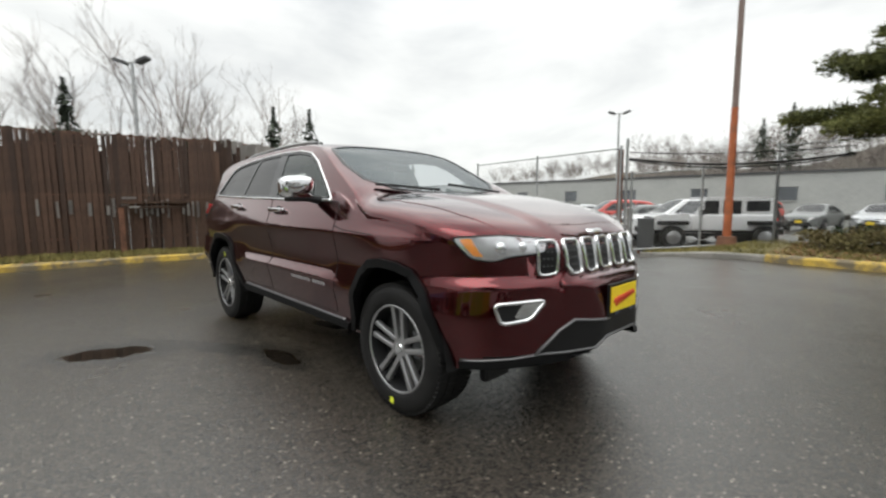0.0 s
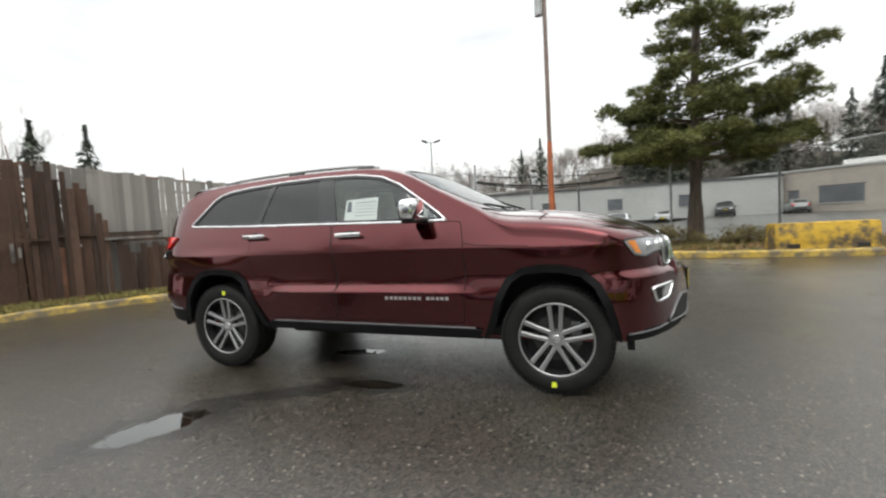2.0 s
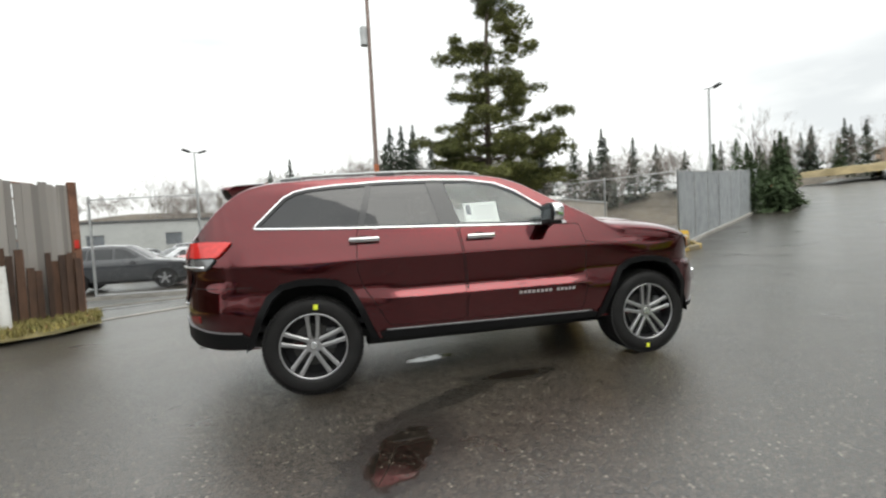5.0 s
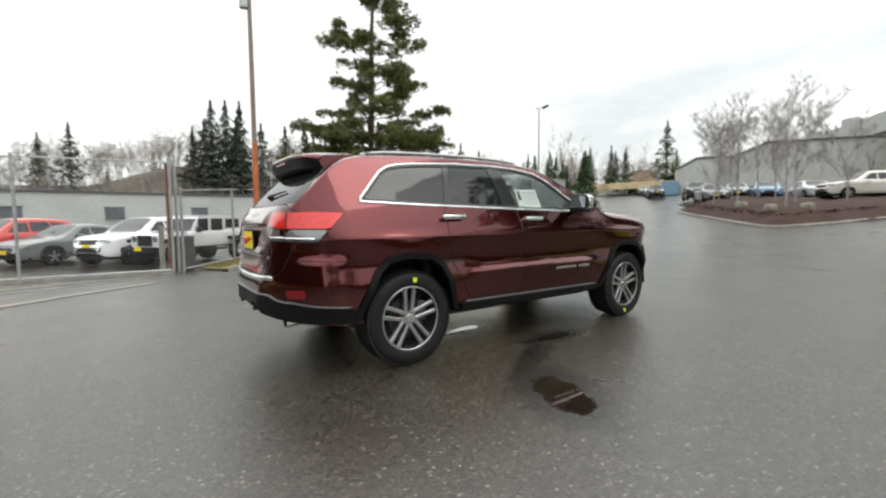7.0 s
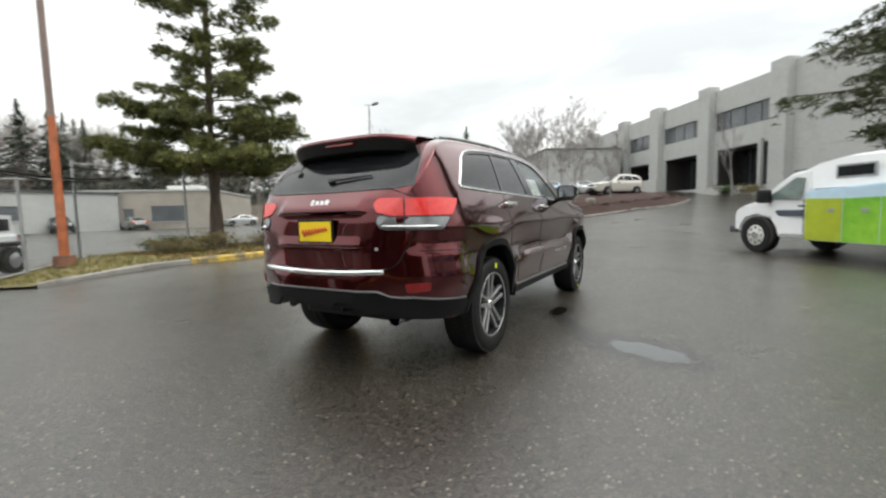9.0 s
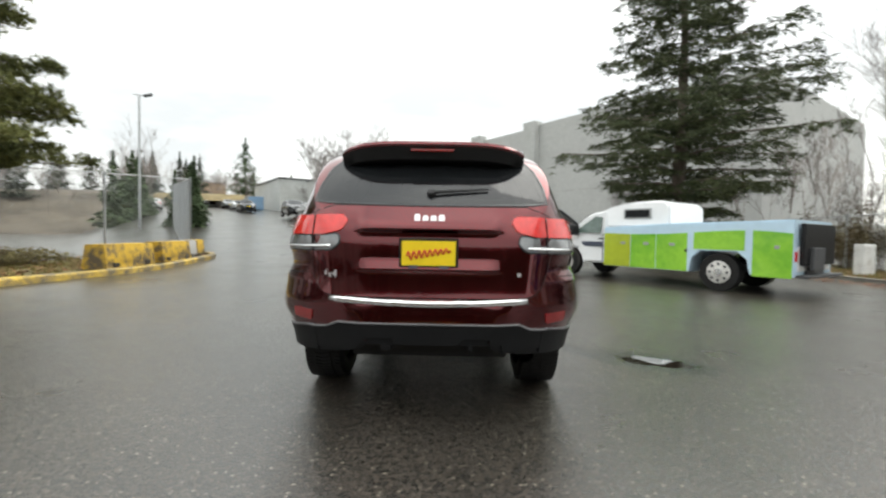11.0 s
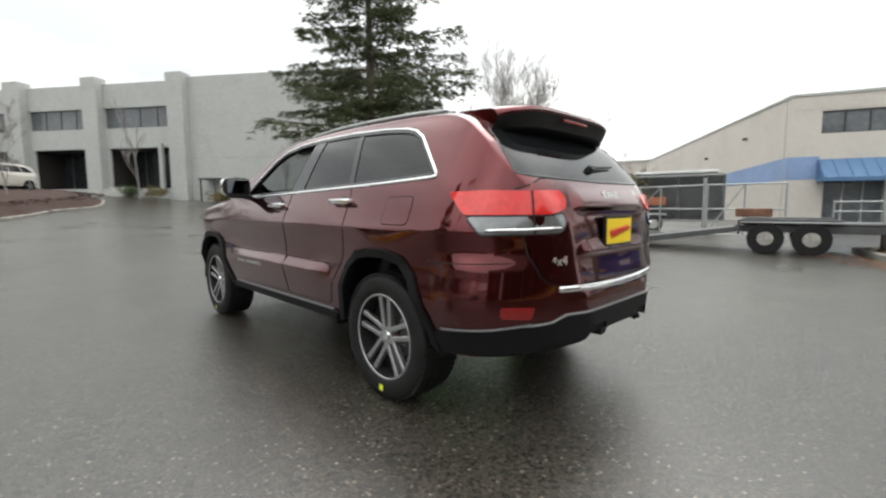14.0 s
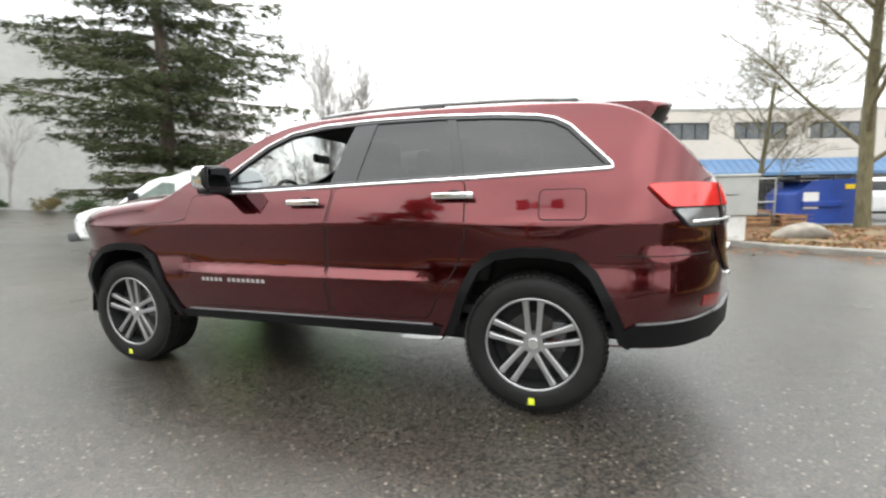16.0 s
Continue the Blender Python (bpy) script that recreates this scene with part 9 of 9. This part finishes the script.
def box_trailer():
    t = thing("enclosed_trailer", "black enclosed trailer behind the yard gate", "trailer", at=(3.6, -18.6, 0), turn=12)
    part("body", boxbm((0, 0, 1.45), (4.4, 2.1, 1.95), 0, 0.04), M_BLACKPAINT, t, "black box body")
    part("front_panel", boxbm((-2.23, 0, 1.45), (0.06, 2.12, 1.9), 0, 0.01), M_DARKMETAL, t)
    for z in (0.52, 2.4):
        part("edge_rail", boxbm((0, 1.06, z), (4.44, 0.05, 0.08)), M_GALV, t)
    for x in (-2.2, -0.6, 1.0, 2.2):
        part("edge_post", boxbm((x, 1.065, 1.45), (0.06, 0.03, 1.9)), M_DARKMETAL, t)
    part("sticker", boxbm((0.2, 1.07, 1.35), (0.7, 0.01, 0.35), 0, 0), M_ORANGE, t, "faded orange sticker")
    w = new("wheel")
    w.parent = t
    w.matrix_basis = pose(0.3, 1.05, 0.36)
    part("tyre", tubebm((0, -0.1, 0), (0, 0.1, 0), 0.36, n=22), M_TYRE, w, smooth=50)
    part("rim", tubebm((0, 0.09, 0), (0, 0.105, 0), 0.2, n=18), M_STEELWHEEL, w, smooth=50)
    part("mudguard", boxbm((0.3, 1.1, 0.78), (1.0, 0.22, 0.05), 0, 0.02), M_WHITEPAINT, t)
    part("roof", boxbm((-0.4, 0, 2.55), (3.2, 1.9, 0.12), 0, 0.03), M_WHITEPAINT, t, "white roof rack")
    return t


box_trailer()


def swing_gate(at, turn, ln, h):
    t = thing("yard_gate", "galvanised pipe and chain link yard gate standing open", "gate", "yard gates", at, turn)
    for x in (0, ln * 0.5, ln):
        part("upright", tubebm((x, 0, 0.12), (x, 0, h), 0.03, n=8), M_GALV, t, smooth=60)
    for z in (0.14, h * 0.55, h):
        part("rail", tubebm((0, 0, z), (ln, 0, z), 0.026, n=8), M_GALV, t, smooth=60)
    part("brace", tubebm((0, 0, 0.14), (ln * 0.5, 0, h), 0.022, n=8), M_GALV, t, smooth=60)
    part("hinge_post", tubebm((-0.06, 0, 0), (-0.06, 0, h + 0.25), 0.055, n=10), M_GALV, t, smooth=60)
    vs, fs = [], []
    c = 0.11
    for i in range(int(ln / c) + int(h / c)):
        for sg in (1, -1):
            a0 = max(0, i * c - h)
            a1 = min(ln, i * c)
            z0, z1 = i * c - a0, i * c - a1
            z0, z1 = min(z0, h), max(0.14, z1)
            if a1 <= a0:
                continue
            xa, xb = (a0, a1) if sg > 0 else (ln - a0, ln - a1)
            q = len(vs)
            vs += [(xa, 0, z0 - 0.004), (xb, 0, z1 - 0.004), (xb, 0, z1 + 0.004), (xa, 0, z0 + 0.004)]
            fs.append((q, q + 1, q + 2, q + 3))
    raw("wire_mesh", vs, fs, M_WIRE, t)["kind"] = "stuff"
    return t


swing_gate((4.3, -15.6, 0), 168, 3.4, 1.85)
swing_gate((1.0, -14.9, 0), 190, 2.2, 1.85)
swing_gate((-3.5, -11.9, 0), 196, 3.8, 1.6)


def meter_box():
    t = thing("electrical_cabinet", "off-white electrical cabinet on a pedestal beside the kerb", "cabinet", at=(-4.75, -8.3, 0.05), turn=12)
    part("cabinet", boxbm((0, 0, 1.05), (0.86, 0.50, 0.86), 0, 0.02), M_PALE, t)
    part("lid", boxbm((0, 0, 1.50), (0.92, 0.56, 0.06), 0, 0.02), M_PALE, t)
    part("pedestal", boxbm((0, 0, 0.30), (0.46, 0.42, 0.62), 0, 0.02), M_WHITEPAINT, t)
    part("latch", boxbm((0.1, 0.255, 1.10), (0.26, 0.02, 0.03)), M_GALV, t)
    p = thing("gate_pole", "galvanised gate pole by the cabinet", "post", at=(-3.85, -8.75, 0.05))
    part("post", tubebm((0, 0, 0), (0, 0, 1.62), 0.075, n=12), M_GALV, p, smooth=60)
    part("cap", tubebm((0, 0, 1.62), (0, 0, 1.70), 0.085, 0.03, n=12), M_GALV, p, smooth=60)
    return t


meter_box()


def dumpster():
    t = thing("dumpster", "blue steel waste bin with white sign and black lid", "waste bin", at=(-8.4, -13.7, 0.05), turn=12)
    bm = bmesh.new()
    extrude_profile(bm, [(-0.9, 0.15), (0.9, 0.15), (0.95, 1.05), (0.5, 1.45), (-0.95, 1.50)], -0.75, 0.75)
    part("bin", bm, M_BLUEBIN, t)
    part("lid", boxbm((0.55, 0, 1.52), (1.0, 1.5, 0.05), 0, 0.01), M_BLACK, t)
    part("side_pocket", boxbm((0.2, 0.78, 0.75), (1.2, 0.10, 0.16), 0, 0.02), M_BLUEBIN, t)
    part("sign", boxbm((0.55, 0.765, 0.85), (0.42, 0.02, 0.50)), M_SIGN, t, "plain white sign")
    part("sticker", boxbm((-0.5, 0.762, 1.25), (0.26, 0.015, 0.14)), M_PLATE, t, "yellow sticker")
    b = thing("black_bin", "black waste bin behind the pallets", "waste bin", at=(-7.3, -14.9, 0.05), turn=12)
    part("bin", boxbm((0, 0, 0.75), (1.5, 1.1, 1.4), 0, 0.03), M_BLACK, b)
    part("lid", boxbm((0, 0, 1.48), (1.55, 1.15, 0.06), 0, 0.02), M_BLACK, b)
    return t


dumpster()


def pallet(at, turn, leaves):
    t = thing("pallet", "stacked worn wooden pallet with brown leaves", "pallet", "pallets by the bins", at, turn)
    for k in range(leaves):
        z = 0.14 * k
        for i in range(7):
            part("slat", boxbm((-0.52 + i * 0.173, 0, z + 0.125), (0.10, 1.0, 0.02)), M_WOOD, t)
        for y in (-0.45, 0, 0.45):
            part("runner", boxbm((0, y, z + 0.06), (1.2, 0.04, 0.09)), M_WOOD, t)
    return t


pallet((-6.3, -13.0, 0.08), 10, 4)
pallet((-7.6, -13.2, 0.08), 22, 3)
bm = bmesh.new()
bmesh.ops.create_icosphere(bm, subdivisions=3, radius=0.5)
for v in bm.verts:
    v.co *= 1 + 0.35 * noise.noise(v.co * 2.1)
    v.co = Vector((v.co.x * 1.1, v.co.y * 0.7, max(-0.2, v.co.z * 0.55)))
bmesh.ops.translate(bm, vec=(-6.35, -9.0, 0.18), verts=bm.verts)
tagged(part("boulder", bm, M_ROCK, smooth=50), "grey boulder on the leafy verge", "rock")
bare_tree("street_tree", (-9.1, -12.4, 0.05), 9.6, 0.62, 0.22, M_MOSSBARK, "leafless mossy street tree on the verge", 95, 4, 7, "trees on the verge", upright=0.55, thin=0.006, clear=0.22, slim=0.30)
bare_tree("street_tree", (-8.6, -19.5, 0.05), 7.6, 0.75, 0.13, M_MOSSBARK, "leafless street tree before the storefront", 96, 4, 7, "trees on the verge", upright=0.5, thin=0.006, clear=0.2, slim=0.30)
parked_suv("white_pickup", (-13.5, -19.5, 0), 160, M_WHITE, "white vehicle parked before the storefront", extras=False)
parked_suv("white_box_van", (8.6, -21.5, 0), 170, M_WHITE, "white van behind the yard gate", extras=False)

# ---- island with mulch, bare trees and parked cars ----
EDGE = [(29.5, 12.5), (27.1, 10.9), (22.6, 6.7), (20.3, 4.6), (19.6, 3.5), (20.5, 2.6), (22.7, 1.7), (25.4, 0.7), (28.3, -1.0), (32.0, -1.8), (35.0, -2.2)]
ISL = EDGE + [(38.0, 1.0), (44.0, 8.0), (46.0, 14.0), (38.0, 15.0)]
isl, in_isl = bed("mulch_island", ISL, 0.70, M_MULCH, "raised planting island of red brown bark mulch", 0.09, 25, 0.7, rim=0.10)
sweep_kerb("island_kerb", EDGE, 0.15, 0.12, M_KERBGREY, "grey kerb round the mulch island", 27)
tufts("mulch_chips", in_isl, (19, -3, 46, 15), 4200, 0.10, M_MULCH, "loose bark chips", 0.50, 43, 3, 0.06)
for i, (x, y, h) in enumerate(((24.0, 4.3, 5.2), (26.4, 7.4, 5.6), (28.0, 9.4, 5.6), (28.6, 5.2, 5.8), (31.2, 10.4, 5.8), (32.5, 8.4, 6.2), (27.0, 2.6, 4.6), (30.5, 6.8, 6.0), (35, 11, 6), (37.5, 13.0, 6.2))):
    bare_tree("island_tree", (x, y, gz(x, y) + 0.45), h, 0.48, 0.05, M_PALEBARK, "slender leafless tree on the mulch island", 200 + i, 5, 4, "trees on the island", upright=0.8, thin=0.006, clear=0.12)
for x, y in ((22.3, 4.4), (24.8, 6.6), (23.2, 3.2)):
    bm = boxbm((x, y, gz(x, y) + 0.72), (0.55, 0.42, 0.40), 20 + x * 9, 0.12)
    tagged(part("island_rock", bm, M_ROCK, smooth=60), "pale rock on the mulch", "rock")
ISL_G = "cars behind the island"
tan = parked_suv("champagne_suv", (32.8, 3.2, gz(32.8, 3.2) + 0.55), 139, M_BEIGEPAINT, "champagne SUV parked behind the mulch island", ISL_G, False)
blu = parked_car("blue_sedan", (37.0, 9.5, gz(37, 9.5) + 0.4), 205, M_BLUEPAINT, "pale blue sedan parked behind the island", ISL_G, False)
for ob, x, y, a in ((gcar, 34.6, 12.4, 215), (scar, 36.2, 6.4, 212), (gcar, 39.5, 12.5, 205), (bsuv, 38.6, 15.4, 212), (scar, 42, 16, 212),
                    (bsuv, 52, 26.5, 214), (scar, 58, 30.5, 214), (gcar, 64, 35, 214), (gcar, 70, 39, 214), (scar, 48, 36, 34), (gcar, 76, 44, 214), (wsuv, 84, 49, 214)):
    copy_thing(ob, pose(x, y, gz(x, y) + (0.35 if x < 44 else 0), 0, 0, a))

# ---- distance: wooded hills, far trees ----
def hill_top(az):
    """Height of the far ridge by bearing in degrees."""
    return 6.0 + 3.0 * sst(74, 84, az) * (1 - sst(112, 125, az)) + 6.0 * sst(58, 68, az) * (1 - sst(86, 97, az)) + 1.5 * math.exp(-((az - 54) / 9.0) ** 2) + 4.0 * math.exp(-((az - 38) / 12.0) ** 2)


def hill_z(x, y):
    r, az = math.hypot(x, y), math.degrees(math.atan2(y, x))
    return hill_top(az) * sst(84, 118, r) - 0.4


def hillside():
    """A wooded ridge round the far side of the lot."""
    vs, fs = [], []
    bearings = [4 + 2.0 * i for i in range(90)]
    radii = (84, 92, 100, 110, 122, 136, 160, 220, 320)
    for a in bearings:
        for r in radii:
            x, y = math.cos(radians(a)) * r, math.sin(radians(a)) * r
            vs.append((x, y, hill_z(x, y) + (0.8 * noise.noise(Vector((x, y, 0)) * 0.03) if r > 90 else 0)))
    k = len(radii)
    for i in range(len(bearings) - 1):
        for q in range(k - 1):
            a = i * k + q
            fs.append((a, a + 1, a + k + 1, a + k))
    return tagged(raw("hillside", vs, fs, M_HILL, smooth=True), "brown wooded winter hillside", "hillside", kind="structure")


hillside()


def far_wood(name, spots, seed, label, conifers=True, needles=None):
    """Many distant trees as one mesh."""
    rnd = random.Random(seed)
    vs, fs = [], []
    for x, y, z, h in spots:
        if conifers:
            limb(vs, fs, [Vector((x, y, z)), Vector((x, y, z + h))], [0.018 * h, 0.01], 4)
            wide = rnd.uniform(0.29, 0.42)
            for _ in range(int(900 + 60 * h)):
                f = 0.04 + 0.96 * rnd.random() ** 1.2
                band = 0.72 + 0.28 * math.sin(f * h * 3.2 + x)
                r = h * wide * (1 - f) ** 0.95 * band * math.sqrt(rnd.random())
                a = rnd.uniform(0, 6.283)
                o = Vector((x + math.cos(a) * r, y + math.sin(a) * r, z + h * f - 0.22 * r))
                sz = (0.024 * h + 0.10) * rnd.uniform(0.6, 1.4) * (0.4 + 0.6 * (1 - f))
                d = Vector((math.cos(a) + rnd.gauss(0, 0.4), math.sin(a) + rnd.gauss(0, 0.4), rnd.gauss(-0.35, 0.4))).normalized()
                w = d.cross(Vector((rnd.gauss(0, 0.5), rnd.gauss(0, 0.5), 1))).normalized() * sz * 0.55
                q = len(vs)
                vs += [tuple(o - d * sz - w), tuple(o - d * sz + w), tuple(o + d * sz)]
                fs.append((q, q + 1, q + 2))
        else:
            def twig(p, d, ln, r, lev):
                e = p + d * ln
                s = Vector((-d.y, d.x, 0.1))
                s = (s if s.length > 0.05 else Vector((1, 0, 0))).normalized() * r
                q = len(vs)
                vs.extend([tuple(p - s), tuple(p + s), tuple(e + s * 0.5), tuple(e - s * 0.5)])
                fs.append((q, q + 1, q + 2, q + 3))
                if lev < 4:
                    for _ in range(4 if lev < 3 else 3):
                        a = rnd.uniform(0, 6.283)
                        nd = (d + Vector((math.cos(a), math.sin(a), rnd.uniform(-0.1, 0.3))) * 0.62).normalized()
                        twig(p.lerp(e, rnd.uniform(0.35, 1.0)), nd, ln * rnd.uniform(0.48, 0.68), max(0.011, r * 0.5), lev + 1)
            twig(Vector((x, y, z)), Vector((rnd.uniform(-0.05, 0.05), rnd.uniform(-0.05, 0.05), 1)).normalized(), h * 0.5, 0.008 * h, 0)
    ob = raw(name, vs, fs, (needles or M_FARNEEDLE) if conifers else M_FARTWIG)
    return tagged(ob, label, "trees", kind="stuff")


rw = random.Random(400)


def ring(a0, a1, r0, r1, n, h0, h1):
    out = []
    for _ in range(n):
        a, r = radians(rw.uniform(a0, a1)), rw.uniform(r0, r1)
        x, y = math.cos(a) * r, math.sin(a) * r
        out.append((x, y, max(0.0, hill_z(x, y)), rw.uniform(h0, h1)))
    return out


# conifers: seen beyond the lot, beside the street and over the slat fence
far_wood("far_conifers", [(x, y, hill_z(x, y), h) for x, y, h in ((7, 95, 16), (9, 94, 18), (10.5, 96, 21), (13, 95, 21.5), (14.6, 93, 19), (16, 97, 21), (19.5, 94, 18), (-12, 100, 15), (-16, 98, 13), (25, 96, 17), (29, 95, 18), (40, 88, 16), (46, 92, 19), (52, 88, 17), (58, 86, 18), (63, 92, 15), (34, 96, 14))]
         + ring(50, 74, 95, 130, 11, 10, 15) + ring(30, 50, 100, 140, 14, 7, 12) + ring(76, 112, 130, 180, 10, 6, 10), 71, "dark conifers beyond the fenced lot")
far_wood("street_conifers", [(30 + i * 3.1, 24.5 + i * 2.3 + rw.uniform(-1.5, 2.5), gz(30 + i * 3.1, 23) * 0.6, rw.uniform(4.5, 8)) for i in range(16)] + [(79.2, 39.4, 6.5, 12.5), (74, 48, 6.5, 6), (86, 33, 7, 6), (84, 40, 7, 7), (27.6, 18.9, 0.5, 4.6), (28.4, 19.8, 0.5, 5.0), (25.2, 17.6, 0.5, 5.2), (26.6, 18.4, 0.6, 5.8), (28.0, 19.6, 0.6, 5.4), (24.2, 18.3, 0.4, 4.6), (29.6, 20.4, 0.7, 5.8)], 72, "green conifers beside the climbing street", needles=M_STREETNEEDLE)
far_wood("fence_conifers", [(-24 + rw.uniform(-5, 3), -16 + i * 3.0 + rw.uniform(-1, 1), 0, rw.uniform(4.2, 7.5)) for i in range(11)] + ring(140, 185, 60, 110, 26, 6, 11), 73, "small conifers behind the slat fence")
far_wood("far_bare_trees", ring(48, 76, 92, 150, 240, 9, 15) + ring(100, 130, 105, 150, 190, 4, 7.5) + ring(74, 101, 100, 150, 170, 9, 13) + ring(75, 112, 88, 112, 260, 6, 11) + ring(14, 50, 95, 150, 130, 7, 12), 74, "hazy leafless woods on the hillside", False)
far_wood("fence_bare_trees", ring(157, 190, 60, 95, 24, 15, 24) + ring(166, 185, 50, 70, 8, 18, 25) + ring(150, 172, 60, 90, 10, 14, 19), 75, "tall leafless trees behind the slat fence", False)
far_wood("street_bare_trees", [(50 + rw.uniform(0, 60), 2 + rw.uniform(-6, 30), 2.5, rw.uniform(7, 12)) for _ in range(26)] + [(70 + rw.uniform(-3, 14), 44 + rw.uniform(-9, 6), 6.0, rw.uniform(4, 7)) for _ in range(14)] + [(40 + i * 4, 32 + i * 2.9, 1.5 + i * 0.2, rw.uniform(9, 14)) for i in range(12)], 76, "leafless trees along the climbing street", False)
far_wood("yard_bare_trees", [(14 + rw.uniform(0, 14), -19 + rw.uniform(-5, 3), 0, rw.uniform(6, 10)) for _ in range(9)] + [(12 + rw.uniform(0, 34), -30 - rw.uniform(0, 22), 0, rw.uniform(4.5, 8)) for _ in range(60)], 77, "leafless trees beyond the yard", False)
BANK = [(63.0, 40.5), (70.0, 34.0), (78.5, 27.0), (92.0, 33.0), (84.0, 45.0), (70.0, 52.0)]
bed("ochre_bank", BANK, 2.1, M_OCHRE, "dry ochre grass bank at the end of the street", 0.15, 61, 2.0)
